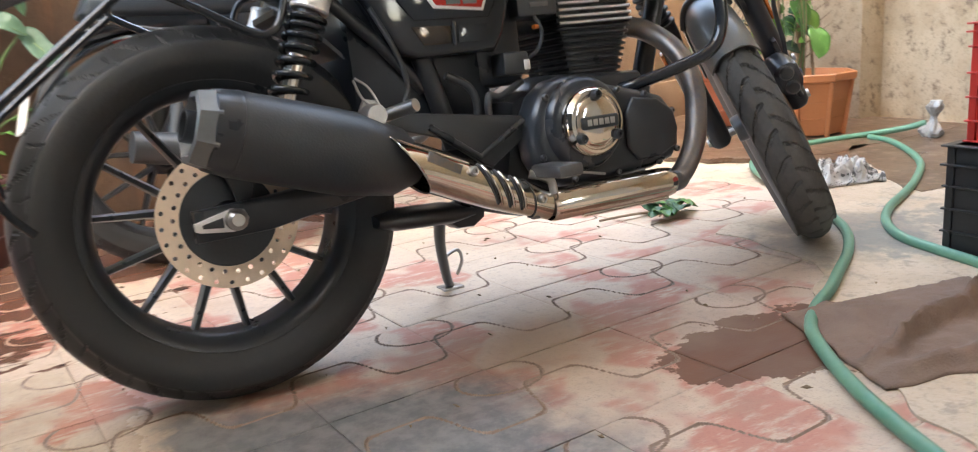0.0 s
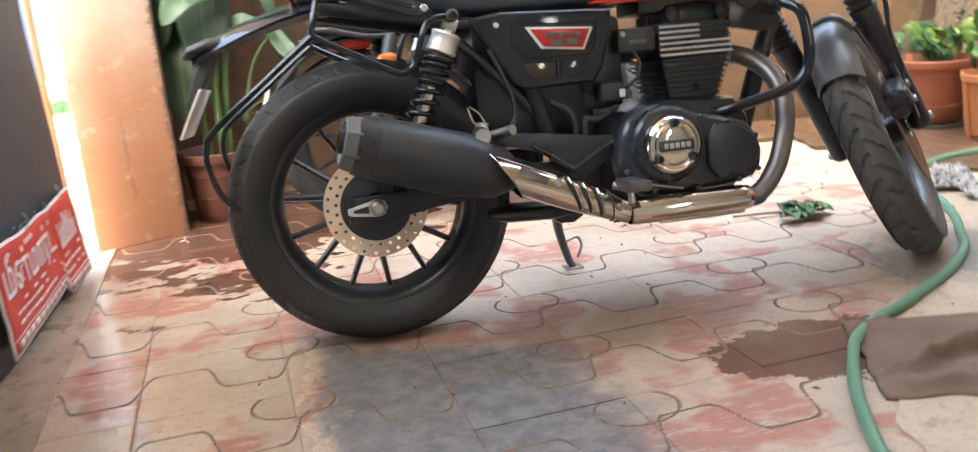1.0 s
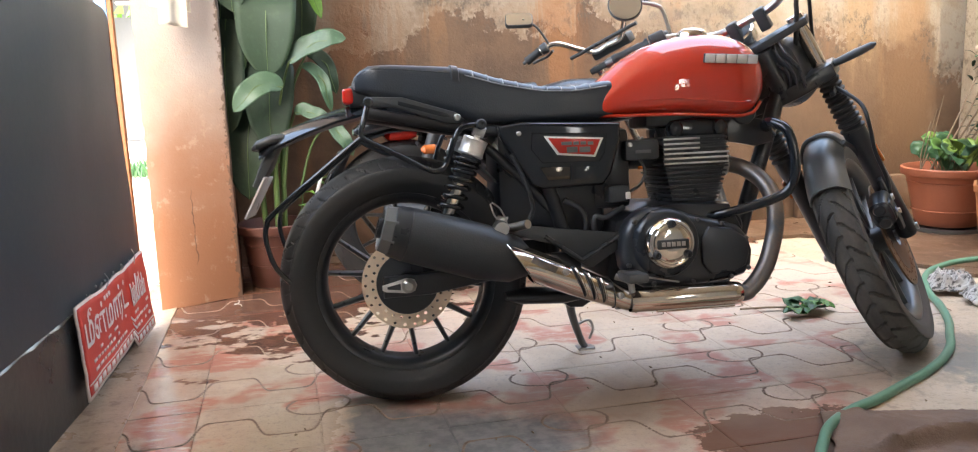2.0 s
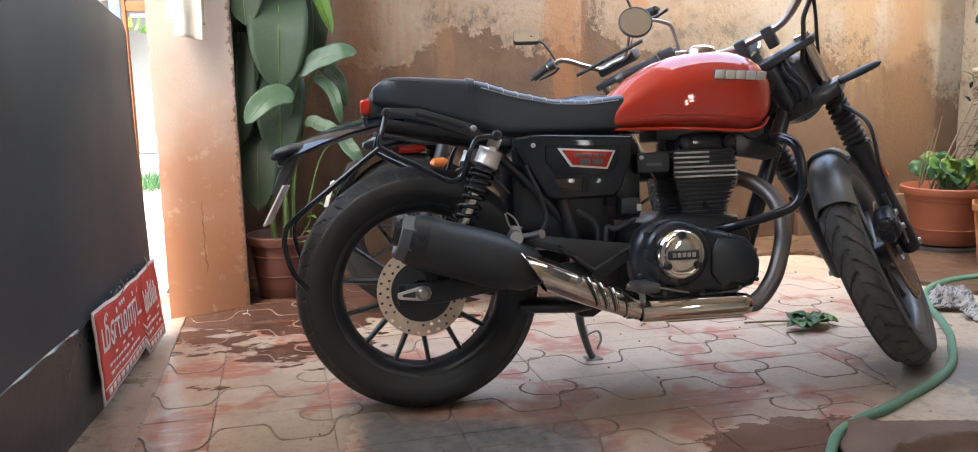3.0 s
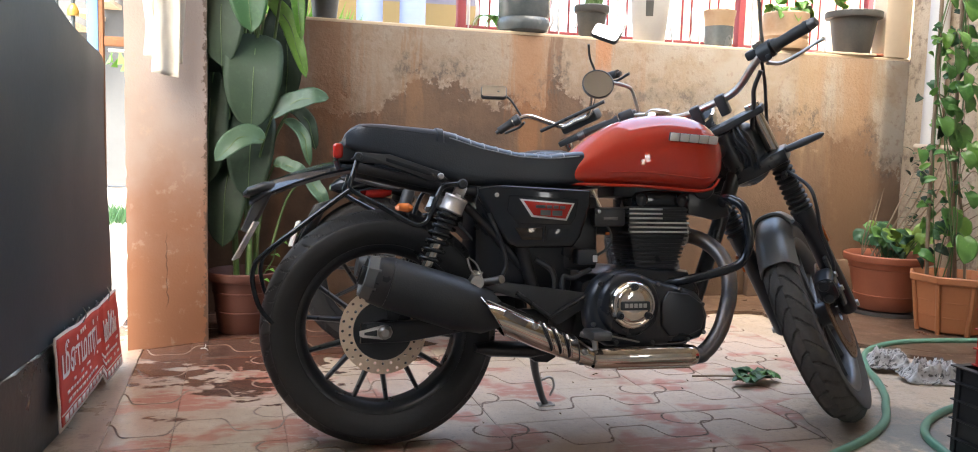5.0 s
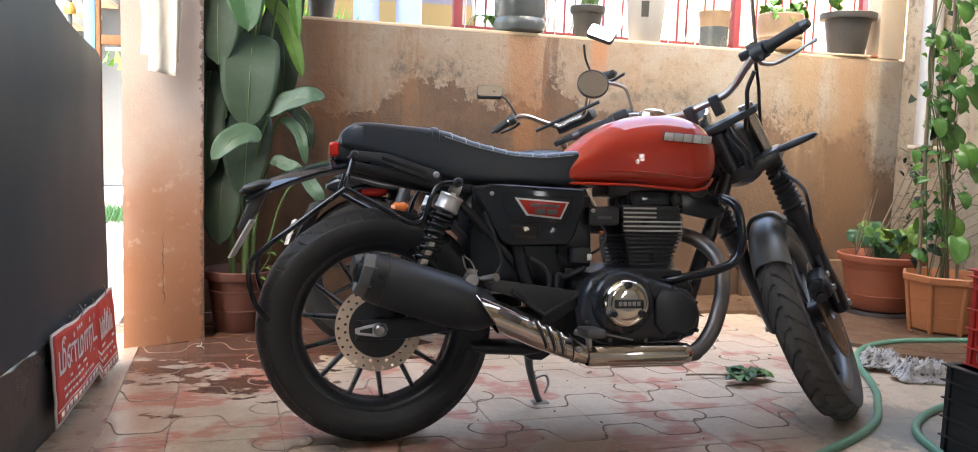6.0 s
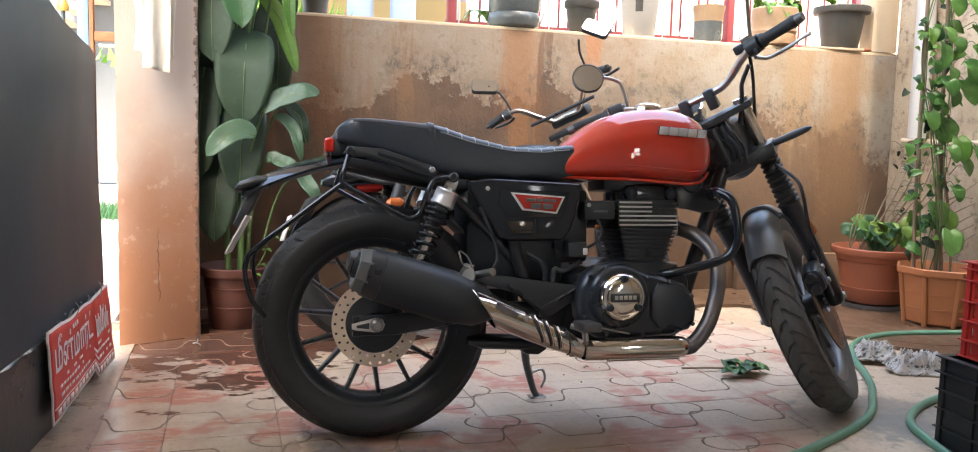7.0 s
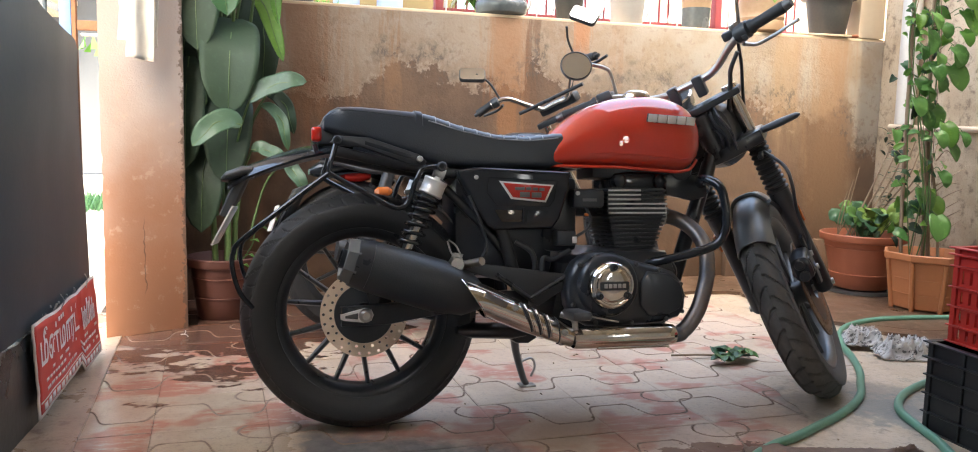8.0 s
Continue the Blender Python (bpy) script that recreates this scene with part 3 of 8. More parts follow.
STEEL = shade("brushed_steel", (0.50, 0.49, 0.47), 0.34, 1.0, alt=(0.34, 0.32, 0.30), scale=18, fine=240, bump=0.05)
HOT = shade("heat_stained_pipe", (0.12, 0.145, 0.175), 0.40, 0.7, alt=(0.25, 0.19, 0.14), scale=7, fine=120, bump=0.08, mix=1.0)
PIPING = shade("grey_seat_piping", (0.36, 0.365, 0.37), 0.5, alt=(0.27, 0.275, 0.28), scale=30, fine=200)
BRASSY = shade("rusted_brake_disc", (0.78, 0.64, 0.50), 0.42, 0.25, alt=(0.60, 0.46, 0.33), scale=24, fine=180, rough_var=0.1)
BRONZE = shade("brown_brake_disc", (0.20, 0.12, 0.08), 0.45, 0.7, alt=(0.30, 0.20, 0.13), scale=24, fine=180)
GUNMETAL = shade("grey_fender_paint", (0.125, 0.135, 0.138), 0.36, 0.4, alt=(0.17, 0.17, 0.165), scale=5, fine=160, mix=0.7)
LAMP_RED = shade("red_lamp_glass", (0.55, 0.02, 0.012), 0.15, alt=(0.40, 0.012, 0.008), scale=30, fine=200, coat=0.6)
AMBER = shade("amber_lamp_glass", (0.50, 0.13, 0.025), 0.2, alt=(0.38, 0.09, 0.02), scale=40, fine=200, coat=0.5)
WHITE_TRIM = shade("white_enamel", (0.80, 0.79, 0.77), 0.3, alt=(0.66, 0.64, 0.60), scale=20, fine=150)
BADGE_RED = shade("red_enamel_badge", (0.48, 0.03, 0.02), 0.25, alt=(0.40, 0.025, 0.018), scale=10, fine=120)
BARE = shade("bare_machined_alloy", (0.82, 0.81, 0.79), 0.38, 0.55, alt=(0.66, 0.65, 0.63), scale=30, fine=200)
DARK_MIRROR = shade("smoked_gloss", (0.10, 0.085, 0.075), 0.10, 0.9, alt=(0.05, 0.045, 0.04), scale=10, fine=120)
SATIN = shade("satin_engine_black", (0.019, 0.024, 0.031), 0.30, alt=(0.030, 0.033, 0.038), scale=9, fine=220, bump=0.06, mix=0.6)
RIM_GREY = shade("dusty_rim", (0.10, 0.105, 0.11), 0.4, 0.5, alt=(0.17, 0.165, 0.16), scale=9, fine=110)
DULL_METAL = shade("cast_alloy", (0.16, 0.16, 0.16), 0.45, 0.8, alt=(0.10, 0.10, 0.10), scale=20, fine=150, bump=0.1)

RED.node_tree.nodes["Principled BSDF"].inputs["Coat IOR"].default_value = 1.75


def mirror_glass():
    m = bpy.data.materials.new("mirror_glass")
    m.use_nodes = True
    p = m.node_tree.nodes["Principled BSDF"]
    p.inputs["Base Color"].default_value = (0.62, 0.61, 0.59, 1)
    p.inputs["Metallic"].default_value, p.inputs["Roughness"].default_value = 1.0, 0.04
    return m


MIRROR = mirror_glass()

# ---- parts that both motorcycles share ----


def tyre_mesh(big, half, foot, groove, n=760):
    """A tyre whose tread is cut by groove(angle, v), v from -1 to 1 across the section."""
    flank = [(foot, half * 0.72), (foot + 0.012, half * 0.84), ((foot + big) / 2 - 0.012, half), ((foot + big) / 2 + 0.016, half * 0.985),
             (big - 0.026, half * 0.80), (big - 0.0075, half * 0.45), (big, 0.0)]
    half_line = curve_points([(r, y, 0) for r, y in flank], 5)
    line = half_line + [Vector((p.x, -p.y, 0)) for p in half_line[-2::-1]]
    m, verts, faces = len(line), [], []
    for k in range(n):
        q = 2 * math.pi * k / n
        for p in line:
            v = p.y / half
            r = p.x - (groove(q, v) if p.x > big - 0.05 else 0)
            verts.append((r * math.cos(q), p.y, r * math.sin(q)))
    for k in range(n):
        for i in range(m - 1):
            faces.append((k * m + i, ((k + 1) % n) * m + i, ((k + 1) % n) * m + i + 1, k * m + i + 1))
    return sharp(mesh_of("tyre", verts, faces), 30)


def near_line(q, v0, period, width):
    d = (q - v0) % period
    return min(d, period - d) < width


def road_groove(q, v):
    a = abs(v)
    side = 0.09 if v > 0 else 0.0
    if 0.16 < a < 0.93 and near_line(q, -0.26 * (a - 0.1) ** 1.5 + side, 2 * math.pi / 22, 0.0085):
        return 0.007
    if 0.55 < a < 0.97 and near_line(q, -0.10 * a + side + 0.10, 2 * math.pi / 22, 0.006):
        return 0.004
    if 0.03 < a < 0.40 and near_line(q, 0.30 * a + side, 2 * math.pi / 11, 0.009):
        return 0.006
    return 0.0


def block_groove(q, v):
    """Curved cross grooves with slanting links between them, like scales."""
    a = abs(v)
    side = 0.0 if v < 0 else 0.105
    if a < 0.97 and near_line(q, 0.22 * a ** 1.7 + side, 2 * math.pi / 32, 0.0105):
        return 0.0055
    return 0.0


def disc_with_holes(r0, r1, thick, sectors, hole, wave=0.0):
    """A drilled brake disc: two staggered rows of real holes."""
    verts, faces = [], []
    mid = (r0 + r1) / 2
    bands = [(r0, mid, 0.0), (mid, r1, 0.5)]
    step = 2 * math.pi / sectors

    def add(r, q, y):
        verts.append((r * math.cos(q), y, r * math.sin(q)))
        return len(verts) - 1

    for k in range(sectors):
        for a, b, off in bands:
            q0, q1 = (k + off) * step, (k + 1 + off) * step
            qm, rm = (q0 + q1) / 2, (a + b) / 2
            grid = [(a, q0), (a, qm), (a, q1), (rm, q1), (b, q1), (b, qm), (b, q0), (rm, q0)]
            sides = []
            for y in (-thick / 2, thick / 2):
                out = [add(r, q, y) for r, q in grid]
                inn = []
                for r, q in grid:
                    dx, dy = (q - qm) * rm, r - rm
                    ln = math.hypot(dx, dy)
                    inn.append(add(rm + dy / ln * hole, qm + dx / ln * hole / rm, y))
                for i in range(8):
                    faces.append((out[i], out[(i + 1) % 8], inn[(i + 1) % 8], inn[i]))
                sides.append((out, inn))
            (o0, i0), (o1, i1) = sides
            for i in range(8):
                faces.append((i0[i], i0[(i + 1) % 8], i1[(i + 1) % 8], i1[i]))
            faces += [(o0[0], o0[1], o1[1], o1[0]), (o0[1], o0[2], o1[2], o1[1])] if off == 0 else [(o0[4], o0[5], o1[5], o1[4]), (o0[5], o0[6], o1[6], o1[5])]
    me = mesh_of("disc", verts, faces, False)
    bm = bmesh.new()
    bm.from_mesh(me)
    bmesh.ops.remove_doubles(bm, verts=bm.verts, dist=1e-5)
    bmesh.ops.recalc_face_normals(bm, faces=bm.faces)
    bm.to_mesh(me)
    bm.free()
    return me


def spoke_mesh(r0, r1, w0, w1, depth, skew):
    """One flat cast spoke, from the hub out along x, leaning aside by skew at its foot."""
    bm = bmesh.new()
    rows = []
    for i in range(5):
        s = i / 4
        x, w, z = r0 + (r1 - r0) * s, w0 + (w1 - w0) * s, skew * (1 - s)
        d = depth * (1.25 - 0.4 * s)
        rows.append([bm.verts.new((x, y, z + k)) for y, k in ((-d, -w * 0.55), (-d * 0.5, -w), (d, -w), (d, w), (-d * 0.5, w), (-d, w * 0.55))])
    for a, b in zip(rows, rows[1:]):
        for k in range(6):
            bm.faces.new((a[k], a[(k + 1) % 6], b[(k + 1) % 6], b[k]))
    bm.faces.new(rows[0])
    bm.faces.new(rows[-1])
    return bm


def wheel(parent, name, place, rim_r, half, big, groove, rubber, spokes, metal, label):
    """A cast wheel: rim, hub, spokes and tyre."""
    w = put(name, lathe([(rim_r - 0.019, -half * 0.36), (rim_r - 0.016, -half * 0.58), (rim_r - 0.007, -half * 0.72), (rim_r - 0.002, -half * 0.80), (rim_r + 0.007, -half * 0.83), (rim_r + 0.009, -half * 0.74),
                         (rim_r - 0.001, -half * 0.60), (rim_r - 0.010, 0), (rim_r - 0.001, half * 0.60), (rim_r + 0.009, half * 0.74), (rim_r + 0.007, half * 0.83),
                         (rim_r - 0.002, half * 0.80), (rim_r - 0.007, half * 0.72), (rim_r - 0.016, half * 0.58), (rim_r - 0.019, half * 0.36), (rim_r - 0.019, -half * 0.36)], 96), metal, parent, label, place)
    put("tyre", tyre_mesh(big, half, rim_r + 0.001, groove), rubber, w, "treaded black rubber tyre")
    put("hub", lathe([(0.0, -0.062), (0.030, -0.062), (0.034, -0.055), (0.036, -0.02), (0.048, 0.0), (0.036, 0.02), (0.034, 0.055), (0.030, 0.062), (0.0, 0.062)], 32), metal, w)
    arm = None
    for k in range(spokes):
        if arm is None:
            ob = put("spoke", spoke_mesh(0.036, rim_r - 0.016, 0.0085, 0.0058, 0.013, 0.010), metal, w)
            arm = ob.data
            flip = put("spoke", spoke_mesh(0.036, rim_r - 0.016, 0.0085, 0.0058, 0.013, -0.010), metal, w)
            ob.matrix_basis, flip.matrix_basis = pose(0, 0, 0, 0, 8, 0), pose(0, 0, 0, 0, 8 + 360 / spokes * 1, 0)
            other = flip.data
        elif k > 1:
            ob = put("spoke", arm if k % 2 == 0 else other, metal, w)
            ob.matrix_basis = pose(0, 0, 0, 0, 8 + 360 / spokes * k, 0)
    return w


def bolt(parent, p, r=0.006, metal=None, axis="y", out=-0.006):
    me = lathe([(0, 0), (r, 0), (r, out * 0.7), (r * 0.75, out), (r * 0.4, out), (r * 0.4, out * 0.6), (0, out * 0.6)], 12, axis)
    return put("bolt", me, metal or STEEL, parent, place=Matrix.Translation(p))


# ---- the red motorcycle ----
LEAN = 6.0
bike = thing("motorcycle", "red-tanked black roadster motorcycle parked on its side stand on worn pavers", "motorcycle", place=pose(0, 0, 0, -LEAN, 0, 0))


def bike_rear():
    w = wheel(bike, "rear_wheel", pose(0.006, 0, 0.314), 0.216, 0.074, 0.316, road_groove, RUBBER, 14, BLACK, "black cast wheel with slim spokes")
    put("brake_disc", disc_with_holes(0.0775, 0.113, 0.005, 26, 0.0040), BRASSY, w, "drilled brake disc with a tan rust bloom", pose(0, -0.083, 0))
    put("disc_carrier", lathe([(0.025, -0.076), (0.03, -0.090), (0.060, -0.086), (0.0765, -0.0865), (0.0785, -0.080), (0.03, -0.074), (0.025, -0.076)], 40), MATT, w)
    # swing arm, chain adjuster, axle
    put("swing_arm", prism([(-0.055, 0.286), (0.06, 0.288), (0.25, 0.318), (0.44, 0.322), (0.44, 0.372), (0.25, 0.362), (0.06, 0.342), (-0.055, 0.336)], -0.128, -0.098, 0.006), BLACK, bike)
    put("swing_arm", prism([(-0.055, 0.286), (0.06, 0.288), (0.25, 0.318), (0.44, 0.322), (0.44, 0.372), (0.25, 0.362), (0.06, 0.342), (-0.055, 0.336)], 0.098, 0.128, 0.006), BLACK, bike)
    adj = put("chain_adjuster", prism([(-0.058, 0.307), (-0.050, 0.303), (0.000, 0.297), (0.020, 0.302), (0.026, 0.316), (0.020, 0.330), (0.002, 0.334), (-0.058, 0.319)], -0.138, -0.1305, 0.002), BARE, bike, "bright steel chain adjuster plate")
    put("slot", prism([(-0.046, 0.3095), (-0.014, 0.306), (-0.014, 0.322), (-0.046, 0.3155)], -0.1395, -0.137, 0.0008), MATT, adj)
    put("axle_nut", lathe([(0, -0.158), (0.010, -0.158), (0.012, -0.155), (0.016, -0.153), (0.0175, -0.147), (0.0175, -0.139), (0.0, -0.139)], 20), STEEL, bike, "", pose(0.005, 0, 0.316))
    put("axle", rod((0.005, -0.135, 0.316), (0.005, 0.135, 0.316), 0.011), STEEL, bike)
    put("rear_caliper", box(-0.035, 0.045, -0.128, -0.060, 0.408, 0.455, 0.012), MATT, bike)
    put("caliper_arm", prism([(0.02, 0.336), (0.04, 0.338), (0.06, 0.40), (0.02, 0.42), (0.0, 0.40)], -0.108, -0.098, 0.003), MATT, bike)
    # shocks
    for y in (-0.145, 0.145):
        top, low = Vector((0.194, y, 0.678)), Vector((0.060, y, 0.372))
        m, ln = between(low, top)
        s = put("rear_shock", lathe([(0.0, 0.0), (0.0155, 0.0), (0.0165, 0.05), (0.0165, ln - 0.05), (0.0, ln - 0.05)], 24, "z"), CHROME, bike, "bright damper rod inside a black coil spring", m)
        coil, turns = [], 10.0
        for i in range(int(turns * 18) + 1):   # wide coils below, close ones under the cap
            u, q = i / (turns * 18), 2 * math.pi * i / 18
            coil.append((0.0275 * math.cos(q), 0.0275 * math.sin(q), 0.046 + (ln - 0.116) * (1 - (1 - u) ** 1.35)))
        put("spring", tube(coil, 0.0056, 8), GLOSS, s, "black coil spring")
        put("spring_cap", lathe([(0.0, ln - 0.062), (0.029, ln - 0.062), (0.0315, ln - 0.059), (0.0315, ln - 0.054), (0.0300, ln - 0.052), (0.0300, ln - 0.026), (0.0312, ln - 0.024), (0.0305, ln - 0.019), (0.0, ln - 0.017)], 36, "z"), BARE, s, "bright machined spring cap")
        put("damper_body", lathe([(0.0, ln * 0.60), (0.0190, ln * 0.60), (0.0205, ln * 0.62), (0.0205, ln - 0.063), (0.0, ln - 0.063)], 24, "z"), BLACK, s)
        put("seat_ring", lathe([(0.0, 0.026), (0.031, 0.026), (0.034, 0.032), (0.030, 0.042), (0.0, 0.042)], 28, "z"), BLACK, s)
        put("top_eye", lathe([(0.0, -0.014), (0.015, -0.014), (0.017, 0), (0.015, 0.014), (0.0, 0.014)], 20), STEEL, s, "", pose(0, 0, ln, 0, 0, 0))
        put("fork_ear", box(-0.012, 0.012, -0.008, 0.008, ln - 0.028, ln, 0.003), BARE, s)
    # seat
    top = [(-0.105, 0.800), (-0.098, 0.822), (-0.078, 0.842), (-0.055, 0.852), (0.0, 0.851), (0.144, 0.841), (0.18, 0.834), (0.25, 0.811), (0.355, 0.787), (0.446, 0.783), (0.534, 0.795)]
    low = [(-0.105, 0.798), (-0.098, 0.790), (-0.066, 0.779), (0.0, 0.760), (0.144, 0.715), (0.193, 0.698), (0.26, 0.690), (0.534, 0.694)]
    wide = [(-0.105, 0.03), (-0.095, 0.082), (-0.06, 0.108), (0.1, 0.122), (0.2, 0.124), (0.35, 0.116), (0.48, 0.108), (0.545, 0.100)]
    rings = []
    for x in [-0.105, -0.101, -0.094, -0.08, -0.06, -0.03] + [0.0 + 0.0165 * i for i in range(34)]:
        a, b, h = lerp_table(low, x), lerp_table(top, x), lerp_table(wide, x)
        rings.append(soft_ring(x, 0, (a + b) / 2, h, (b - a) / 2, 6.0, 48))
    seat = put("seat", loft(rings), LEATHER, bike, "black vinyl seat with stitched ribs")

    def across(x, lift, lo=0.08, hi=0.92):
        a, b, h = lerp_table(low, x), lerp_table(top, x), lerp_table(wide, x)
        out = []
        for k in range(21):
            q = math.pi * (lo + (hi - lo) * k / 20)
            c, s = math.cos(q), math.sin(q)
            out.append((x, (h + lift) * math.copysign(abs(c) ** (2 / 6.0), c), (a + b) / 2 + ((b - a) / 2 + lift) * abs(s) ** (2 / 6.0)))
        return out

    band = put("seat_strap", loft([across(0.136, 0.0005, -0.1, 1.1), across(0.138, 0.004, -0.1, 1.1), across(0.154, 0.004, -0.1, 1.1), across(0.156, 0.0005, -0.1, 1.1)], caps=False), LEATHER, bike, "stitched strap across the seat")
    for i in range(9):
        put("seam", tube(across(0.190 + 0.037 * i, 0.0004, 0.12, 0.88), 0.0015, 6), PIPING, seat)
    put("side_seam", tube([across(x, 0.0004, 0.0, 0.90)[20] for x in np.linspace(0.17, 0.53, 16)], 0.0016, 6), PIPING, seat)
    put("side_seam", tube([across(x, 0.0004, 0.0, 0.90)[20] for x in np.linspace(-0.09, 0.13, 12)], 0.0014, 6), LEATHER, seat)
    line = [across(x, 0.0, 0.30, 0.70)[0] for x in np.linspace(0.19, 0.53, 14)]
    put("stitching", tube([(p[0], p[1] - 0.001, p[2] + 0.002) for p in line], 0.0022, 6), STEEL, seat, "pale stitched seam")
    # tail lamp, fender, number plate
    put("tail_lamp_housing", box(-0.112, -0.066, -0.062, 0.062, 0.752, 0.806, 0.010), MATT, bike)
    put("tail_lamp", box(-0.126, -0.098, -0.066, 0.066, 0.760, 0.800, 0.009, 3), LAMP_RED, bike, "red tail lamp lens")
    arc = [(-0.02, 0.752), (-0.085, 0.748), (-0.15, 0.733), (-0.22, 0.710), (-0.285, 0.684), (-0.335, 0.655)]
    rings = []
    for i, (x, z) in enumerate(arc):
        h = (0.085, 0.088, 0.082, 0.070, 0.056, 0.044)[i]
        rings.append([(x, y * h, z + 0.018 * (1 - abs(y) ** 2.2) - 0.014 * abs(y)) for y in np.linspace(-1, 1, 13)] +
                     [(x, y * (h - 0.004), z - 0.006 + 0.018 * (1 - abs(y) ** 2.2) - 0.014 * abs(y)) for y in np.linspace(1, -1, 13)])
    put("rear_fender", loft(rings), GLOSS, bike, "glossy black rear fender")
    put("inner_fender", loft([[(0.33 * math.cos(q), y, 0.314 + 0.345 * math.sin(q)) for y in (-0.07, -0.05, 0.05, 0.07)] + [(0.33 * math.cos(q), y, 0.318 + 0.352 * math.sin(q)) for y in (0.07, 0.05, -0.05, -0.07)]
                                for q in np.linspace(0.35, 1.15, 9)]), MATT, bike)
    tip = put("tail_tip", loft([soft_ring(-0.352, 0, 0.664, 0.03, 0.006), soft_ring(-0.340, 0, 0.670, 0.048, 0.014), soft_ring(-0.30, 0, 0.682, 0.05, 0.017), soft_ring(-0.272, 0, 0.684, 0.045, 0.015)]), MATT, bike)
    put("plate_bracket", loft([soft_ring(x, 0, 0, 0.04, h, 4, 16) for x, h in ((-0.005, 0.012), (0.06, 0.016), (0.12, 0.010))]), MATT, bike, "", pose(-0.292, 0, 0.674, 0, 118, 0))
    plate = put("number_plate", box(-0.0025, 0.0025, -0.10, 0.10, -0.055, 0.055, 0.001), WHITE_TRIM, bike, "white number plate, seen on edge", pose(-0.345, 0, 0.545, 0, 28, 0))
    # grab rail and carrier stay on the near side, and its twin
    for y in (-0.146, 0.146):
        sg = math.copysign(1, y)
        rail = put("side_rail", prism([(-0.084, 0.752), (-0.062, 0.770), (0.015, 0.766), (0.140, 0.726), (0.162, 0.706), (0.150, 0.697), (0.115, 0.700), (-0.004, 0.742), (-0.06, 0.744)], y - 0.008, y + 0.008, 0.005), MATT, bike, "black grab rail with a slot")
        put("slot", prism([(0.004, 0.757), (0.118, 0.724), (0.128, 0.716), (0.112, 0.715), (0.004, 0.748)], y + sg * 0.0078, y + sg * 0.0092, 0.0005), GLOSS, rail)
        stay = [(-0.066, y + sg * 0.012, 0.757), (-0.078, y + sg * 0.03, 0.715), (-0.087, y + sg * 0.034, 0.682), (-0.070, y + sg * 0.034, 0.665), (0.0, y + sg * 0.034, 0.628), (0.066, y + sg * 0.034, 0.592), (0.092, y + sg * 0.034, 0.590),
                (0.110, y + sg * 0.034, 0.606), (0.128, y + sg * 0.034, 0.655), (0.142, y + sg * 0.032, 0.682), (0.160, y + sg * 0.026, 0.691), (0.197, y + sg * 0.014, 0.694)]
        s1 = put("saree_guard", tube(curve_points(stay, 5), 0.0068, 10), GLOSS, bike, "bent black tube guard beside the rear wheel")
        put("lower_stay", tube(curve_points([(-0.084, y + sg * 0.034, 0.676), (-0.15, y + sg * 0.034, 0.626), (-0.29, y + sg * 0.034, 0.515), (-0.314, y + sg * 0.034, 0.482), (-0.316, y + sg * 0.034, 0.44), (-0.300, y + sg * 0.030, 0.385), (-0.27, y + sg * 0.02, 0.345)], 5), 0.0062, 10), GLOSS, s1)
        bolt(bike, (-0.066, y + sg * 0.020, 0.757), 0.0115, MATT, out=0.012 * sg)
        bolt(bike, (0.142, y + sg * 0.012, 0.713), 0.0085, STEEL, out=0.008 * sg)
        bolt(bike, (0.197, y + sg * 0.020, 0.694), 0.013, MATT, out=0.012 * sg)


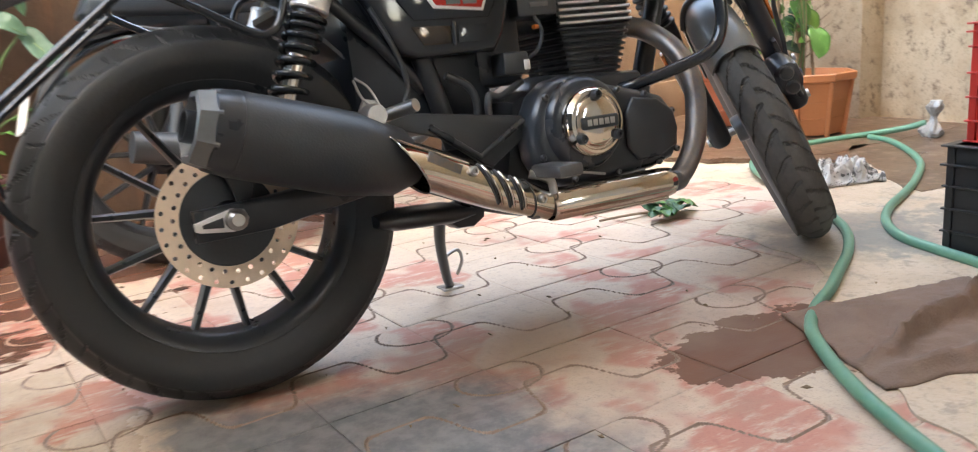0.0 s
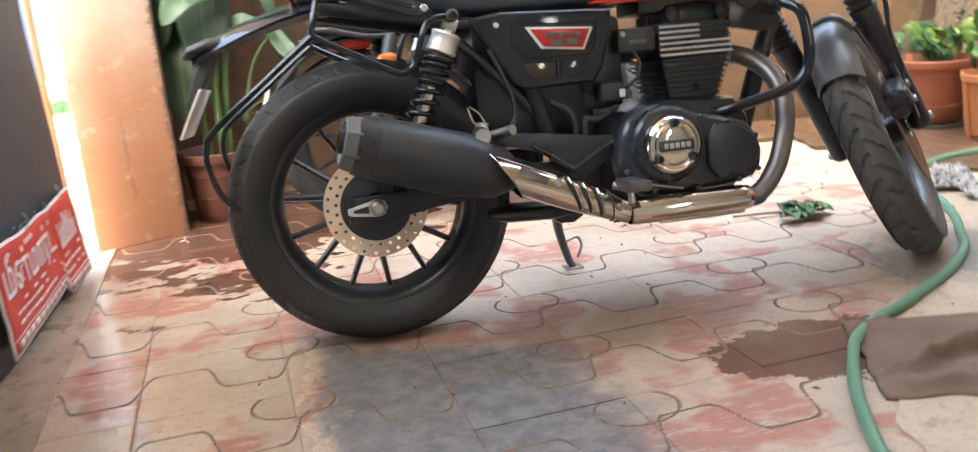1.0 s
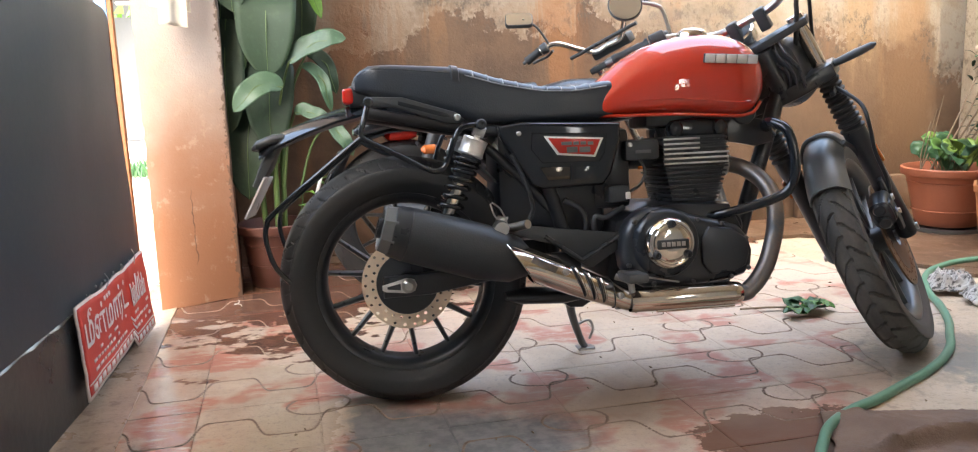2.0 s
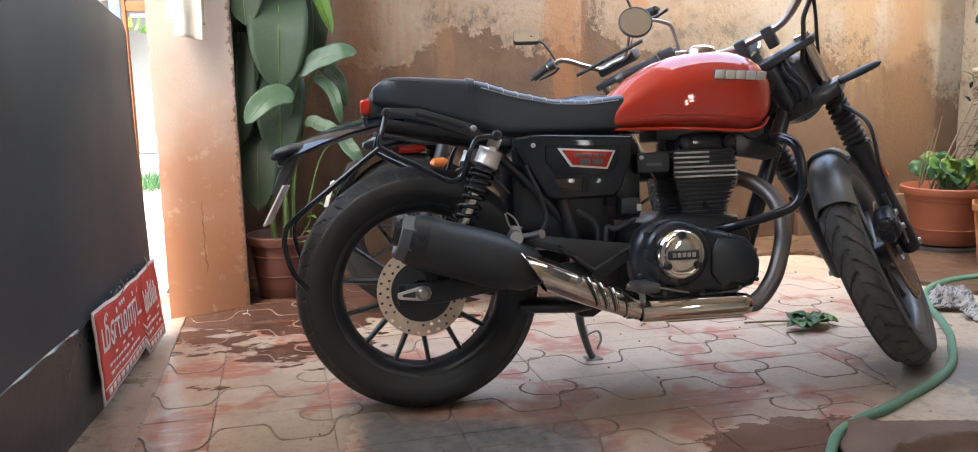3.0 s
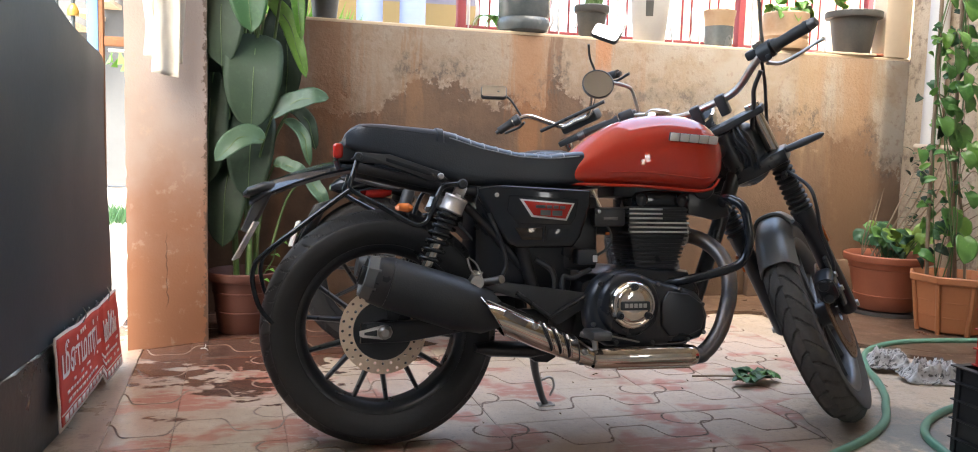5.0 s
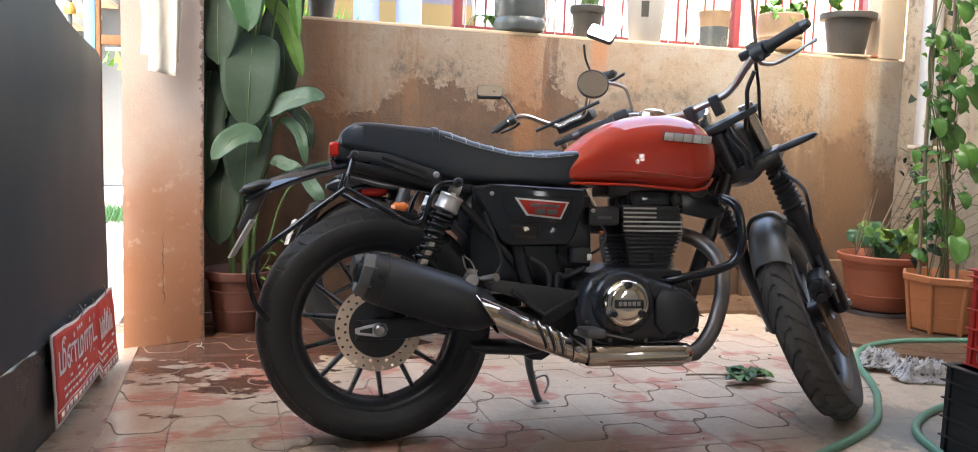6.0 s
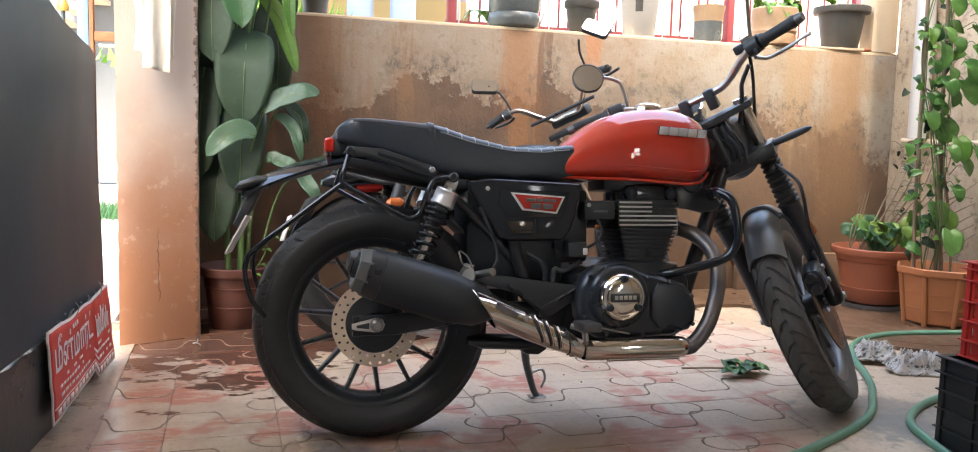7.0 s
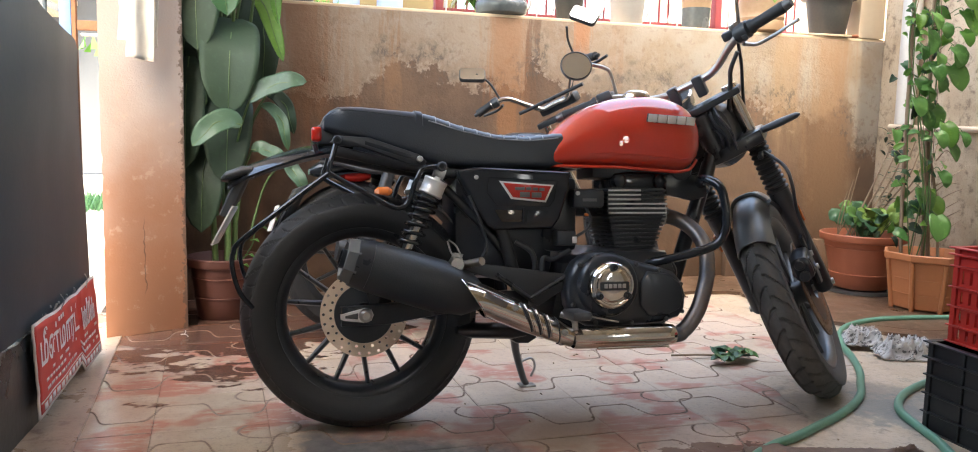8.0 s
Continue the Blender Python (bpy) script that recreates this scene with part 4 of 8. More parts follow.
def bike_middle():
    # frame
    for y in (-0.10, 0.10):
        put("seat_tube", tube(curve_points([(-0.07, y, 0.735), (0.15, y, 0.692), (0.34, y, 0.672), (0.55, y * 0.8, 0.675)], 5), 0.014), BLACK, bike)
        put("frame_post", tube(curve_points([(0.30, y * 1.15, 0.68), (0.355, y * 1.2, 0.56), (0.40, y * 1.1, 0.42), (0.43, y, 0.30)], 5), 0.018), BLACK, bike)
        put("frame_brace", tube([(0.20, y * 1.1, 0.655), (0.30, y * 1.1, 0.56), (0.37, y * 1.05, 0.48)], 0.012), BLACK, bike)
    put("backbone", tube(curve_points([(0.40, 0, 0.69), (0.7, 0, 0.735), (0.95, 0, 0.80), (1.045, 0, 0.84)], 5), 0.025), BLACK, bike)
    put("down_tube", tube(curve_points([(1.055, 0, 0.79), (1.0, 0, 0.62), (0.945, 0, 0.46), (0.90, 0, 0.32)], 5), 0.022), BLACK, bike)
    put("skid_tube", tube(curve_points([(0.90, -0.06, 0.32), (0.80, -0.06, 0.235), (0.60, -0.06, 0.225), (0.43, -0.06, 0.27)], 5), 0.014), BLACK, bike)
    put("tool_box", box(0.24, 0.52, -0.095, 0.095, 0.40, 0.68, 0.03), SATIN, bike)
    put("chain_case", prism([(-0.05, 0.36), (0.05, 0.385), (0.40, 0.42), (0.40, 0.34), (0.05, 0.30)], 0.09, 0.11, 0.006), MATT, bike)
    # tank
    top = [(0.492, 0.715), (0.50, 0.745), (0.52, 0.782), (0.555, 0.818), (0.597, 0.851), (0.65, 0.880), (0.70, 0.897), (0.76, 0.908), (0.81, 0.911), (0.86, 0.908), (0.90, 0.897), (0.93, 0.880), (0.95, 0.853), (0.962, 0.81), (0.966, 0.77)]
    low = [(0.492, 0.700), (0.55, 0.700), (0.70, 0.697), (0.80, 0.690), (0.87, 0.685), (0.91, 0.692), (0.935, 0.712), (0.955, 0.745), (0.966, 0.765)]
    wide = [(0.492, 0.085), (0.50, 0.098), (0.53, 0.108), (0.60, 0.122), (0.70, 0.136), (0.80, 0.142), (0.87, 0.140), (0.92, 0.126), (0.945, 0.106), (0.958, 0.08), (0.966, 0.03)]
    rings = []
    for x in [0.492, 0.495, 0.50, 0.507, 0.516] + [0.53 + 0.016 * i for i in range(25)] + [0.926, 0.936, 0.944, 0.951, 0.957, 0.962, 0.966]:
        a, b, h = lerp_table(low, x), lerp_table(top, x), lerp_table(wide, x)
        ring = []
        for k in range(44):
            q = 2 * math.pi * k / 44
            c, s = math.cos(q), math.sin(q)
            e = 2.35 if s > 0 else 3.6
            z = (a * 0.62 + b * 0.38) + (b - (a * 0.62 + b * 0.38) if s > 0 else (a * 0.62 + b * 0.38) - a) * math.copysign(abs(s) ** (2 / e), s)
            ring.append((x, h * math.copysign(abs(c) ** (2 / e), c), z))
        rings.append(ring)
    tank = put("fuel_tank", loft(rings, angle=60), RED, bike, "glossy red teardrop fuel tank")
    put("tank_seam", tube([(x, y * (lerp_table(wide, x) * 0.90), lerp_table(low, x) + 0.003) for y in (-1,) for x in np.linspace(0.50, 0.94, 30)], 0.0045, 8), RED, tank)
    put("tank_crease", tube([(x, -lerp_table(wide, x) * 0.985, lerp_table(low, x) + 0.034 + 0.006 * math.sin((x - 0.5) * 7)) for x in np.linspace(0.515, 0.90, 30)], 0.0016, 6), RED, tank)
    put("filler_cap", lathe([(0.0, 0.022), (0.026, 0.022), (0.034, 0.018), (0.040, 0.010), (0.040, 0.0), (0.0, 0.0)], 40, "z"), CHROME, tank, "polished filler cap", pose(0.80, 0, 0.905, 0, 2, 0))
    # plain raised bar in place of the maker's lettering
    badge = put("tank_badge", box(-0.073, 0.073, -0.003, 0.002, -0.0115, 0.0115, 0.002), MATT, tank, "raised silver and black emblem bar", pose(0.845, -0.1375, 0.832, 14, 3, 1))
    for k in range(5):
        put("emblem_bar", box(-0.0705 + 0.0285 * k, -0.0435 + 0.0285 * k, -0.0056, -0.0028, -0.0110, 0.0110, 0.0022), BARE, badge)
    # side panel and its badge
    for y in (-0.152, 0.152):
        s = math.copysign(1, y)
        pn = put("side_panel", prism([(0.238, 0.688), (0.30, 0.696), (0.548, 0.686), (0.546, 0.640), (0.520, 0.560), (0.498, 0.532), (0.345, 0.530), (0.318, 0.542), (0.286, 0.590), (0.244, 0.664)], y * 0.70, y, 0.012, 3), GLOSS, bike, "glossy black side panel")
        put("panel_inlay", prism([(0.322, 0.668), (0.510, 0.660), (0.502, 0.612), (0.488, 0.592), (0.345, 0.594), (0.318, 0.628)], y, y + s * 0.004, 0.003), GLOSS, pn)
        put("panel_vent", prism([(0.338, 0.584), (0.418, 0.582), (0.412, 0.552), (0.358, 0.552)], y + s * 0.0002, y + s * 0.0025, 0.001), DARK_MIRROR, pn, "smoked glossy vent")
        put("panel_vent", prism([(0.428, 0.582), (0.486, 0.581), (0.474, 0.551), (0.424, 0.552)], y + s * 0.0002, y + s * 0.0025, 0.001), GLOSS, pn)
        put("panel_rib", tube([(0.418, y + s * 0.003, 0.588), (0.416, y + s * 0.003, 0.548)], 0.004, 8), GLOSS, pn)
        b = put("badge_frame", prism([(0.350, 0.659), (0.499, 0.649), (0.477, 0.603), (0.382, 0.612)], y + s * 0.0042, y + s * 0.0075, 0.001), WHITE_TRIM, pn, "white bordered badge")
        put("badge_field", prism([(0.360, 0.654), (0.491, 0.6455), (0.473, 0.608), (0.387, 0.6165)], y + s * 0.0078, y + s * 0.0095, 0.0005), BADGE_RED, b, "red enamel badge field")
        for x0, x1, z0, z1 in ((0.392, 0.418, 0.635, 0.643), (0.422, 0.436, 0.6345, 0.6425), (0.440, 0.454, 0.634, 0.642), (0.458, 0.472, 0.633, 0.641), (0.405, 0.432, 0.616, 0.630), (0.437, 0.464, 0.6155, 0.629)):
            put("lettering_bar", box(x0, x1, min(y + s * 0.0097, y + s * 0.012), max(y + s * 0.0097, y + s * 0.012), z0, z1, 0.0007), DULL_METAL, b)
        bolt(pn, (0.290, y + s * 0.001, 0.668), 0.006, STEEL, out=0.004 * s)
    put("air_box", box(0.485, 0.585, -0.10, 0.10, 0.47, 0.672, 0.015), SATIN, bike)
    put("engine_hanger", box(0.64, 0.90, -0.07, 0.07, 0.672, 0.712, 0.006), BLACK, bike)
    # engine
    put("crankcase", prism([(0.50, 0.30), (0.53, 0.44), (0.62, 0.48), (0.84, 0.47), (0.875, 0.40), (0.86, 0.28), (0.78, 0.235), (0.56, 0.235)], -0.13, 0.17, 0.02), BLACK, bike)
    cover = put("clutch_cover", prism([(0.520, 0.365), (0.526, 0.410), (0.546, 0.446), (0.578, 0.468), (0.620, 0.476), (0.662, 0.468), (0.705, 0.450), (0.770, 0.434), (0.828, 0.416), (0.852, 0.388), (0.864, 0.352), (0.860, 0.316), (0.842, 0.292),
                                       (0.79, 0.278), (0.66, 0.272), (0.580, 0.276), (0.542, 0.298), (0.524, 0.330)], -0.205, -0.13, 0.026, 5), SATIN, bike, "rounded satin black engine cover")
    put("cover_boss", lathe([(0.0, -0.222), (0.070, -0.222), (0.078, -0.218), (0.084, -0.208), (0.086, -0.200), (0.0, -0.200)], 56), SATIN, cover, "", pose(0.632, 0, 0.385))
    put("cover_step", prism([(0.742, 0.420), (0.800, 0.412), (0.838, 0.386), (0.846, 0.350), (0.836, 0.318), (0.80, 0.302), (0.745, 0.300), (0.722, 0.33), (0.722, 0.39)], -0.214, -0.204, 0.006, 3), SATIN, cover)
    for x, z in ((0.556, 0.440), (0.600, 0.460), (0.660, 0.456), (0.715, 0.438), (0.778, 0.424), (0.842, 0.384), (0.846, 0.310), (0.80, 0.291), (0.70, 0.285), (0.60, 0.287), (0.538, 0.335)):
        bolt(cover, (x, -0.200, z), 0.0062, DULL_METAL, out=-0.008)
    cap = put("clutch_cap", lathe([(0.0, -0.037), (0.020, -0.0368), (0.036, -0.0352), (0.0445, -0.0320), (0.0470, -0.0285), (0.0490, -0.0280), (0.0515, -0.0310), (0.0560, -0.0305), (0.0605, -0.0260), (0.0635, -0.0160), (0.064, -0.008), (0.064, 0.0), (0.0, 0.0)], 64), CHROME, bike, "polished chrome engine cap", pose(0.634, -0.213, 0.387))
    inset = put("cap_inset", box(-0.040, 0.040, -0.0415, -0.034, -0.0125, 0.0105, 0.004), MATT, cap, "black inset bar on the cap")
    for k in range(5):
        put("emblem_bar", box(-0.030 + 0.0125 * k, -0.0205 + 0.0125 * k, -0.0428, -0.041, -0.006, 0.005, 0.0006), STEEL, inset)
    for q in (90, 215, 325):
        bolt(cap, (0.0475 * math.cos(radians(q)), -0.028, 0.0475 * math.sin(radians(q))), 0.0098, BLACK, out=-0.014)
    put("starter_housing", lathe([(0, -0.10), (0.038, -0.10), (0.045, -0.09), (0.045, 0.1), (0.0, 0.1)], 32), BLACK, bike, "", pose(0.842, 0, 0.405))
    # cylinder with fins
    barrel = put("cylinder", lathe([(0, 0.44), (0.072, 0.44), (0.075, 0.675), (0.0, 0.675)], 40, "z"), BLACK, bike, "finned black engine cylinder", pose(0.765, 0, 0))

    def fin(x0, x1, hw, z, th, metal):
        n, pts = 4, []
        r = 0.024
        for cx, cy, q0 in ((x1 - r, hw - r, 0), (x0 + r, hw - r, 90), (x0 + r, -hw + r, 180), (x1 - r, -hw + r, 270)):
            for k in range(n + 1):
                q = radians(q0 + 90 * k / n)
                pts.append((cx + r * math.cos(q), cy + r * math.sin(q)))
        return put("fin", prism(pts, z, z + th, 0.0012, 1, "z"), metal, barrel, "", pose(-0.765, 0, 0))

    put("cylinder_core", loft([[(x0, -hw, z), (x1, -hw, z), (x1, hw, z), (x0, hw, z)] for z, x0, x1, hw in ((0.470, 0.706, 0.818, 0.074), (0.568, 0.684, 0.846, 0.082), (0.570, 0.676, 0.852, 0.088), (0.645, 0.678, 0.846, 0.088))], angle=20), BLACK, barrel, "", pose(-0.765, 0, 0))
    for i in range(8):
        z = 0.478 + 0.0118 * i
        fin(0.692 - 0.0035 * i, 0.832 + 0.004 * i, 0.088 + 0.001 * i, z, 0.0058, BLACK)
    for i in range(6):
        z = 0.572 + 0.0125 * i
        fin(0.664 + 0.0005 * i, 0.866 - 0.002 * i, 0.098, z, 0.0056, BLACK)
        put("fin_edge", tube(curve_points([(0.676, -0.0985, z + 0.0028), (0.77, -0.0985, z + 0.0028), (0.850 if i < 3 else 0.752, -0.0985, z + 0.0028)], 3), 0.0026, 6), BARE, barrel, "bare machined fin edge", pose(-0.765, 0, 0))
    put("rocker_cover", prism([(0.692, 0.640), (0.690, 0.668), (0.705, 0.686), (0.74, 0.690), (0.80, 0.690), (0.85, 0.684), (0.862, 0.665), (0.860, 0.640)], -0.085, 0.085, 0.014, 3), GLOSS, bike)
    for x in (0.712, 0.832):
        put("rocker_dome", lathe([(0.0, -0.020), (0.010, -0.020), (0.018, -0.014), (0.020, 0.0), (0.0, 0.0)], 24), GLOSS, bike, "", pose(x, -0.084, 0.664))
    # intake, sensors, levers, brackets
    tb = put("throttle_body", box(0.562, 0.652, -0.135, -0.05, 0.588, 0.640, 0.010), MATT, bike)
    put("label_plate", box(0.588, 0.628, -0.1368, -0.1345, 0.606, 0.614, 0.0005), DULL_METAL, tb)
    bolt(tb, (0.574, -0.134, 0.628), 0.006, STEEL)
    put("intake_boot", rod((0.60, -0.02, 0.60), (0.70, -0.02, 0.60), 0.035, 20), MATT, bike)
    put("connector", box(0.512, 0.566, -0.150, -0.10, 0.487, 0.528, 0.006), MATT, bike, "grey electrical connector box")
    put("cable_clip", box(0.553, 0.566, -0.152, -0.149, 0.494, 0.512, 0.002), WHITE_TRIM, bike)
    put("plug", box(0.596, 0.606, -0.134, -0.120, 0.566, 0.574, 0.002), AMBER, bike, "small orange plug")
    put("lead", tube(curve_points([(0.60, -0.128, 0.59), (0.612, -0.13, 0.56), (0.60, -0.13, 0.53), (0.57, -0.13, 0.51)], 6), 0.004, 8), MATT, bike)
    for pts, r in ((((0.40, -0.135, 0.50), (0.44, -0.140, 0.475), (0.452, -0.14, 0.44), (0.447, -0.135, 0.40)), 0.0075),
                   (((0.55, -0.14, 0.475), (0.50, -0.145, 0.452), (0.475, -0.145, 0.455), (0.472, -0.145, 0.42), (0.49, -0.14, 0.39)), 0.007),
                   (((0.27, -0.15, 0.62), (0.30, -0.16, 0.55), (0.315, -0.16, 0.49), (0.305, -0.16, 0.46)), 0.005)):
        put("hose", tube(curve_points(pts, 6), r, 8), MATT, bike)
    pl = put("footrest_bracket", prism([(0.255, 0.440), (0.282, 0.447), (0.540, 0.412), (0.545, 0.385), (0.455, 0.330), (0.438, 0.338), (0.36, 0.395), (0.262, 0.424)], -0.166, -0.152, 0.004), MATT, bike)
    put("bracket_web", tube([(0.34, -0.170, 0.416), (0.43, -0.170, 0.352), (0.525, -0.170, 0.405)], 0.006, 8), BLACK, pl)
    bolt(pl, (0.535, -0.166, 0.396), 0.012, DULL_METAL, out=-0.012)
    put("passenger_peg", rod((0.232, -0.165, 0.438), (0.282, -0.255, 0.456), 0.0105), STEEL, bike, "short bright passenger footpeg")
    put("peg_pivot", lathe([(0, -0.018), (0.016, -0.018), (0.019, -0.010), (0.019, 0.012), (0, 0.012)], 24), STEEL, bike, "", pose(0.224, -0.218, 0.447))
    put("peg_spring", tube(curve_points([(0.205, -0.20, 0.505), (0.214, -0.21, 0.474), (0.240, -0.21, 0.456), (0.228, -0.205, 0.490), (0.208, -0.20, 0.508)], 6), 0.0022, 6), STEEL, bike)
    put("rider_peg", box(0.505, 0.556, -0.30, -0.205, 0.304, 0.327, 0.007), DULL_METAL, bike, "alloy rider footpeg")
    put("brake_pedal", tube(curve_points([(0.500, -0.21, 0.312), (0.530, -0.225, 0.30), (0.535, -0.23, 0.272)], 5), 0.008, 10), STEEL, bike)
    put("brake_rod", rod((0.55, -0.215, 0.312), (0.66, -0.214, 0.288), 0.0025, 6), STEEL, bike)


def bike_exhaust():
    y = -0.205
    a, b = Vector((-0.045, y - 0.02, 0.462)), Vector((0.272, y, 0.364))
    m, ln = between(a, b)
    mf = put("muffler", lathe([(0.040, 0.045), (0.056, 0.046), (0.0605, 0.048), (0.064, 0.055), (0.066, 0.16), (0.0665, ln - 0.10), (0.055, ln - 0.02), (0.030, ln + 0.02), (0.0, ln + 0.02)], 56, "z"), MATT, bike, "matt black megaphone muffler", m)
    put("end_cap", lathe([(0.054, 0.012), (0.0592, 0.014), (0.0610, 0.024), (0.0632, 0.044), (0.0642, 0.046), (0.0642, 0.050), (0.060, 0.052)], 48, "z"), BLACK, mf, "satin black end cap")
    put("cap_funnel", sharp(lathe([(0.0615, 0.020), (0.0550, -0.010), (0.0465, -0.012), (0.026, 0.022), (0.023, 0.040), (0.0, 0.040)], 8, "z"), 15), GUNMETAL, mf, "faceted blue-grey tip of the end cap", pose(0, 0, 0, 0, 0, 22))
    put("outlet", lathe([(0.021, -0.02), (0.024, -0.02), (0.024, 0.03), (0.021, 0.03), (0.021, -0.02)], 24, "z"), BLACK, mf)
    put("muffler_hanger", prism([(0.20, 0.43), (0.235, 0.44), (0.25, 0.47), (0.225, 0.475)], -0.185, -0.175, 0.002), STEEL, bike)
    # chrome heat shield: an oblique-cut sleeve that narrows towards the pipe
    c0, c1 = Vector((0.258, y - 0.004, 0.3705)), Vector((0.5305, y, 0.253))
    up0, up1 = Vector((-0.0405, 0, 0.0585)), Vector((0.004, 0, 0.0275))

    def on_shield(s, q, lift=0.0):
        """s along the sleeve, q round it (0 faces outwards, 90 degrees is its top)."""
        up = up0.lerp(up1, s) * (1 + 0.10 * math.sin(math.pi * s))
        r = 0.066 + (0.028 - 0.066) * s ** 0.8
        return c0.lerp(c1, s) + up * (math.sin(q) * (1 + lift / up.length)) + Vector((0, -1, 0)) * ((r + lift) * math.cos(q))

    hs = put("heat_shield", loft([[tuple(on_shield(i / 18, 2 * math.pi * k / 40)) for k in range(40)] for i in range(19)], caps=False), CHROME, bike, "chrome exhaust heat shield with slots")
    put("shield_lip", tube([on_shield(0.0, 2 * math.pi * k / 40, 0.0005) for k in range(40)], 0.0022, 6, closed=True), CHROME, hs)
    for i, s in enumerate((0.53, 0.63, 0.73, 0.85)):
        line = np.linspace(-0.75, 0.95, 16) if i < 3 else np.linspace(-1.7, 1.7, 16)
        put("slot", tube([on_shield(s, q, 0.0006) for q in line], 0.0044 if i < 3 else 0.0022, 8, flat=0.6), BLACK, hs)
        if i < 3:
            put("slot_lip", tube([on_shield(s + 0.030, q, 0.0006) for q in line], 0.0032, 8), CHROME, hs)
    for s, q in ((0.44, 0.42), (0.90, 0.15)):
        bolt(hs, on_shield(s, q, -0.002), 0.0085, STEEL, out=-0.012)
    put("shield_window", prism([(-0.036, -0.004), (0.030, -0.010), (0.034, 0.006), (-0.032, 0.013)], -0.0025, 0.0025, 0.002), HOT, hs, "brown-tinted louvre", Matrix.Translation(on_shield(0.25, 0.30, 0.0006)) @ pose(0, 0, 0, -14, 22, 8))
    put("pressed_edge", tube([on_shield(s, 0.75, 0.0004) for s in np.linspace(0.04, 0.46, 10)], 0.0018, 6), CHROME, hs)
    pc = put("pipe_cover", lathe([(0.027, 0.0), (0.0295, 0.006), (0.0295, 0.262), (0.027, 0.282), (0.021, 0.290)], 40, "x"), CHROME, bike, "polished pipe sleeve", pose(0.535, y, 0.249))
    put("pipe_rib", tube([(0.60, y - 0.010, 0.222), (0.80, y - 0.010, 0.222)], 0.006, 8), CHROME, pc, "", pose(-0.535, -y, -0.249))
    pipe = curve_points([(0.50, y, 0.252), (0.80, y, 0.247), (0.850, y + 0.002, 0.258), (0.888, y + 0.006, 0.300), (0.912, y + 0.015, 0.345), (0.940, y + 0.04, 0.410), (0.954, y + 0.075, 0.468), (0.948, y + 0.115, 0.515), (0.915, y + 0.155, 0.552), (0.862, y + 0.19, 0.570), (0.82, y + 0.2, 0.570)], 8)
    put("exhaust_pipe", tube(pipe, 0.0215, 20), HOT, bike, "blue-grey heat-stained exhaust pipe")
    put("port_flange", lathe([(0, 0.0), (0.036, 0.0), (0.036, 0.012), (0.0, 0.012)], 24, "x"), STEEL, bike, "", pose(0.862, -0.015, 0.570))
    # centre silencer box under the swing arm, side stand
    put("stand_bracket", prism([(0.40, 0.232), (0.41, 0.262), (0.45, 0.270), (0.485, 0.262), (0.478, 0.230), (0.455, 0.216), (0.42, 0.218)], -0.07, -0.02, 0.008), BLACK, bike)
    put("chamber", loft([soft_ring(x, -0.06, z, 0.05, h) for x, z, h in ((0.25, 0.262, 0.010), (0.29, 0.258, 0.020), (0.40, 0.252, 0.020), (0.44, 0.250, 0.010))]), BLACK, bike)
    leg = put("side_stand", tube(curve_points([(0.452, 0.075, 0.240), (0.478, 0.150, 0.160), (0.522, 0.235, 0.068), (0.543, 0.268, 0.036)], 6), [0.014, 0.012, 0.011, 0.010], 10), BLACK, bike, "scuffed side stand leg")
    put("stand_foot", box(0.520, 0.572, 0.250, 0.300, 0.026, 0.034, 0.003), STEEL, leg)
    put("stand_tang", tube(curve_points([(0.500, 0.190, 0.118), (0.540, 0.20, 0.128), (0.556, 0.215, 0.100), (0.550, 0.235, 0.066)], 5), 0.004, 8), STEEL, leg)
    # crash guard
    for s in (-1, 1):
        g = put("crash_guard", tube(curve_points([(1.005, s * 0.03, 0.640), (0.955, s * 0.09, 0.662), (0.925, s * 0.18, 0.668), (0.945, s * 0.225, 0.645), (0.957, s * 0.235, 0.59), (0.958, s * 0.235, 0.535), (0.935, s * 0.225, 0.490), (0.87, s * 0.19, 0.462), (0.80, s * 0.15, 0.442), (0.775, s * 0.11, 0.436)], 6), 0.0125, 12), GLOSS, bike, "black tubular crash guard")
    put("guard_plate", prism([(0.86, 0.625), (0.86, 0.682), (0.90, 0.690), (0.985, 0.675), (0.985, 0.62), (0.94, 0.61)], -0.075, -0.055, 0.004), BLACK, bike)
    put("horn", lathe([(0, -0.02), (0.03, -0.02), (0.038, -0.008), (0.038, 0.004), (0, 0.004)], 32), MATT, bike, "", pose(0.905, -0.06, 0.70))


RAKE, STEERED = 28.5, 52.4
STEM = pose(1.466, 0, 0, 0, -RAKE, 0) @ pose(0, 0, 0, 0, 0, STEERED)
BARS = pose(-0.018, 0, 0.011) @ STEM   # the bars, moved back and up to fit the camera's view


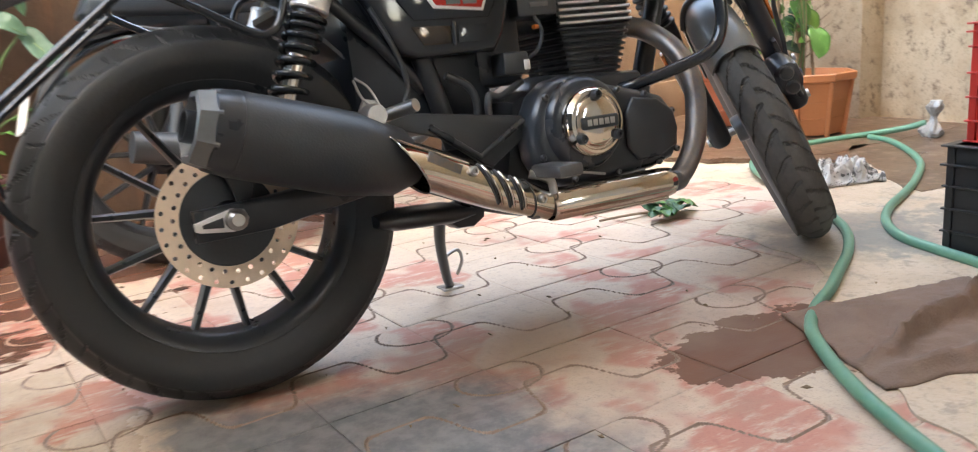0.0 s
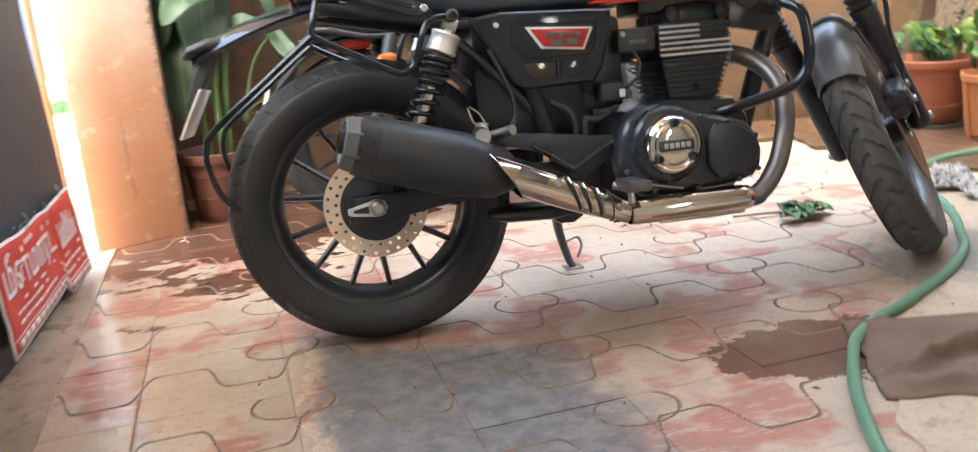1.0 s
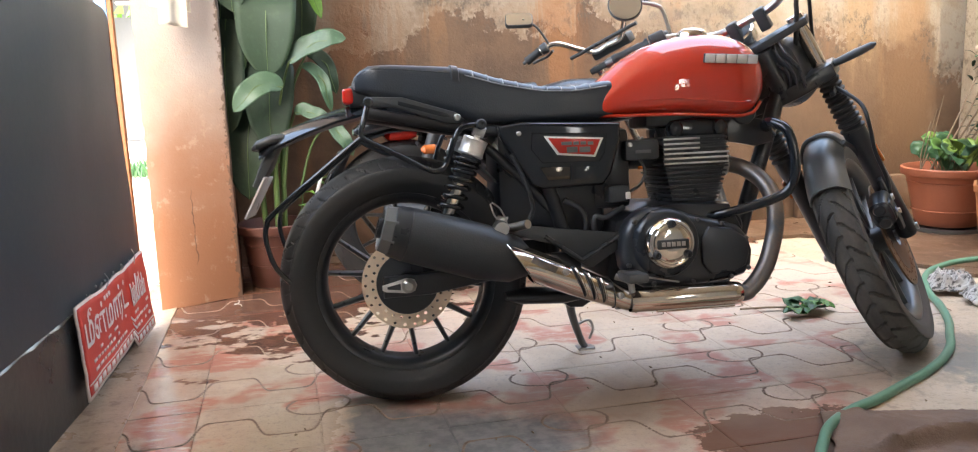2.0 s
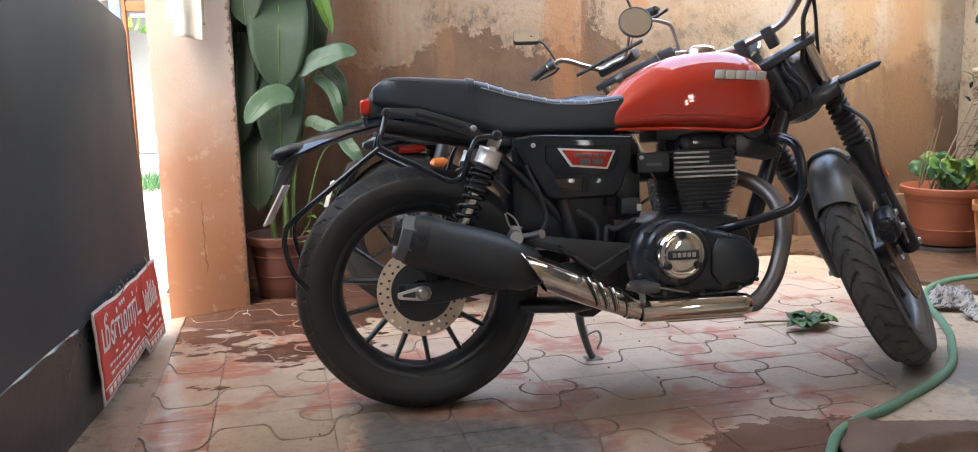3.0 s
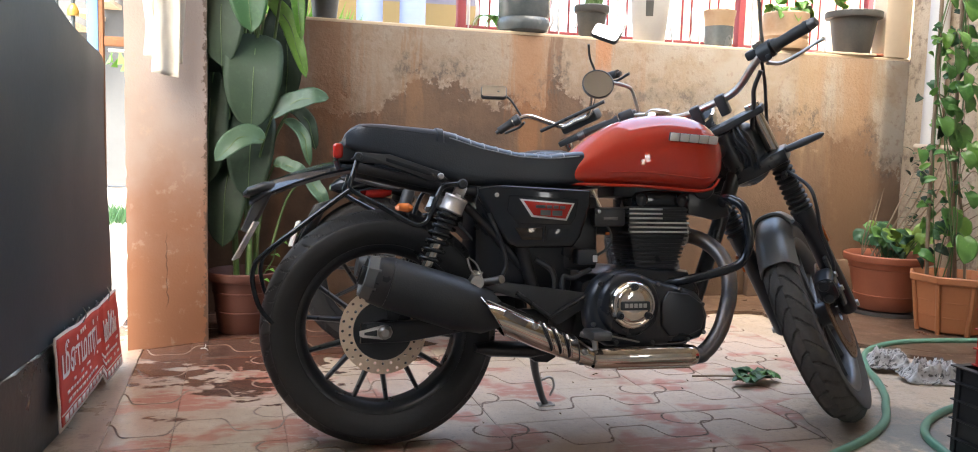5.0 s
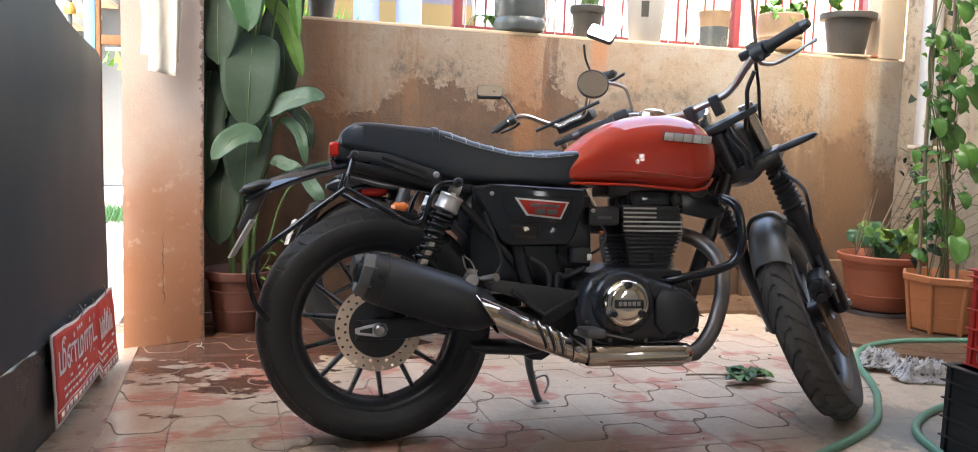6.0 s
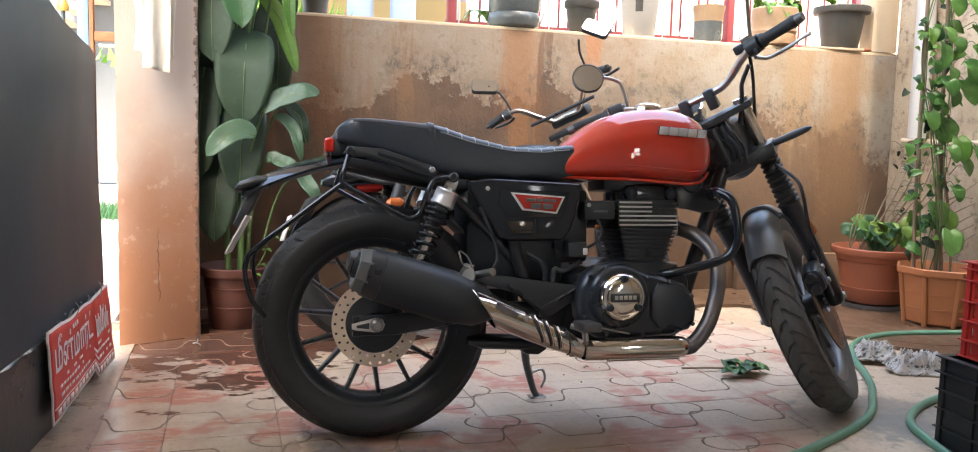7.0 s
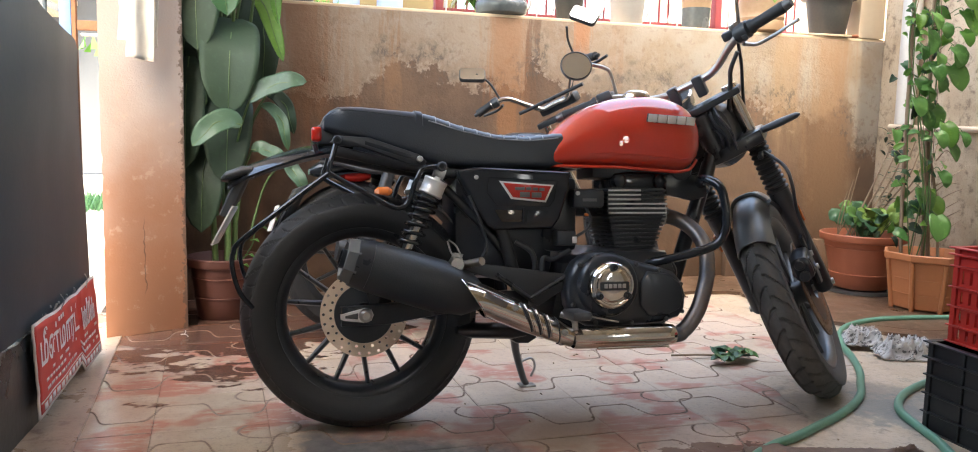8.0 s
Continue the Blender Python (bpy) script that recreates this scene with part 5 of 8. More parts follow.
def bike_front():
    """All that turns with the bars, laid out along the steering stem: x ahead, z up the stem."""
    hubp = STEM @ pose(0.076, 0, 0.334, 0, 0, 0)
    w = wheel(bike, "front_wheel", hubp, 0.240, 0.050, 0.331, block_groove, DUSTY, 14, RIM_GREY, "dusty cast front wheel turned to full lock")
    put("brake_disc", disc_with_holes(0.105, 0.152, 0.005, 30, 0.0045), BRONZE, w, "brown drilled brake disc", pose(0, -0.066, 0))
    put("disc_carrier", lathe([(0.03, -0.060), (0.036, -0.072), (0.104, -0.069), (0.107, -0.064), (0.03, -0.056), (0.03, -0.060)], 40), BLACK, w)
    put("axle", rod((0, -0.135, 0), (0, 0.135, 0), 0.010), STEEL, w)

    def f(name, me, metal, label="", parent=bike):
        return put(name, me, metal, parent, label, BARS if name in on_bars else STEM)

    on_bars = ("handlebar", "bar_clamp", "grip", "bar_end", "switchgear", "lever_perch", "lever", "mirror_stem", "master_cylinder", "switch_button", "mirror_boss", "brake_reservoir")
    for y in (-0.102, 0.102):
        leg = f("fork_leg", lathe([(0.0, 0.315), (0.020, 0.315), (0.027, 0.325), (0.028, 0.40), (0.0265, 0.60), (0.031, 0.625), (0.032, 0.665), (0.0, 0.665)], 28, "z"), BLACK, "black lower fork leg")
        leg.matrix_basis = STEM @ pose(0.076, y, 0)
        g = [(0.030, 0.660)]
        for i in range(10):
            z = 0.664 + 0.0165 * i
            g += [(0.0345 - 0.0004 * i, z), (0.0345 - 0.0004 * i, z + 0.005), (0.0255, z + 0.0095), (0.0255, z + 0.0120)]
        g += [(0.031, 0.832), (0.029, 0.838), (0.0, 0.838)]
        put("gaiter", lathe(g, 28, "z"), RUBBER, leg, "ribbed rubber fork gaiter")
        put("stanchion", lathe([(0.0, 0.83), (0.0195, 0.83), (0.0195, 1.005), (0.023, 1.006), (0.023, 1.018), (0.0, 1.02)], 28, "z"), CHROME, leg, "chrome fork tube")
        s = math.copysign(1, y)
        put("reflector", box(-0.030, 0.030, -0.004, 0.004, -0.011, 0.011, 0.003), AMBER, leg, "amber fork reflector", pose(0.004, s * 0.031, 0.575, 0, 78, 0))
    f("lower_clamp", prism([(0.03, -0.135), (0.105, -0.14), (0.12, -0.10), (0.07, 0.0), (0.12, 0.10), (0.105, 0.14), (0.03, 0.135), (-0.03, 0.04), (-0.03, -0.04)], 0.825, 0.865, 0.006, 2, "z"), BLACK, "black lower fork clamp")
    f("top_clamp", prism([(0.04, -0.13), (0.10, -0.132), (0.11, -0.10), (0.06, 0.0), (0.11, 0.10), (0.10, 0.132), (0.04, 0.13), (-0.025, 0.03), (-0.025, -0.03)], 0.985, 1.006, 0.005, 2, "z"), MATT, "dark top fork clamp")
    f("wiring_cowl", loft([soft_ring(-0.012, 0, 0.915, 0.055, 0.06, 3.5, 24), soft_ring(0.0, 0, 0.915, 0.070, 0.068, 3.5, 24), soft_ring(0.085, 0, 0.912, 0.084, 0.070, 3.5, 24), soft_ring(0.10, 0, 0.91, 0.07, 0.06, 3.5, 24)]), MATT, "black shell round the steering head")
    for k in range(5):
        f("loom", tube(curve_points([(-0.03 + 0.006 * k, -0.062 + 0.022 * k, 0.845), (-0.034 + 0.004 * k, -0.070 + 0.016 * k, 0.90), (-0.030 + 0.008 * k, -0.058 + 0.020 * k, 0.95), (0.0, -0.05 + 0.01 * k, 0.99 + 0.004 * k)], 5), 0.0042, 8), (BLACK, RUBBER)[k % 2])
    f("steering_head", lathe([(0.0, 0.84), (0.032, 0.84), (0.030, 0.98), (0.0, 0.98)], 28, "z"), BLACK)
    # headlamp, its ears, the instrument
    lamp = f("headlamp", lathe([(0.0, 0.0), (0.030, 0.004), (0.062, 0.022), (0.082, 0.055), (0.088, 0.088), (0.090, 0.10), (0.084, 0.108), (0.0, 0.110)], 40, "x"), BLACK, "black round headlamp shell")
    lamp.matrix_basis = STEM @ pose(0.085, 0, 0.905, 0, 28, 0)
    put("lens", lathe([(0.0, 0.122), (0.04, 0.118), (0.076, 0.108), (0.078, 0.104), (0.0, 0.104)], 40, "x"), WHITE_TRIM, lamp)
    for y in (-0.105, 0.105):
        f("lamp_ear", prism([(0.098, 0.862), (0.145, 0.875), (0.155, 0.915), (0.098, 0.925)], y * 0.93, y * 0.99, 0.002), BLACK)
    gauge = f("instrument", lathe([(0.0, 0.0), (0.040, 0.0), (0.050, 0.015), (0.053, 0.036), (0.053, 0.046), (0.047, 0.050), (0.046, 0.044), (0.0, 0.044)], 40, "z"), CHROME, "chrome-ringed round instrument")
    gauge.matrix_basis = STEM @ pose(0.10, 0.055, 1.005, 0, -22, 0)
    put("dial", lathe([(0.0, 0.0455), (0.045, 0.0455), (0.045, 0.044), (0, 0.044)], 40, "z"), MATT, gauge)
    f("bracket", box(0.0, 0.19, -0.115, -0.10, 0.785, 0.800, 0.004), BLACK)
    f("signal_bar", rod((0.085, -0.14, 0.852), (0.078, 0.14, 0.852), 0.008), BLACK)
    for s in (-1, 1):
        sig = f("turn_signal", loft([soft_ring(x, 0, 0, h, h * 0.62, 2.6, 16) for x, h in ((-0.066, 0.004), (-0.055, 0.014), (-0.01, 0.018), (0.045, 0.016), (0.062, 0.006))]), MATT, "slim black turn signal")
        sig.matrix_basis = STEM @ pose(0.066, s * 0.185, 0.853, 0, 0, 90)
        put("lens", loft([soft_ring(x, -0.010, 0, h, h * 0.5, 2.6, 16) for x, h in ((-0.05, 0.003), (-0.01, 0.011), (0.045, 0.010), (0.052, 0.003))]), AMBER, sig)
        f("signal_stalk", rod((0.080, s * 0.125, 0.852), (0.068, s * 0.17, 0.853), 0.0085), RUBBER)
    # bars
    half = [(0.062, 0.0, 1.050), (0.062, 0.055, 1.050), (0.052, 0.105, 1.062), (0.030, 0.160, 1.098), (0.012, 0.205, 1.122), (-0.004, 0.24, 1.128), (-0.040, 0.345, 1.140)]
    full = [(x, -y, z) for x, y, z in half[::-1]] + half[1:]
    f("handlebar", tube(curve_points(full, 6), 0.0110, 14), STEEL, "brushed steel handlebar")
    for y in (-0.04, 0.04):
        f("bar_clamp", box(0.040, 0.084, y - 0.015, y + 0.015, 1.004, 1.066, 0.005), MATT)
    for s in (-1, 1):
        P = lambda a: (-0.004 - 0.036 * (a - 0.25) / 0.11, s * (a - 0.016), 1.128 + 0.012 * (a - 0.25) / 0.11)
        grip = f("grip", tube([P(a) for a in (0.262, 0.268, 0.274, 0.30, 0.34, 0.352, 0.356, 0.366)], [0.021, 0.021, 0.0165, 0.0160, 0.0165, 0.0165, 0.018, 0.016], 18), RUBBER, "black rubber grip")
        f("bar_end", tube([P(0.366), P(0.372), P(0.386)], [0.015, 0.0155, 0.012], 16), DULL_METAL)
        f("switchgear", tube([P(0.215), P(0.218), P(0.255), P(0.258)], [0.020, 0.025, 0.025, 0.020], 14), MATT, "black switch housing")
        f("lever_perch", box(0.005, 0.050, min(s * 0.196, s * 0.226), max(s * 0.196, s * 0.226), 1.098, 1.140, 0.006), MATT)
        f("lever", tube(curve_points([(0.040, s * 0.205, 1.092), (0.066, s * 0.235, 1.072), (0.060, s * 0.285, 1.074), (0.046, s * 0.335, 1.082), (0.036, s * 0.365, 1.086)], 5), [0.009, 0.0075, 0.007, 0.0062, 0.0085], 10, flat=0.7), STEEL, "silver hand lever")
        stem = f("mirror_stem", tube(curve_points([(0.030, s * 0.190, 1.118), (0.040, s * 0.180, 1.190), (0.034, s * 0.186, 1.212), (0.022, s * 0.215, 1.240), (0.006, s * 0.245, 1.262)] if s > 0 else
                                                    [(0.012, s * 0.212, 1.128), (0.008, s * 0.228, 1.18), (0.0, s * 0.262, 1.27), (-0.02, s * 0.315, 1.40)], 5), 0.0055, 10), STEEL, "bent mirror stem")
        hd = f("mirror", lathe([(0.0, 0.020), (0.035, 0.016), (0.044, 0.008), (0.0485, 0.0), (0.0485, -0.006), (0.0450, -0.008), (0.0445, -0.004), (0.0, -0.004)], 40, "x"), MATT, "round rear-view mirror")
        # left mirror placed and turned to fit the camera's view of its glass
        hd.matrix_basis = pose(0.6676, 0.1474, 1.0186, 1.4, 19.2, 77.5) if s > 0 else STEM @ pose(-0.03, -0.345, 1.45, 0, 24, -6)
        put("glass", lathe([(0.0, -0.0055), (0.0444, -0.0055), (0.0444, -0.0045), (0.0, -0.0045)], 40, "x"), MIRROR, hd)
    # clutter of the brake master cylinder and switches
    f("master_cylinder", loft([soft_ring(x, -0.215 - 0.10 * (x - 0.02), 1.118, 0.016, 0.014, 2.6, 16) for x in (-0.012, -0.008, 0.05, 0.056)]), BLACK)
    for k, (x, y, z) in enumerate(((0.030, -0.232, 1.142), (0.012, -0.198, 1.150), (0.040, -0.188, 1.108), (-0.016, -0.222, 1.110), (0.028, -0.178, 1.132))):
        f("switch_button", box(x - 0.011, x + 0.011, y - 0.008, y + 0.008, z - 0.007, z + 0.009, 0.003), (MATT, STEEL, BLACK)[k % 3])
    f("mirror_boss", rod((0.012, -0.212, 1.12), (0.012, -0.212, 1.160), 0.010, 14), STEEL)
    res = f("brake_reservoir", box(0.015, 0.060, -0.205, -0.160, 1.120, 1.146, 0.006), MATT)
    for pts, r in ((((0.030, -0.185, 1.12), (0.055, -0.165, 1.06), (0.075, -0.140, 1.00), (0.10, -0.10, 0.90)), 0.005), (((0.01, -0.175, 1.10), (0.02, -0.135, 1.06), (0.03, -0.115, 1.02), (0.06, -0.07, 0.94)), 0.0065),
                   (((0.045, 0.19, 1.12), (0.10, 0.16, 1.05), (0.09, 0.1, 0.95), (0.02, 0.04, 0.86)), 0.005)):
        f("cable", tube(curve_points(pts, 6), r, 8), MATT)
    f("brake_hose", tube(curve_points([(0.06, -0.11, 0.80), (-0.02, -0.16, 0.745), (-0.045, -0.16, 0.69), (0.0, -0.135, 0.60), (0.03, -0.125, 0.50), (0.02, -0.11, 0.45)], 6), 0.0055, 8), MATT, "black brake hose")
    cal = f("front_caliper", loft([soft_ring(x, -0.088, z, hw, hh, 3.2, 20) for x, z, hw, hh in ((-0.082, 0.452, 0.020, 0.022), (-0.074, 0.452, 0.028, 0.036), (-0.02, 0.450, 0.030, 0.046), (0.02, 0.448, 0.028, 0.040), (0.032, 0.446, 0.018, 0.026))]), SATIN, "black brake caliper")
    put("caliper_bridge", box(-0.066, -0.012, -0.120, -0.100, 0.424, 0.478, 0.008), BLACK, cal)
    for z in (0.432, 0.470):
        put("piston_boss", lathe([(0.0, 0.0), (0.016, 0.0), (0.017, -0.004), (0.013, -0.010), (0.0, -0.010)], 20, "x"), BLACK, cal, "", pose(-0.080, -0.088, z))
    put("caliper_carrier", prism([(-0.01, 0.37), (0.03, 0.36), (0.07, 0.40), (0.07, 0.52), (0.03, 0.51), (0.02, 0.44)], -0.112, -0.100, 0.003), BLACK, cal)
    for z in (0.428, 0.472):
        put("caliper_bolt", lathe([(0, -0.006), (0.008, -0.006), (0.009, 0.0), (0, 0.0)], 14), STEEL, cal, "", pose(-0.02, -0.121, z))
    put("caliper_mark", box(-0.058, -0.044, -0.1235, -0.1215, 0.440, 0.452, 0.0005), PALE_BLUE, cal)
    # front fender over the tyre
    rings = []
    for q in np.linspace(radians(40), radians(158), 26):
        r = 0.346
        sec = []
        for k in range(15):
            v = -1 + 2 * k / 14
            sec.append((r - 0.056 * abs(v) ** 2.8, 0.058 * math.copysign(abs(v) ** 0.85, v)))
        outer = [((a) * math.cos(q), y, (a) * math.sin(q)) for a, y in sec]
        inner = [((a - 0.004) * math.cos(q), y * 0.95, (a - 0.004) * math.sin(q)) for a, y in sec[::-1]]
        rings.append(outer + inner)
    fen = put("front_fender", loft(rings), GUNMETAL, bike, "dusty metallic grey front fender", hubp @ pose(0, 0, 0, 0, RAKE, 0))
    q0 = radians(118)
    put("fender_brace", tube([((0.349 - 0.056 * abs(v) ** 2.8) * math.cos(q0), 0.060 * math.copysign(abs(v) ** 0.85, v), (0.349 - 0.056 * abs(v) ** 2.8) * math.sin(q0)) for v in np.linspace(-1, 1, 15)], 0.008, 8), GUNMETAL, fen)
    f("fender_stay", tube(curve_points([(0.0, -0.075, 0.66), (0.05, -0.082, 0.62), (0.076, -0.085, 0.56)], 4), 0.006, 8), BLACK)


bike_rear()
bike_middle()
bike_exhaust()
bike_front()

# ---- gate, sign and towel ----


SIGN_RED = shade("red_printed_flex", (0.66, 0.065, 0.045), 0.5, alt=(0.55, 0.07, 0.055), scale=9, fine=120, bump=0.15, mix=0.6)
SIGN_WHITE = shade("white_print", (0.82, 0.77, 0.73), 0.6, alt=(0.72, 0.58, 0.54), scale=20, fine=150, mix=0.8)
CLOTH_WHITE = shade("off_white_cotton", (0.66, 0.62, 0.54), 0.9, alt=(0.54, 0.49, 0.41), scale=12, fine=300, bump=0.3)

gate = thing("gate", "dark sheet-metal gate with a rust-edged end, standing ajar", "gate", place=pose(-0.84, 0, 0))


def gate_sheet(z_low, profile, y0, y1, n, bow, thick):
    """A thin sheet in y and z with a wavy face and a shaped top."""
    verts, faces, m = [], [], 14
    for side in (0, 1):
        for i in range(n + 1):
            y = y0 + (y1 - y0) * i / n
            zt = lerp_table(profile, y)
            for k in range(m + 1):
                z = z_low + (zt - z_low) * k / m
                dent = bow * noise.noise((y * 2.0, z * 2.2, 3.0)) + 0.10 * bow * noise.noise((y * 7, z * 6, 7.0))
                yy = y + (0.010 * noise.noise((z * 6, 1.5, 0)) + 0.04 * max(0.0, 1 - (z - 0.26) / 0.5) if i == n else 0)
                verts.append((dent - side * thick, yy, z))
    w = m + 1
    base = (n + 1) * w
    for i in range(n):
        for k in range(m):
            a = i * w + k
            faces += [(a, a + w, a + w + 1, a + 1), (base + a, base + a + 1, base + a + w + 1, base + a + w)]
    for i in range(n):
        a, b = i * w, i * w + m
        faces += [(a, base + a, base + a + w, a + w), (b, b + w, base + b + w, base + b)]
    for k in range(m):
        a, b = k, n * w + k
        faces += [(a, a + 1, base + a + 1, base + a), (b, base + b, base + b + 1, b + 1)]
    return sharp(mesh_of("sheet", verts, faces))


put("upper_sheet", gate_sheet(0.262, [(-1.4, 1.50), (0.0, 1.225), (0.22, 1.150), (0.378, 1.106), (0.57, 1.076), (0.74, 1.058), (0.785, 1.025)], -1.4, 0.785, 60, 0.010, 0.012), GATE, gate, "dark blue-black enamelled sheet")
put("lower_sheet", gate_sheet(-0.010, [(-1.4, 0.2565), (-0.60, 0.2585), (-0.52, 0.252), (-0.40, 0.2585), (-0.30, 0.253), (-0.20, 0.259), (-0.14, 0.252), (-0.05, 0.259), (0.01, 0.253), (0.08, 0.259), (0.82, 0.259)], -1.4, 0.76, 60, 0.014, 0.010), GATE_LOW, gate, "dented lower sheet with rust specks")
put("end_bar", tube([(-0.012, 0.782 + 0.04 * max(0.0, 1 - abs(z - 0.26) / 0.5), z) for z in np.linspace(0.01, 1.018, 14)], 0.011, 8), RUST, gate, "rusty end bar")
for z in (0.20, 0.62, 0.98):
    put("rail", box(-0.052, -0.016, -1.4, 0.765, z, z + 0.035, 0.003), GATE, gate)
for k in range(9):
    bolt(gate, (-0.001, -0.02 + 0.09 * k, 0.275 + 0.004 * math.sin(k * 2.1)), 0.004, STEEL, "x", 0.004)
for k in range(5):
    put("weld_scrap", tube([(0.002, 0.25 + 0.11 * k, 0.258), (0.010, 0.262 + 0.11 * k, 0.275 + 0.006 * (k % 2))], 0.003, 5), STEEL, gate)

sign = thing("sign_board", "torn red flex sign with white print, wired to the gate", "sign", place=pose(-0.822, 0, 0))


def on_sign(u, v, lift):
    """u along the board (0 to 1), v up it; the board curls and leans out of the gate's plane."""
    y = 0.083 + 0.735 * u
    foot = 0.034 + 0.026 * u if u < 0.655 else 0.022
    z = foot + (0.284 + (0.010 if u > 0.655 else 0) - 0.014 * u - foot) * v + 0.003 * math.sin(u * 15) * v
    x = 0.006 * math.sin(u * 4.0 + 0.6) * (0.4 + v) + 0.012 * (1 - v) + (0.006 if u > 0.655 else 0) + 0.003 * noise.noise((u * 7, v * 5, 0)) + lift
    return (x, y, z)


def sign_mesh(u0, u1, v0, v1, lift, back):
    n, m = max(2, int((u1 - u0) * 40)), max(2, int((v1 - v0) * 14))
    verts, faces = [], []
    for s in (lift, back):
        for i in range(n + 1):
            for k in range(m + 1):
                verts.append(on_sign(u0 + (u1 - u0) * i / n, v0 + (v1 - v0) * k / m, s))
    w, base = m + 1, (n + 1) * (m + 1)
    for i in range(n):
        for k in range(m):
            a = i * w + k
            faces += [(a, a + w, a + w + 1, a + 1), (base + a, base + a + 1, base + a + w + 1, base + a + w)]
        a, b = i * w, i * w + m
        faces += [(a, base + a, base + a + w, a + w), (b, b + w, base + b + w, base + b)]
    for k in range(m):
        a, b = k, n * w + k
        faces += [(a, a + 1, base + a + 1, base + a), (b, base + b, base + b + 1, b + 1)]
    return mesh_of("board", verts, faces)


put("board", sign_mesh(0, 1, 0, 1, 0.0, -0.004), SIGN_WHITE, sign, "white-bordered flex board")
put("red_field", sign_mesh(0.015, 0.985, 0.04, 0.97, 0.0012, 0.0004), SIGN_RED, sign, "red printed field")
put("white_band", sign_mesh(0.02, 0.98, 0.145, 0.160, 0.0022, 0.0014), SIGN_WHITE, sign)
rs = random.Random(4)
marks = []
for u0, u1 in ((0.67, 0.97),):
    u = u0
    while u < u1 - 0.05:   # the headline: bold unreadable strokes
        w = rs.uniform(0.02, 0.035)
        marks += [(u, u + w * 0.6, 0.50, 0.50 + rs.uniform(0.26, 0.36)), (u, u + w * 1.7, 0.50, 0.55), (u + w * 1.1, u + w * 1.7, 0.50, 0.50 + rs.uniform(0.14, 0.32))]
        u += w * 2.1
for v in (0.22, 0.31, 0.40):
    u = 0.10
    while u < 0.92:
        w = rs.uniform(0.015, 0.05)
        if not 0.58 < u + w < 0.66 and rs.random() > 0.25:
            marks.append((u, u + w, v, v + 0.035))
        u += w + 0.012
for u in (0.30, 0.335, 0.37):
    marks.append((u, u + 0.024, 0.86, 0.91))
u = 0.05
while u < 0.93:   # the foot line, as plain bars
    marks.append((u, u + 0.042, 0.055, 0.125))
    u += 0.058
for a, b, c, d in marks:
    put("print_bar", sign_mesh(a, b, c, d, 0.0026, 0.0018), SIGN_WHITE, sign)


def headline(text, u0, u1, v0, v1):
    """Printed letters laid on the curled board."""
    cu = bpy.data.curves.new("lettering", "FONT")
    cu.body, cu.offset = text, 0.016
    ob = bpy.data.objects.new("lettering", cu)
    me = bpy.data.meshes.new_from_object(ob)
    bpy.data.objects.remove(ob)
    xs, ys = [v.co.x for v in me.vertices], [v.co.y for v in me.vertices]
    for v in me.vertices:
        v.co = on_sign(u0 + (u1 - u0) * (v.co.x - min(xs)) / (max(xs) - min(xs)), v0 + (v1 - v0) * (v.co.y - min(ys)) / (max(ys) - min(ys)), 0.0028)
    put("lettering", me, SIGN_WHITE, sign, "white printed headline")


headline("மீன்மார்ட்", 0.05, 0.63, 0.42, 0.90)
put("tie_wire", tube(curve_points([on_sign(0.34, 0.97, 0.004), on_sign(0.345, 1.08, 0.012), on_sign(0.35, 1.16, 0.002)], 4), 0.0016, 5), STEEL, sign)
put("tie_wire", tube(curve_points([on_sign(0.80, 0.95, 0.004), on_sign(0.80, 1.06, 0.010), on_sign(0.81, 1.12, 0.002)], 4), 0.0016, 5), STEEL, sign)


def hanging_cloth(w, h, folds, depth, seed, thick=0.006):
    n, m, verts, faces = 22, 26, [], []
    for s in (0, 1):
        for i in range(n + 1):
            for k in range(m + 1):
                u, v = i / n, k / m
                fold = depth * math.sin(u * folds * math.pi + 0.6 * math.sin(v * 3 + seed)) * (0.5 + 0.5 * v)
                wr = 0.004 * noise.noise((u * 4 + seed, v * 7, 0))
                verts.append((w * (u - 0.5) * (1 + 0.12 * v) + 0.01 * math.sin(v * 2 + seed), -fold - wr + s * thick, -h * v - 0.012 * u * v))
    q, base = m + 1, (n + 1) * (m + 1)
    for i in range(n):
        for k in range(m):
            a = i * q + k
            faces += [(a, a + 1, a + q + 1, a + q), (base + a, base + a + q, base + a + q + 1, base + a + 1)]
        a, b = i * q, i * q + m
        faces += [(a, a + q, base + a + q, base + a), (b, base + b, base + b + q, b + q)]
    for k in range(m):
        a, b = k, n * q + k
        faces += [(a, base + a, base + a + 1, a + 1), (b, b + 1, base + b + 1, base + b)]
    return mesh_of("cloth", verts, faces)


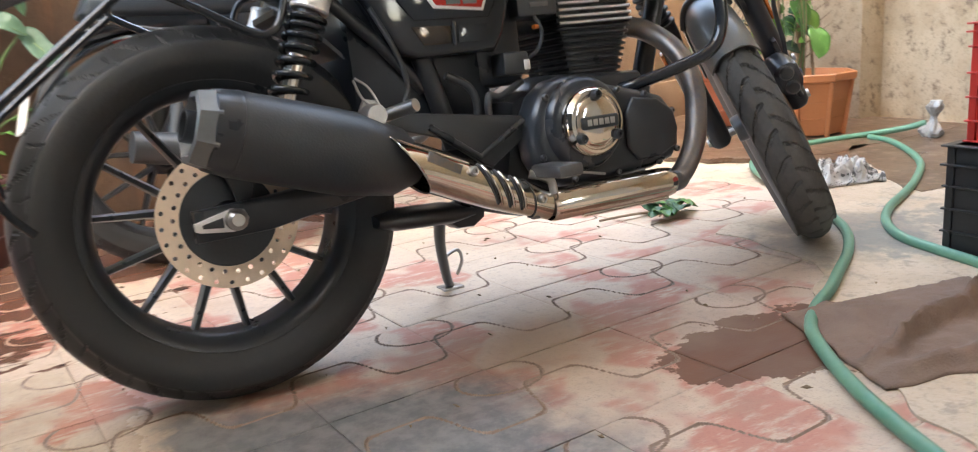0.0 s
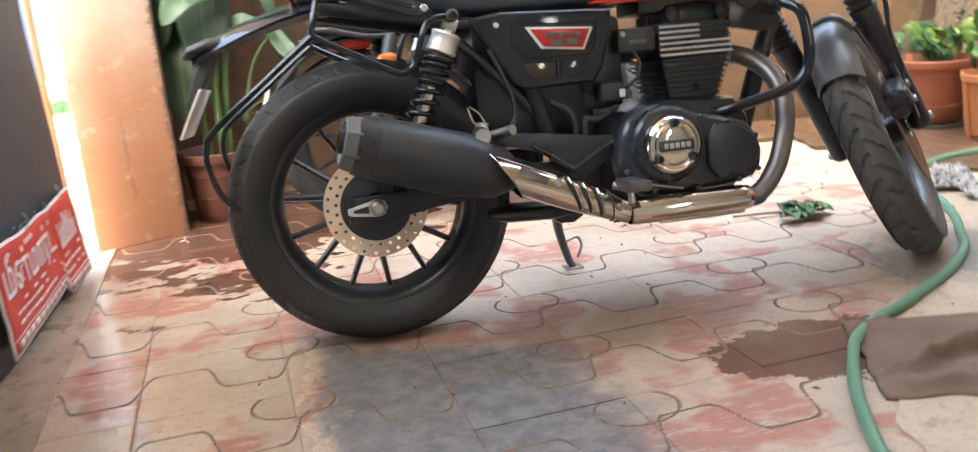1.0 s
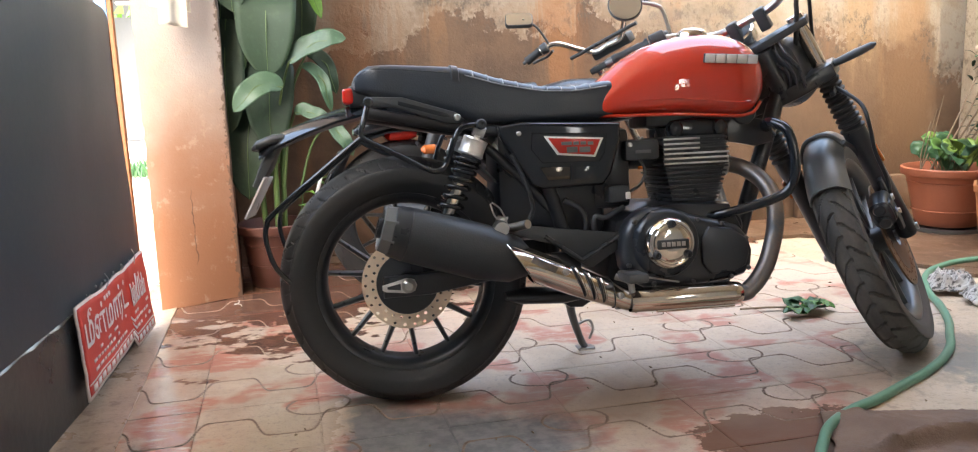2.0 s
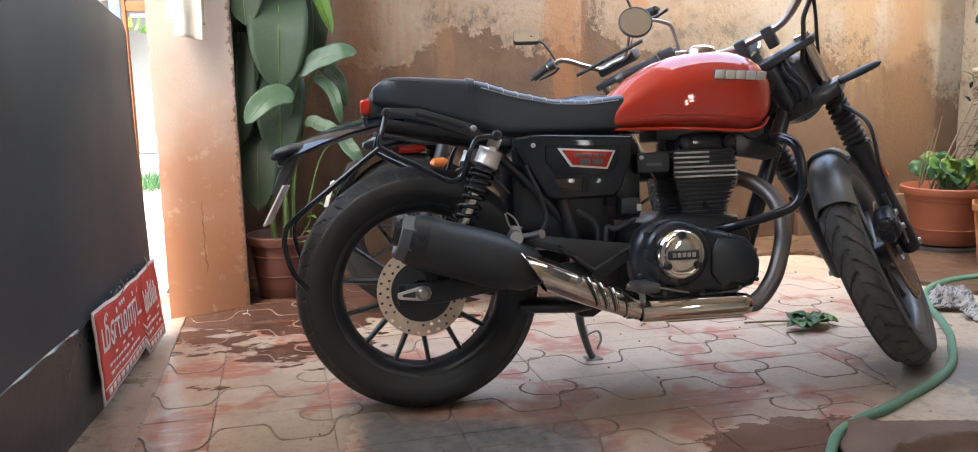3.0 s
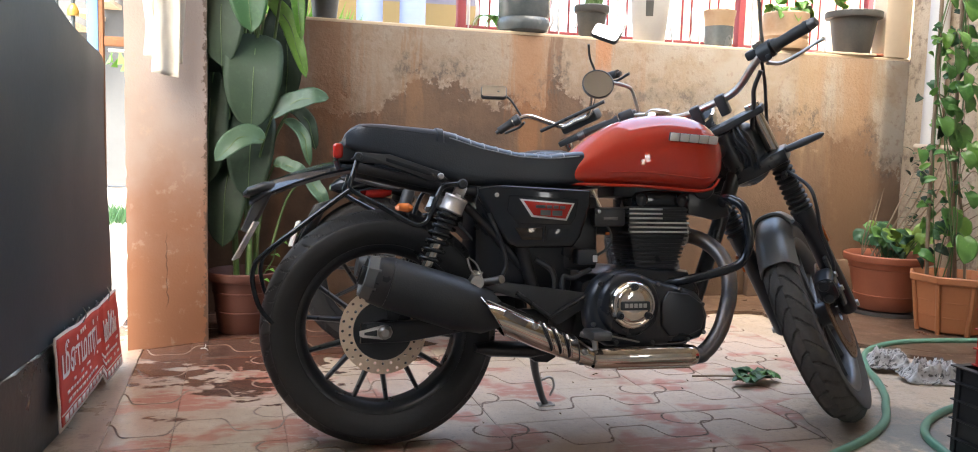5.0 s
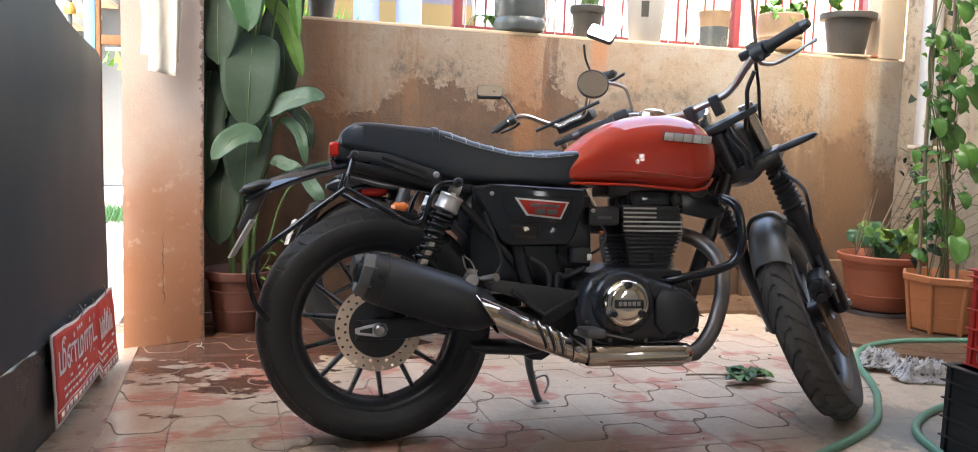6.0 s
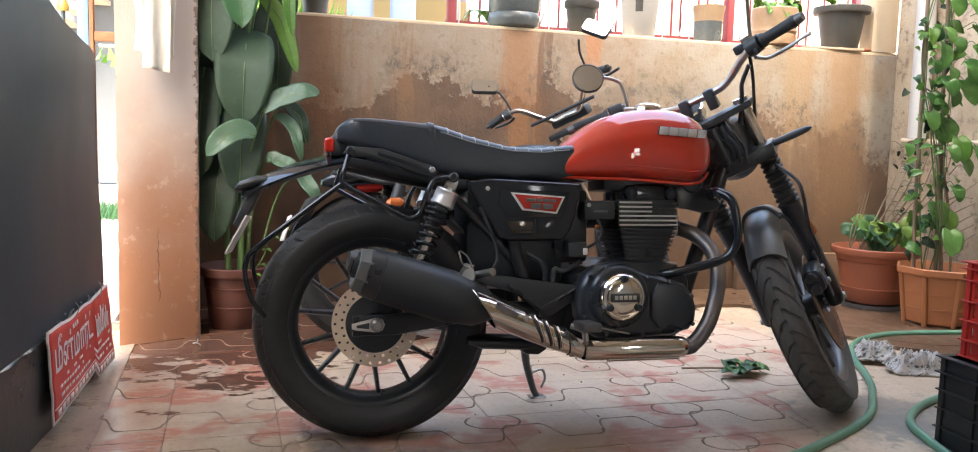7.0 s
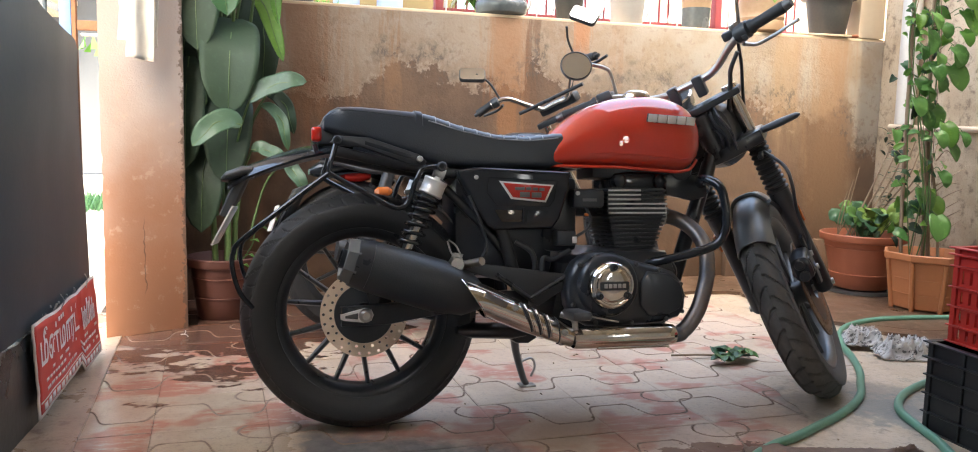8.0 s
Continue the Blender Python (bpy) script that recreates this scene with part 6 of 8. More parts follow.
towel = thing("towel", "off-white cotton cloth hanging from a nail on the pillar", "cloth", place=pose(-0.690, 1.045, 1.45, 0, 0, 30))
put("front_fold", hanging_cloth(0.085, 0.425, 2.2, 0.010, 1.0), CLOTH_WHITE, towel, "", pose(-0.012, -0.018, 0))
put("back_fold", hanging_cloth(0.120, 0.370, 2.6, 0.010, 2.6), CLOTH_WHITE, towel, "", pose(0.020, 0.006, 0, 0, 3, 0))
put("side_fold", hanging_cloth(0.055, 0.355, 1.3, 0.008, 4.0), CLOTH_WHITE, towel, "", pose(-0.058, 0.004, 0, 0, -6, 0))
put("nail", rod((0, -0.03, 0.0), (0, 0.06, 0.0), 0.004, 8), STEEL, towel)

# ---- the second motorcycle, half hidden behind the first ----
moto = thing("commuter_motorcycle", "small black commuter motorcycle leaning on its stand by the yard wall", "motorcycle", place=pose(0.0, 1.02, 0, -7.5, 0, 5))
M_RAKE, M_STEER = 27.0, 42.0


def second_bike():
    w = wheel(moto, "rear_wheel", pose(0.08, 0, 0.295), 0.215, 0.045, 0.297, road_groove, RUBBER, 10, BLACK, "rear wheel with a narrow tyre")
    put("rear_fender", loft([[((0.325) * math.cos(q) + 0.08, y, 0.30 + 0.325 * math.sin(q) + 0.012 * (1 - (y / 0.065) ** 2)) for y in np.linspace(-0.065, 0.065, 9)] +
                              [((0.318) * math.cos(q) + 0.08, y, 0.30 + 0.318 * math.sin(q) + 0.012 * (1 - (y / 0.065) ** 2)) for y in np.linspace(0.065, -0.065, 9)] for q in np.linspace(radians(60), radians(165), 18)]), GLOSS, moto, "glossy black rear fender")
    tail = put("tail_cowl", loft([soft_ring(x, 0, z, hw, hh) for x, z, hw, hh in ((-0.10, 0.628, 0.03, 0.012), (-0.07, 0.635, 0.055, 0.03), (0.05, 0.665, 0.075, 0.045), (0.25, 0.67, 0.09, 0.05))]), GLOSS, moto)
    put("tail_lamp", loft([soft_ring(x, 0, z, hw, hh) for x, z, hw, hh in ((0.015, 0.61, 0.03, 0.012), (0.03, 0.612, 0.055, 0.026), (0.10, 0.615, 0.06, 0.030), (0.13, 0.615, 0.05, 0.02))]), LAMP_RED, moto, "red tail lamp")
    for y in (-0.115, 0.115):
        put("turn_signal", loft([soft_ring(x, 0, 0, h, h * 0.8, 2.4, 16) for x, h in ((-0.035, 0.006), (-0.022, 0.021), (0.014, 0.025), (0.032, 0.012))]), AMBER, moto, "amber turn signal", pose(0.165, y, 0.545))
        put("signal_stalk", rod((0.13, y * 0.4, 0.575), (0.13, y * 0.85, 0.562), 0.007), MATT, moto)
        put("grab_bar", tube(curve_points([(-0.06, y * 0.5, 0.66), (-0.02, y * 0.85, 0.655), (0.10, y * 0.9, 0.625), (0.20, y * 0.9, 0.62)], 5), 0.009), BLACK, moto, "black grab bar")
        put("rear_shock", rod((0.10, y * 0.9, 0.33), (0.19, y * 0.9, 0.62), 0.024), MATT, moto)
    put("number_plate", box(-0.003, 0.003, -0.09, 0.09, -0.05, 0.05, 0.001), WHITE_TRIM, moto, "", pose(-0.235, 0, 0.45, 0, 18, 0))
    put("plate_bracket", prism([(-0.16, 0.56), (-0.10, 0.58), (-0.19, 0.40), (-0.24, 0.40)], -0.03, 0.03, 0.004), MATT, moto)
    rings = []
    for x, a, b, h in ((-0.06, 0.685, 0.70, 0.05), (-0.04, 0.672, 0.735, 0.085), (0.10, 0.660, 0.760, 0.11), (0.28, 0.650, 0.765, 0.115), (0.42, 0.645, 0.765, 0.11), (0.52, 0.650, 0.780, 0.10), (0.60, 0.66, 0.785, 0.085), (0.62, 0.68, 0.76, 0.06)):
        rings.append(soft_ring(x, 0, (a + b) / 2, h, (b - a) / 2, 3.2))
    put("seat", loft(rings), LEATHER, moto, "black vinyl seat")
    put("fuel_tank", loft([soft_ring(x, 0, z, hw, hh, 2.5) for x, z, hw, hh in ((0.56, 0.68, 0.05, 0.05), (0.60, 0.69, 0.09, 0.070), (0.72, 0.705, 0.125, 0.085), (0.84, 0.71, 0.125, 0.082), (0.92, 0.71, 0.09, 0.065), (0.95, 0.71, 0.04, 0.03))]), SATIN, moto, "glossy dark fuel tank")
    put("side_cover", prism([(0.25, 0.66), (0.55, 0.66), (0.52, 0.48), (0.34, 0.45)], -0.12, 0.12, 0.02), GLOSS, moto)
    put("engine", prism([(0.45, 0.26), (0.45, 0.42), (0.60, 0.46), (0.84, 0.44), (0.88, 0.34), (0.82, 0.22), (0.52, 0.21)], -0.12, 0.12, 0.02), DULL_METAL, moto, "grey alloy engine")
    put("cylinder", loft([soft_ring(x, 0, z, 0.07, 0.075, 4) for x, z in ((0.70, 0.44), (0.84, 0.52), (0.88, 0.54))]), BLACK, moto)
    put("frame_tube", tube(curve_points([(1.0, 0, 0.80), (0.93, 0, 0.62), (0.88, 0, 0.42), (0.80, 0, 0.24)], 5), 0.018), BLACK, moto)
    put("swing_arm", prism([(0.05, 0.28), (0.50, 0.32), (0.50, 0.36), (0.05, 0.32)], -0.085, -0.06, 0.005), MATT, moto)
    ex = put("exhaust", tube(curve_points([(0.86, -0.05, 0.50), (0.92, -0.09, 0.42), (0.86, -0.12, 0.25), (0.60, -0.13, 0.22), (0.3, -0.14, 0.27), (-0.02, -0.145, 0.33)], 6), [0.018, 0.018, 0.018, 0.02, 0.04, 0.045, 0.042], 16), MATT, moto, "black exhaust")
    st = pose(1.37, 0, 0, 0, -M_RAKE, 0) @ pose(0, 0, 0, 0, 0, M_STEER)
    hubp = st @ pose(0.06, 0, 0.325)
    wheel(moto, "front_wheel", hubp, 0.225, 0.040, 0.298, block_groove, RUBBER, 10, BLACK, "front wheel turned aside")

    def f(name, me, metal, label="", parent=moto):
        return put(name, me, metal, parent, label, st)

    for y in (-0.085, 0.085):
        leg = f("fork_leg", rod((0.06, y, 0.31), (0.06, y, 0.62), 0.024), MATT, "fork leg")
        put("stanchion", rod((0.06, y, 0.6), (0.06, y, 0.96), 0.016), CHROME, leg)
        yb = y * 0.82
        f("handlebar", tube(curve_points([(0.05, 0, 1.020), (0.05, yb * 0.9, 1.020), (0.03, yb * 1.6, 1.065), (0.0, yb * 2.4, 1.125), (-0.03, yb * 3.2, 1.135), (-0.06, yb * 4.2, 1.125)], 6), 0.011, 12), CHROME, "chrome handlebar")
        s = math.copysign(1, y)
        f("grip", tube([(-0.036, yb * 3.3, 1.134), (-0.040, yb * 3.5, 1.133), (-0.062, yb * 4.25, 1.125)], [0.020, 0.016, 0.017], 14), RUBBER, "black grip")
        f("bar_end", tube([(-0.062, yb * 4.25, 1.125), (-0.068, yb * 4.45, 1.123)], 0.008, 10), MATT)
        f("lever", tube(curve_points([(0.02, yb * 3.0, 1.110), (0.03, yb * 3.6, 1.100), (0.01, yb * 4.5, 1.105)], 4), 0.006, 8), MATT)
        f("switchgear", tube([(-0.022, yb * 2.85, 1.135), (-0.024, yb * 2.9, 1.135), (-0.033, yb * 3.25, 1.134)], [0.018, 0.024, 0.022], 12), MATT)
        stem = f("mirror_stem", tube(curve_points([(-0.01, yb * 2.8, 1.145), (-0.02, yb * 2.9, 1.225), (-0.04, yb * 3.3, 1.280)], 4), 0.005, 8), MATT, "black mirror stem")
        hd = f("mirror", prism(rounded(0.056, 0.034, 0.016), -0.010, 0.008, 0.003, 2, "x"), MATT, "rectangular mirror")
        # both placed and turned so their glass looks right from the camera
        hd.matrix_basis = st @ (pose(-0.041, 0.248, 1.282, 35.2, 35.6, 52.6) if s > 0 else pose(-0.016, -0.305, 1.285, 58.1, 34.0, 44.3))
        put("glass", prism(rounded(0.0525, 0.0305, 0.013), -0.0115, -0.0102, 0.0003, 1, "x"), MIRROR, hd)
    f("cross_brace", rod((0.03, -0.16, 1.045), (0.03, 0.16, 1.045), 0.008), BLACK, "black bar brace")
    f("top_clamp", box(0.02, 0.09, -0.11, 0.11, 0.945, 0.97, 0.006), MATT)
    f("lower_clamp", box(0.02, 0.09, -0.11, 0.11, 0.79, 0.815, 0.006), MATT)
    f("instrument", box(0.06, 0.13, -0.09, 0.09, 0.985, 1.03, 0.012), MATT, "black instrument pod")
    lamp = f("headlamp", lathe([(0.0, 0.0), (0.05, 0.01), (0.08, 0.06), (0.085, 0.09), (0.0, 0.10)], 28, "x"), GLOSS, "headlamp")
    lamp.matrix_basis = st @ pose(0.08, 0, 0.89, 0, 27, 0)
    put("side_stand", tube([(0.5, 0.08, 0.24), (0.52, 0.20, 0.05)], 0.012), MATT, moto)


second_bike()

# ---- pots and plants ----
TERRA = shade("terracotta_plastic", (0.38, 0.118, 0.058), 0.55, alt=(0.29, 0.09, 0.045), scale=6, fine=90, bump=0.12, mix=0.6)
ORANGE_POT = shade("orange_plastic", (0.47, 0.175, 0.068), 0.5, alt=(0.37, 0.135, 0.056), scale=6, fine=90, bump=0.1, mix=0.6)
SOIL = shade("potting_soil", (0.06, 0.04, 0.028), 0.95, alt=(0.11, 0.075, 0.05), scale=40, fine=160, bump=0.8, mix=1)
POT_BLACK = shade("black_plastic_pot", (0.060, 0.061, 0.058), 0.5, alt=(0.12, 0.105, 0.09), scale=7, fine=90, bump=0.1, mix=0.7)
POT_WHITE = shade("white_plastic_bucket", (0.52, 0.50, 0.47), 0.45, alt=(0.44, 0.41, 0.37), scale=6, fine=100, mix=0.6)
CAN_TAN = shade("stained_plastic_can", (0.40, 0.28, 0.175), 0.5, alt=(0.29, 0.17, 0.09), scale=8, fine=60, mix=0.9)
CAN_DARK = shade("cloudy_water_can", (0.085, 0.10, 0.105), 0.25, alt=(0.16, 0.17, 0.17), scale=8, fine=60, mix=0.8)
TWIG = shade("dry_stake", (0.20, 0.135, 0.085), 0.85, alt=(0.32, 0.24, 0.16), scale=30, fine=140, bump=0.4)


def leaf_paint(name, a, b, gloss=0.42, through_blade=0.28):
    """Leaf green that changes from leaf to leaf, with light through the blade."""
    m = bpy.data.materials.new(name)
    m.use_nodes = True
    t = m.node_tree
    p = t.nodes["Principled BSDF"]
    rnd = t.nodes.new("ShaderNodeObjectInfo").outputs["Random"]
    g = t.nodes.new("ShaderNodeNewGeometry")
    col = blend(t, rnd, a, b)
    col = blend(t, calc(t, "MULTIPLY", g.outputs["Random Per Island"], 0.5), col, tuple(v * 0.6 for v in a))
    col = blend(t, calc(t, "MULTIPLY", step_at(t, noise_at(t, g.outputs["Position"], 40, 5), 0.5, 0.75), 0.35), col, tuple(v * 1.5 for v in b))
    t.links.new(col, p.inputs["Base Color"])
    p.inputs["Roughness"].default_value = gloss
    tr = t.nodes.new("ShaderNodeBsdfTranslucent")
    t.links.new(col, tr.inputs["Color"])
    mx = t.nodes.new("ShaderNodeMixShader")
    mx.inputs[0].default_value = through_blade
    t.links.new(p.outputs[0], mx.inputs[1])
    t.links.new(tr.outputs[0], mx.inputs[2])
    t.links.new(mx.outputs[0], t.nodes["Material Output"].inputs["Surface"])
    bump_from(t, p, noise_at(t, g.outputs["Position"], 60, 4), 0.25, 0.003)
    return m


# dark green, lowered further so the dim corner's shade sits in the colour
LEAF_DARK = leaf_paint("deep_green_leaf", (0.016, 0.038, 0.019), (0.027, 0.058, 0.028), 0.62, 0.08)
LEAF_PALE = leaf_paint("grey_green_leaf", (0.075, 0.145, 0.085), (0.10, 0.185, 0.11), 0.40)
LEAF_MID = leaf_paint("broad_green_leaf", (0.04, 0.12, 0.048), (0.07, 0.165, 0.07), 0.35)
LEAF_LIGHT = leaf_paint("fresh_green_leaf", (0.10, 0.26, 0.04), (0.19, 0.36, 0.06), 0.35)
PALE_LEAF = leaf_paint("yellow_green_leaf", (0.20, 0.36, 0.06), (0.36, 0.48, 0.12), 0.35)
VINE_LEAF = leaf_paint("betel_leaf", (0.075, 0.21, 0.05), (0.17, 0.35, 0.085), 0.3)
STEM_GREEN = shade("green_stem", (0.07, 0.14, 0.04), 0.5, alt=(0.12, 0.15, 0.06), scale=20, fine=120)


def leaf_blade(path, width, shape="long", cup=0.18, wave=0.0, n=14, m=8, seed=0.0, face=None):
    """A leaf along a bent path: a thin solid blade folded along its midrib."""
    path = curve_points(path, max(2, n // (len(path) - 1)))
    k = len(path)
    top, low, faces = [], [], []
    side = None
    for i, p in enumerate(path):
        s = i / (k - 1)
        d = (path[min(i + 1, k - 1)] - path[max(i - 1, 0)]).normalized()
        ref = Vector(face) if face else (Vector((0, 0, 1)) if abs(d.z) < 0.9 else Vector((0, -1, 0.2)))
        sd = d.cross(ref).normalized()
        side = sd if side is None or sd.dot(side) > 0 else -sd
        nr = side.cross(d).normalized()
        if shape == "heart":
            w = width * (math.sin(math.pi * min(1, s * 0.80 + 0.20)) ** 0.75) * (1.0 if s > 0.04 else 0.75)
        else:
            w = width * (max(0.0, 1 - abs(2 * min(1, s * 0.97 + 0.03) - 1) ** 2.6) ** 0.62 if shape == "broad" else math.sin(math.pi * min(1, (s ** 0.85) * 0.95 + 0.05)) ** 0.8)
        for j in range(m + 1):
            v = -1 + 2 * j / m
            back = -0.22 * width * abs(v) * (1 - s) if shape == "heart" else 0
            lift = cup * w * abs(v) ** 1.3 + wave * w * math.sin(s * 16 + v * 2 + seed)
            q = p + side * (w * v) + nr * lift + d * back
            top.append(q)
            low.append(q - nr * 0.0012)
    base = len(top)
    for i in range(k - 1):
        for j in range(m):
            a = i * (m + 1) + j
            faces += [(a, a + 1, a + m + 2, a + m + 1), (base + a, base + a + m + 1, base + a + m + 2, base + a + 1)]
        a, b = i * (m + 1), i * (m + 1) + m
        faces += [(a, a + m + 1, base + a + m + 1, base + a), (b, base + b, base + b + m + 1, b + m + 1)]
    return mesh_of("leaf", top + low, faces)


def round_pot(name, label, place, r_low, r_top, h, metal, rim=0.012, ribs=(), saucer=False, group="", wall=0.006, fill=0.85):
    pot = thing(name, label, "plant pot", group, place)
    prof = [(0.0, 0.0), (r_low - 0.006, 0.0), (r_low, 0.006)]
    for z in ribs:
        r = r_low + (r_top - r_low) * z / h
        prof += [(r, z - 0.004), (r + 0.004, z - 0.002), (r + 0.004, z + 0.002), (r, z + 0.004)]
    rr = r_top
    prof += [(rr - 0.004, h - 0.040), (rr + rim, h - 0.036), (rr + rim + 0.003, h - 0.030), (rr + rim + 0.004, h - 0.004), (rr + rim, h), (rr + rim - wall, h), (rr - wall, h - 0.03), (r_low - wall, 0.02), (0.0, 0.02)]
    put("pot_body", lathe(prof, 48, "z"), metal, pot)
    rs_ = r_low + (r_top - r_low) * fill - wall + 0.002
    soil = lathe([(0.0, h * fill + 0.008), (rs_ * 0.6, h * fill + 0.004), (rs_, h * fill - 0.004), (0.0, h * fill - 0.02)], 32, "z", lambda q, i: 0.004 * math.sin(q * 7))
    put("soil", soil, SOIL, pot)
    if saucer:
        put("saucer", lathe([(0.0, -0.026), (r_low + 0.03, -0.026), (r_low + 0.042, -0.020), (r_low + 0.044, -0.002), (r_low + 0.034, -0.002), (r_low + 0.03, -0.012), (0.0, -0.012)], 48, "z"), POT_BLACK, pot, "grey dusty saucer")
    return pot


# terracotta with the shade behind the pillar put into its base colour
SHADED_TERRA = shade("shaded_terracotta", (0.105, 0.034, 0.022), 0.65, alt=(0.07, 0.025, 0.017), scale=8, fine=90, bump=0.2)
# the big-leaved plant in the corner behind the pillar
corner_pot = round_pot("flower_pot", "terracotta plastic pot in the shade behind the pillar", pose(-0.445, 1.40, 0.0), 0.105, 0.135, 0.255, SHADED_TERRA, ribs=(0.09, 0.17))
canna = thing("broad_leaf_plant", "tall dark green plant with broad leaves, growing in the corner pot", "plant", place=pose(-0.445, 1.40, 0.22))


def canna_plant():
    r = random.Random(7)
    for k in range(5):
        a = k * 1.3
        put("stalk", tube(curve_points([(0.04 * math.cos(a), 0.04 * math.sin(a), 0.0), (0.06 * math.cos(a), 0.05 * math.sin(a), 0.4), (0.10 * math.cos(a), 0.07 * math.sin(a), 0.85), (0.14 * math.cos(a), 0.09 * math.sin(a), 1.15)], 5), [0.012, 0.010, 0.008, 0.005], 8), STEM_GREEN, canna)
    # foot, bend, tip of each leaf; half width; material
    big = [
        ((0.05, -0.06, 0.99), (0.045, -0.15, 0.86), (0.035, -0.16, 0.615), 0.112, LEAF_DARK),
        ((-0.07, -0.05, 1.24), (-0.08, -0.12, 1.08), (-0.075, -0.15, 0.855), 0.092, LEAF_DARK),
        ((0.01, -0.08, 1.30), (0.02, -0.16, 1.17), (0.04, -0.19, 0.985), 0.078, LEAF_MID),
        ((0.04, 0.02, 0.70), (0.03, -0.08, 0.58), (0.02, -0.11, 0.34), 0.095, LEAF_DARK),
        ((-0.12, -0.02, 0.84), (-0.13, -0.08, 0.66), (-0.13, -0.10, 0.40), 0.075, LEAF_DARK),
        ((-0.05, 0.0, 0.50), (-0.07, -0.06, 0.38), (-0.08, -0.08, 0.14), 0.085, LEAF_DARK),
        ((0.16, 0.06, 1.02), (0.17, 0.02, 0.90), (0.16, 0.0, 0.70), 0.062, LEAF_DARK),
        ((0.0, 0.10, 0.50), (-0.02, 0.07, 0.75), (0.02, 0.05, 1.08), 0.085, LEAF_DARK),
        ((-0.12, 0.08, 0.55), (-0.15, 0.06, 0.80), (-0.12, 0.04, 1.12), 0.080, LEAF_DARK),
        ((0.08, 0.06, 1.16), (0.17, 0.02, 1.06), (0.245, -0.03, 0.83), 0.036, LEAF_LIGHT),
        ((0.14, 0.04, 1.30), (0.20, 0.0, 1.20), (0.225, -0.03, 0.98), 0.030, LEAF_LIGHT),
        ((0.06, 0.0, 1.12), (0.10, -0.03, 1.26), (0.16, -0.05, 1.40), 0.040, LEAF_LIGHT),
        # upper leaves, out of view, added to block sky light from those below
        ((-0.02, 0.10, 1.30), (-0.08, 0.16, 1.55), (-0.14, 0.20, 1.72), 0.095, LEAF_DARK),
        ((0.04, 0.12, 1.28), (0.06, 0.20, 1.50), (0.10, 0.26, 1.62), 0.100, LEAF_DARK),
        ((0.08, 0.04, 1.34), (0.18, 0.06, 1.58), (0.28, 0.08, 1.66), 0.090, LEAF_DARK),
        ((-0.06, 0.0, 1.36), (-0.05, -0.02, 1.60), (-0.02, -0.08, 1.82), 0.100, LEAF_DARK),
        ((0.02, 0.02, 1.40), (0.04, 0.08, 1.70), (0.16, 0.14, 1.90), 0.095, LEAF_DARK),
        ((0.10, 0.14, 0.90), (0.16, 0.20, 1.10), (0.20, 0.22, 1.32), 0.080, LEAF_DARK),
        ((0.115, -0.16, 0.668), (0.215, -0.17, 0.735), (0.335, -0.18, 0.748), 0.040, LEAF_PALE),
        ((0.085, -0.17, 0.575), (0.0, -0.19, 0.585), (-0.095, -0.21, 0.490), 0.046, LEAF_PALE),
        ((0.16, -0.10, 0.655), (0.235, -0.12, 0.60), (0.262, -0.13, 0.475), 0.024, LEAF_PALE),
        ((0.18, -0.06, 0.70), (0.25, -0.08, 0.66), (0.285, -0.09, 0.54), 0.030, LEAF_DARK),
        ((0.12, -0.10, 0.475), (0.18, -0.12, 0.475), (0.26, -0.14, 0.425), 0.028, LEAF_PALE),
        ((0.24, -0.10, 0.43), (0.285, -0.13, 0.39), (0.335, -0.15, 0.30), 0.030, LEAF_PALE),
    ]
    for i, (a, b, c, w, mt) in enumerate(big):
        a, b, c = Vector(a), Vector(b), Vector(c)
        lf = put("leaf", leaf_blade([a, (a + b) / 2 + Vector((0, 0, 0.015)), b, (b + c) / 2 + Vector((0, -0.012, 0.012)), c], w, "broad", 0.14, 0.03, 16, 10, i, (0, -1, 0.45)), mt, canna)
        mid = curve_points([a, b, (b + c) / 2 + Vector((0, -0.014, 0.0)), c], 4)
        put("midrib", tube([p + Vector((0, -0.0015, 0)) for p in mid], [0.0028, 0.0008], 5), STEM_GREEN, lf)
        put("petiole", tube(curve_points([a, (a.x * 0.7, a.y * 0.5, a.z - 0.10), (a.x * 0.45, a.y * 0.2, max(0.02, a.z - 0.30))], 4), [0.004, 0.006], 6), STEM_GREEN, canna)


canna_plant()

# a thin creeper in the same corner
creeper = thing("creeper", "thin trailing vine with small leaves in the corner pot", "plant", place=pose(-0.445, 1.40, 0.22))
put("vine", tube(curve_points([(0.06, -0.08, 0.0), (0.12, -0.16, 0.10), (0.14, -0.18, 0.18), (0.20, -0.20, 0.22), (0.26, -0.2, 0.24)], 6), 0.0025, 6), STEM_GREEN, creeper)
for k, (x, z) in enumerate(((0.10, 0.06), (0.12, 0.12), (0.15, 0.17), (0.19, 0.205), (0.23, 0.225), (0.08, 0.02), (0.13, 0.03))):
    put("leaf", leaf_blade([(x, -0.17, z), (x + 0.012, -0.185, z + 0.006), (x + 0.03, -0.20, z - 0.004)], 0.013, "heart", 0.2, 0, 6, 4), LEAF_LIGHT, creeper)

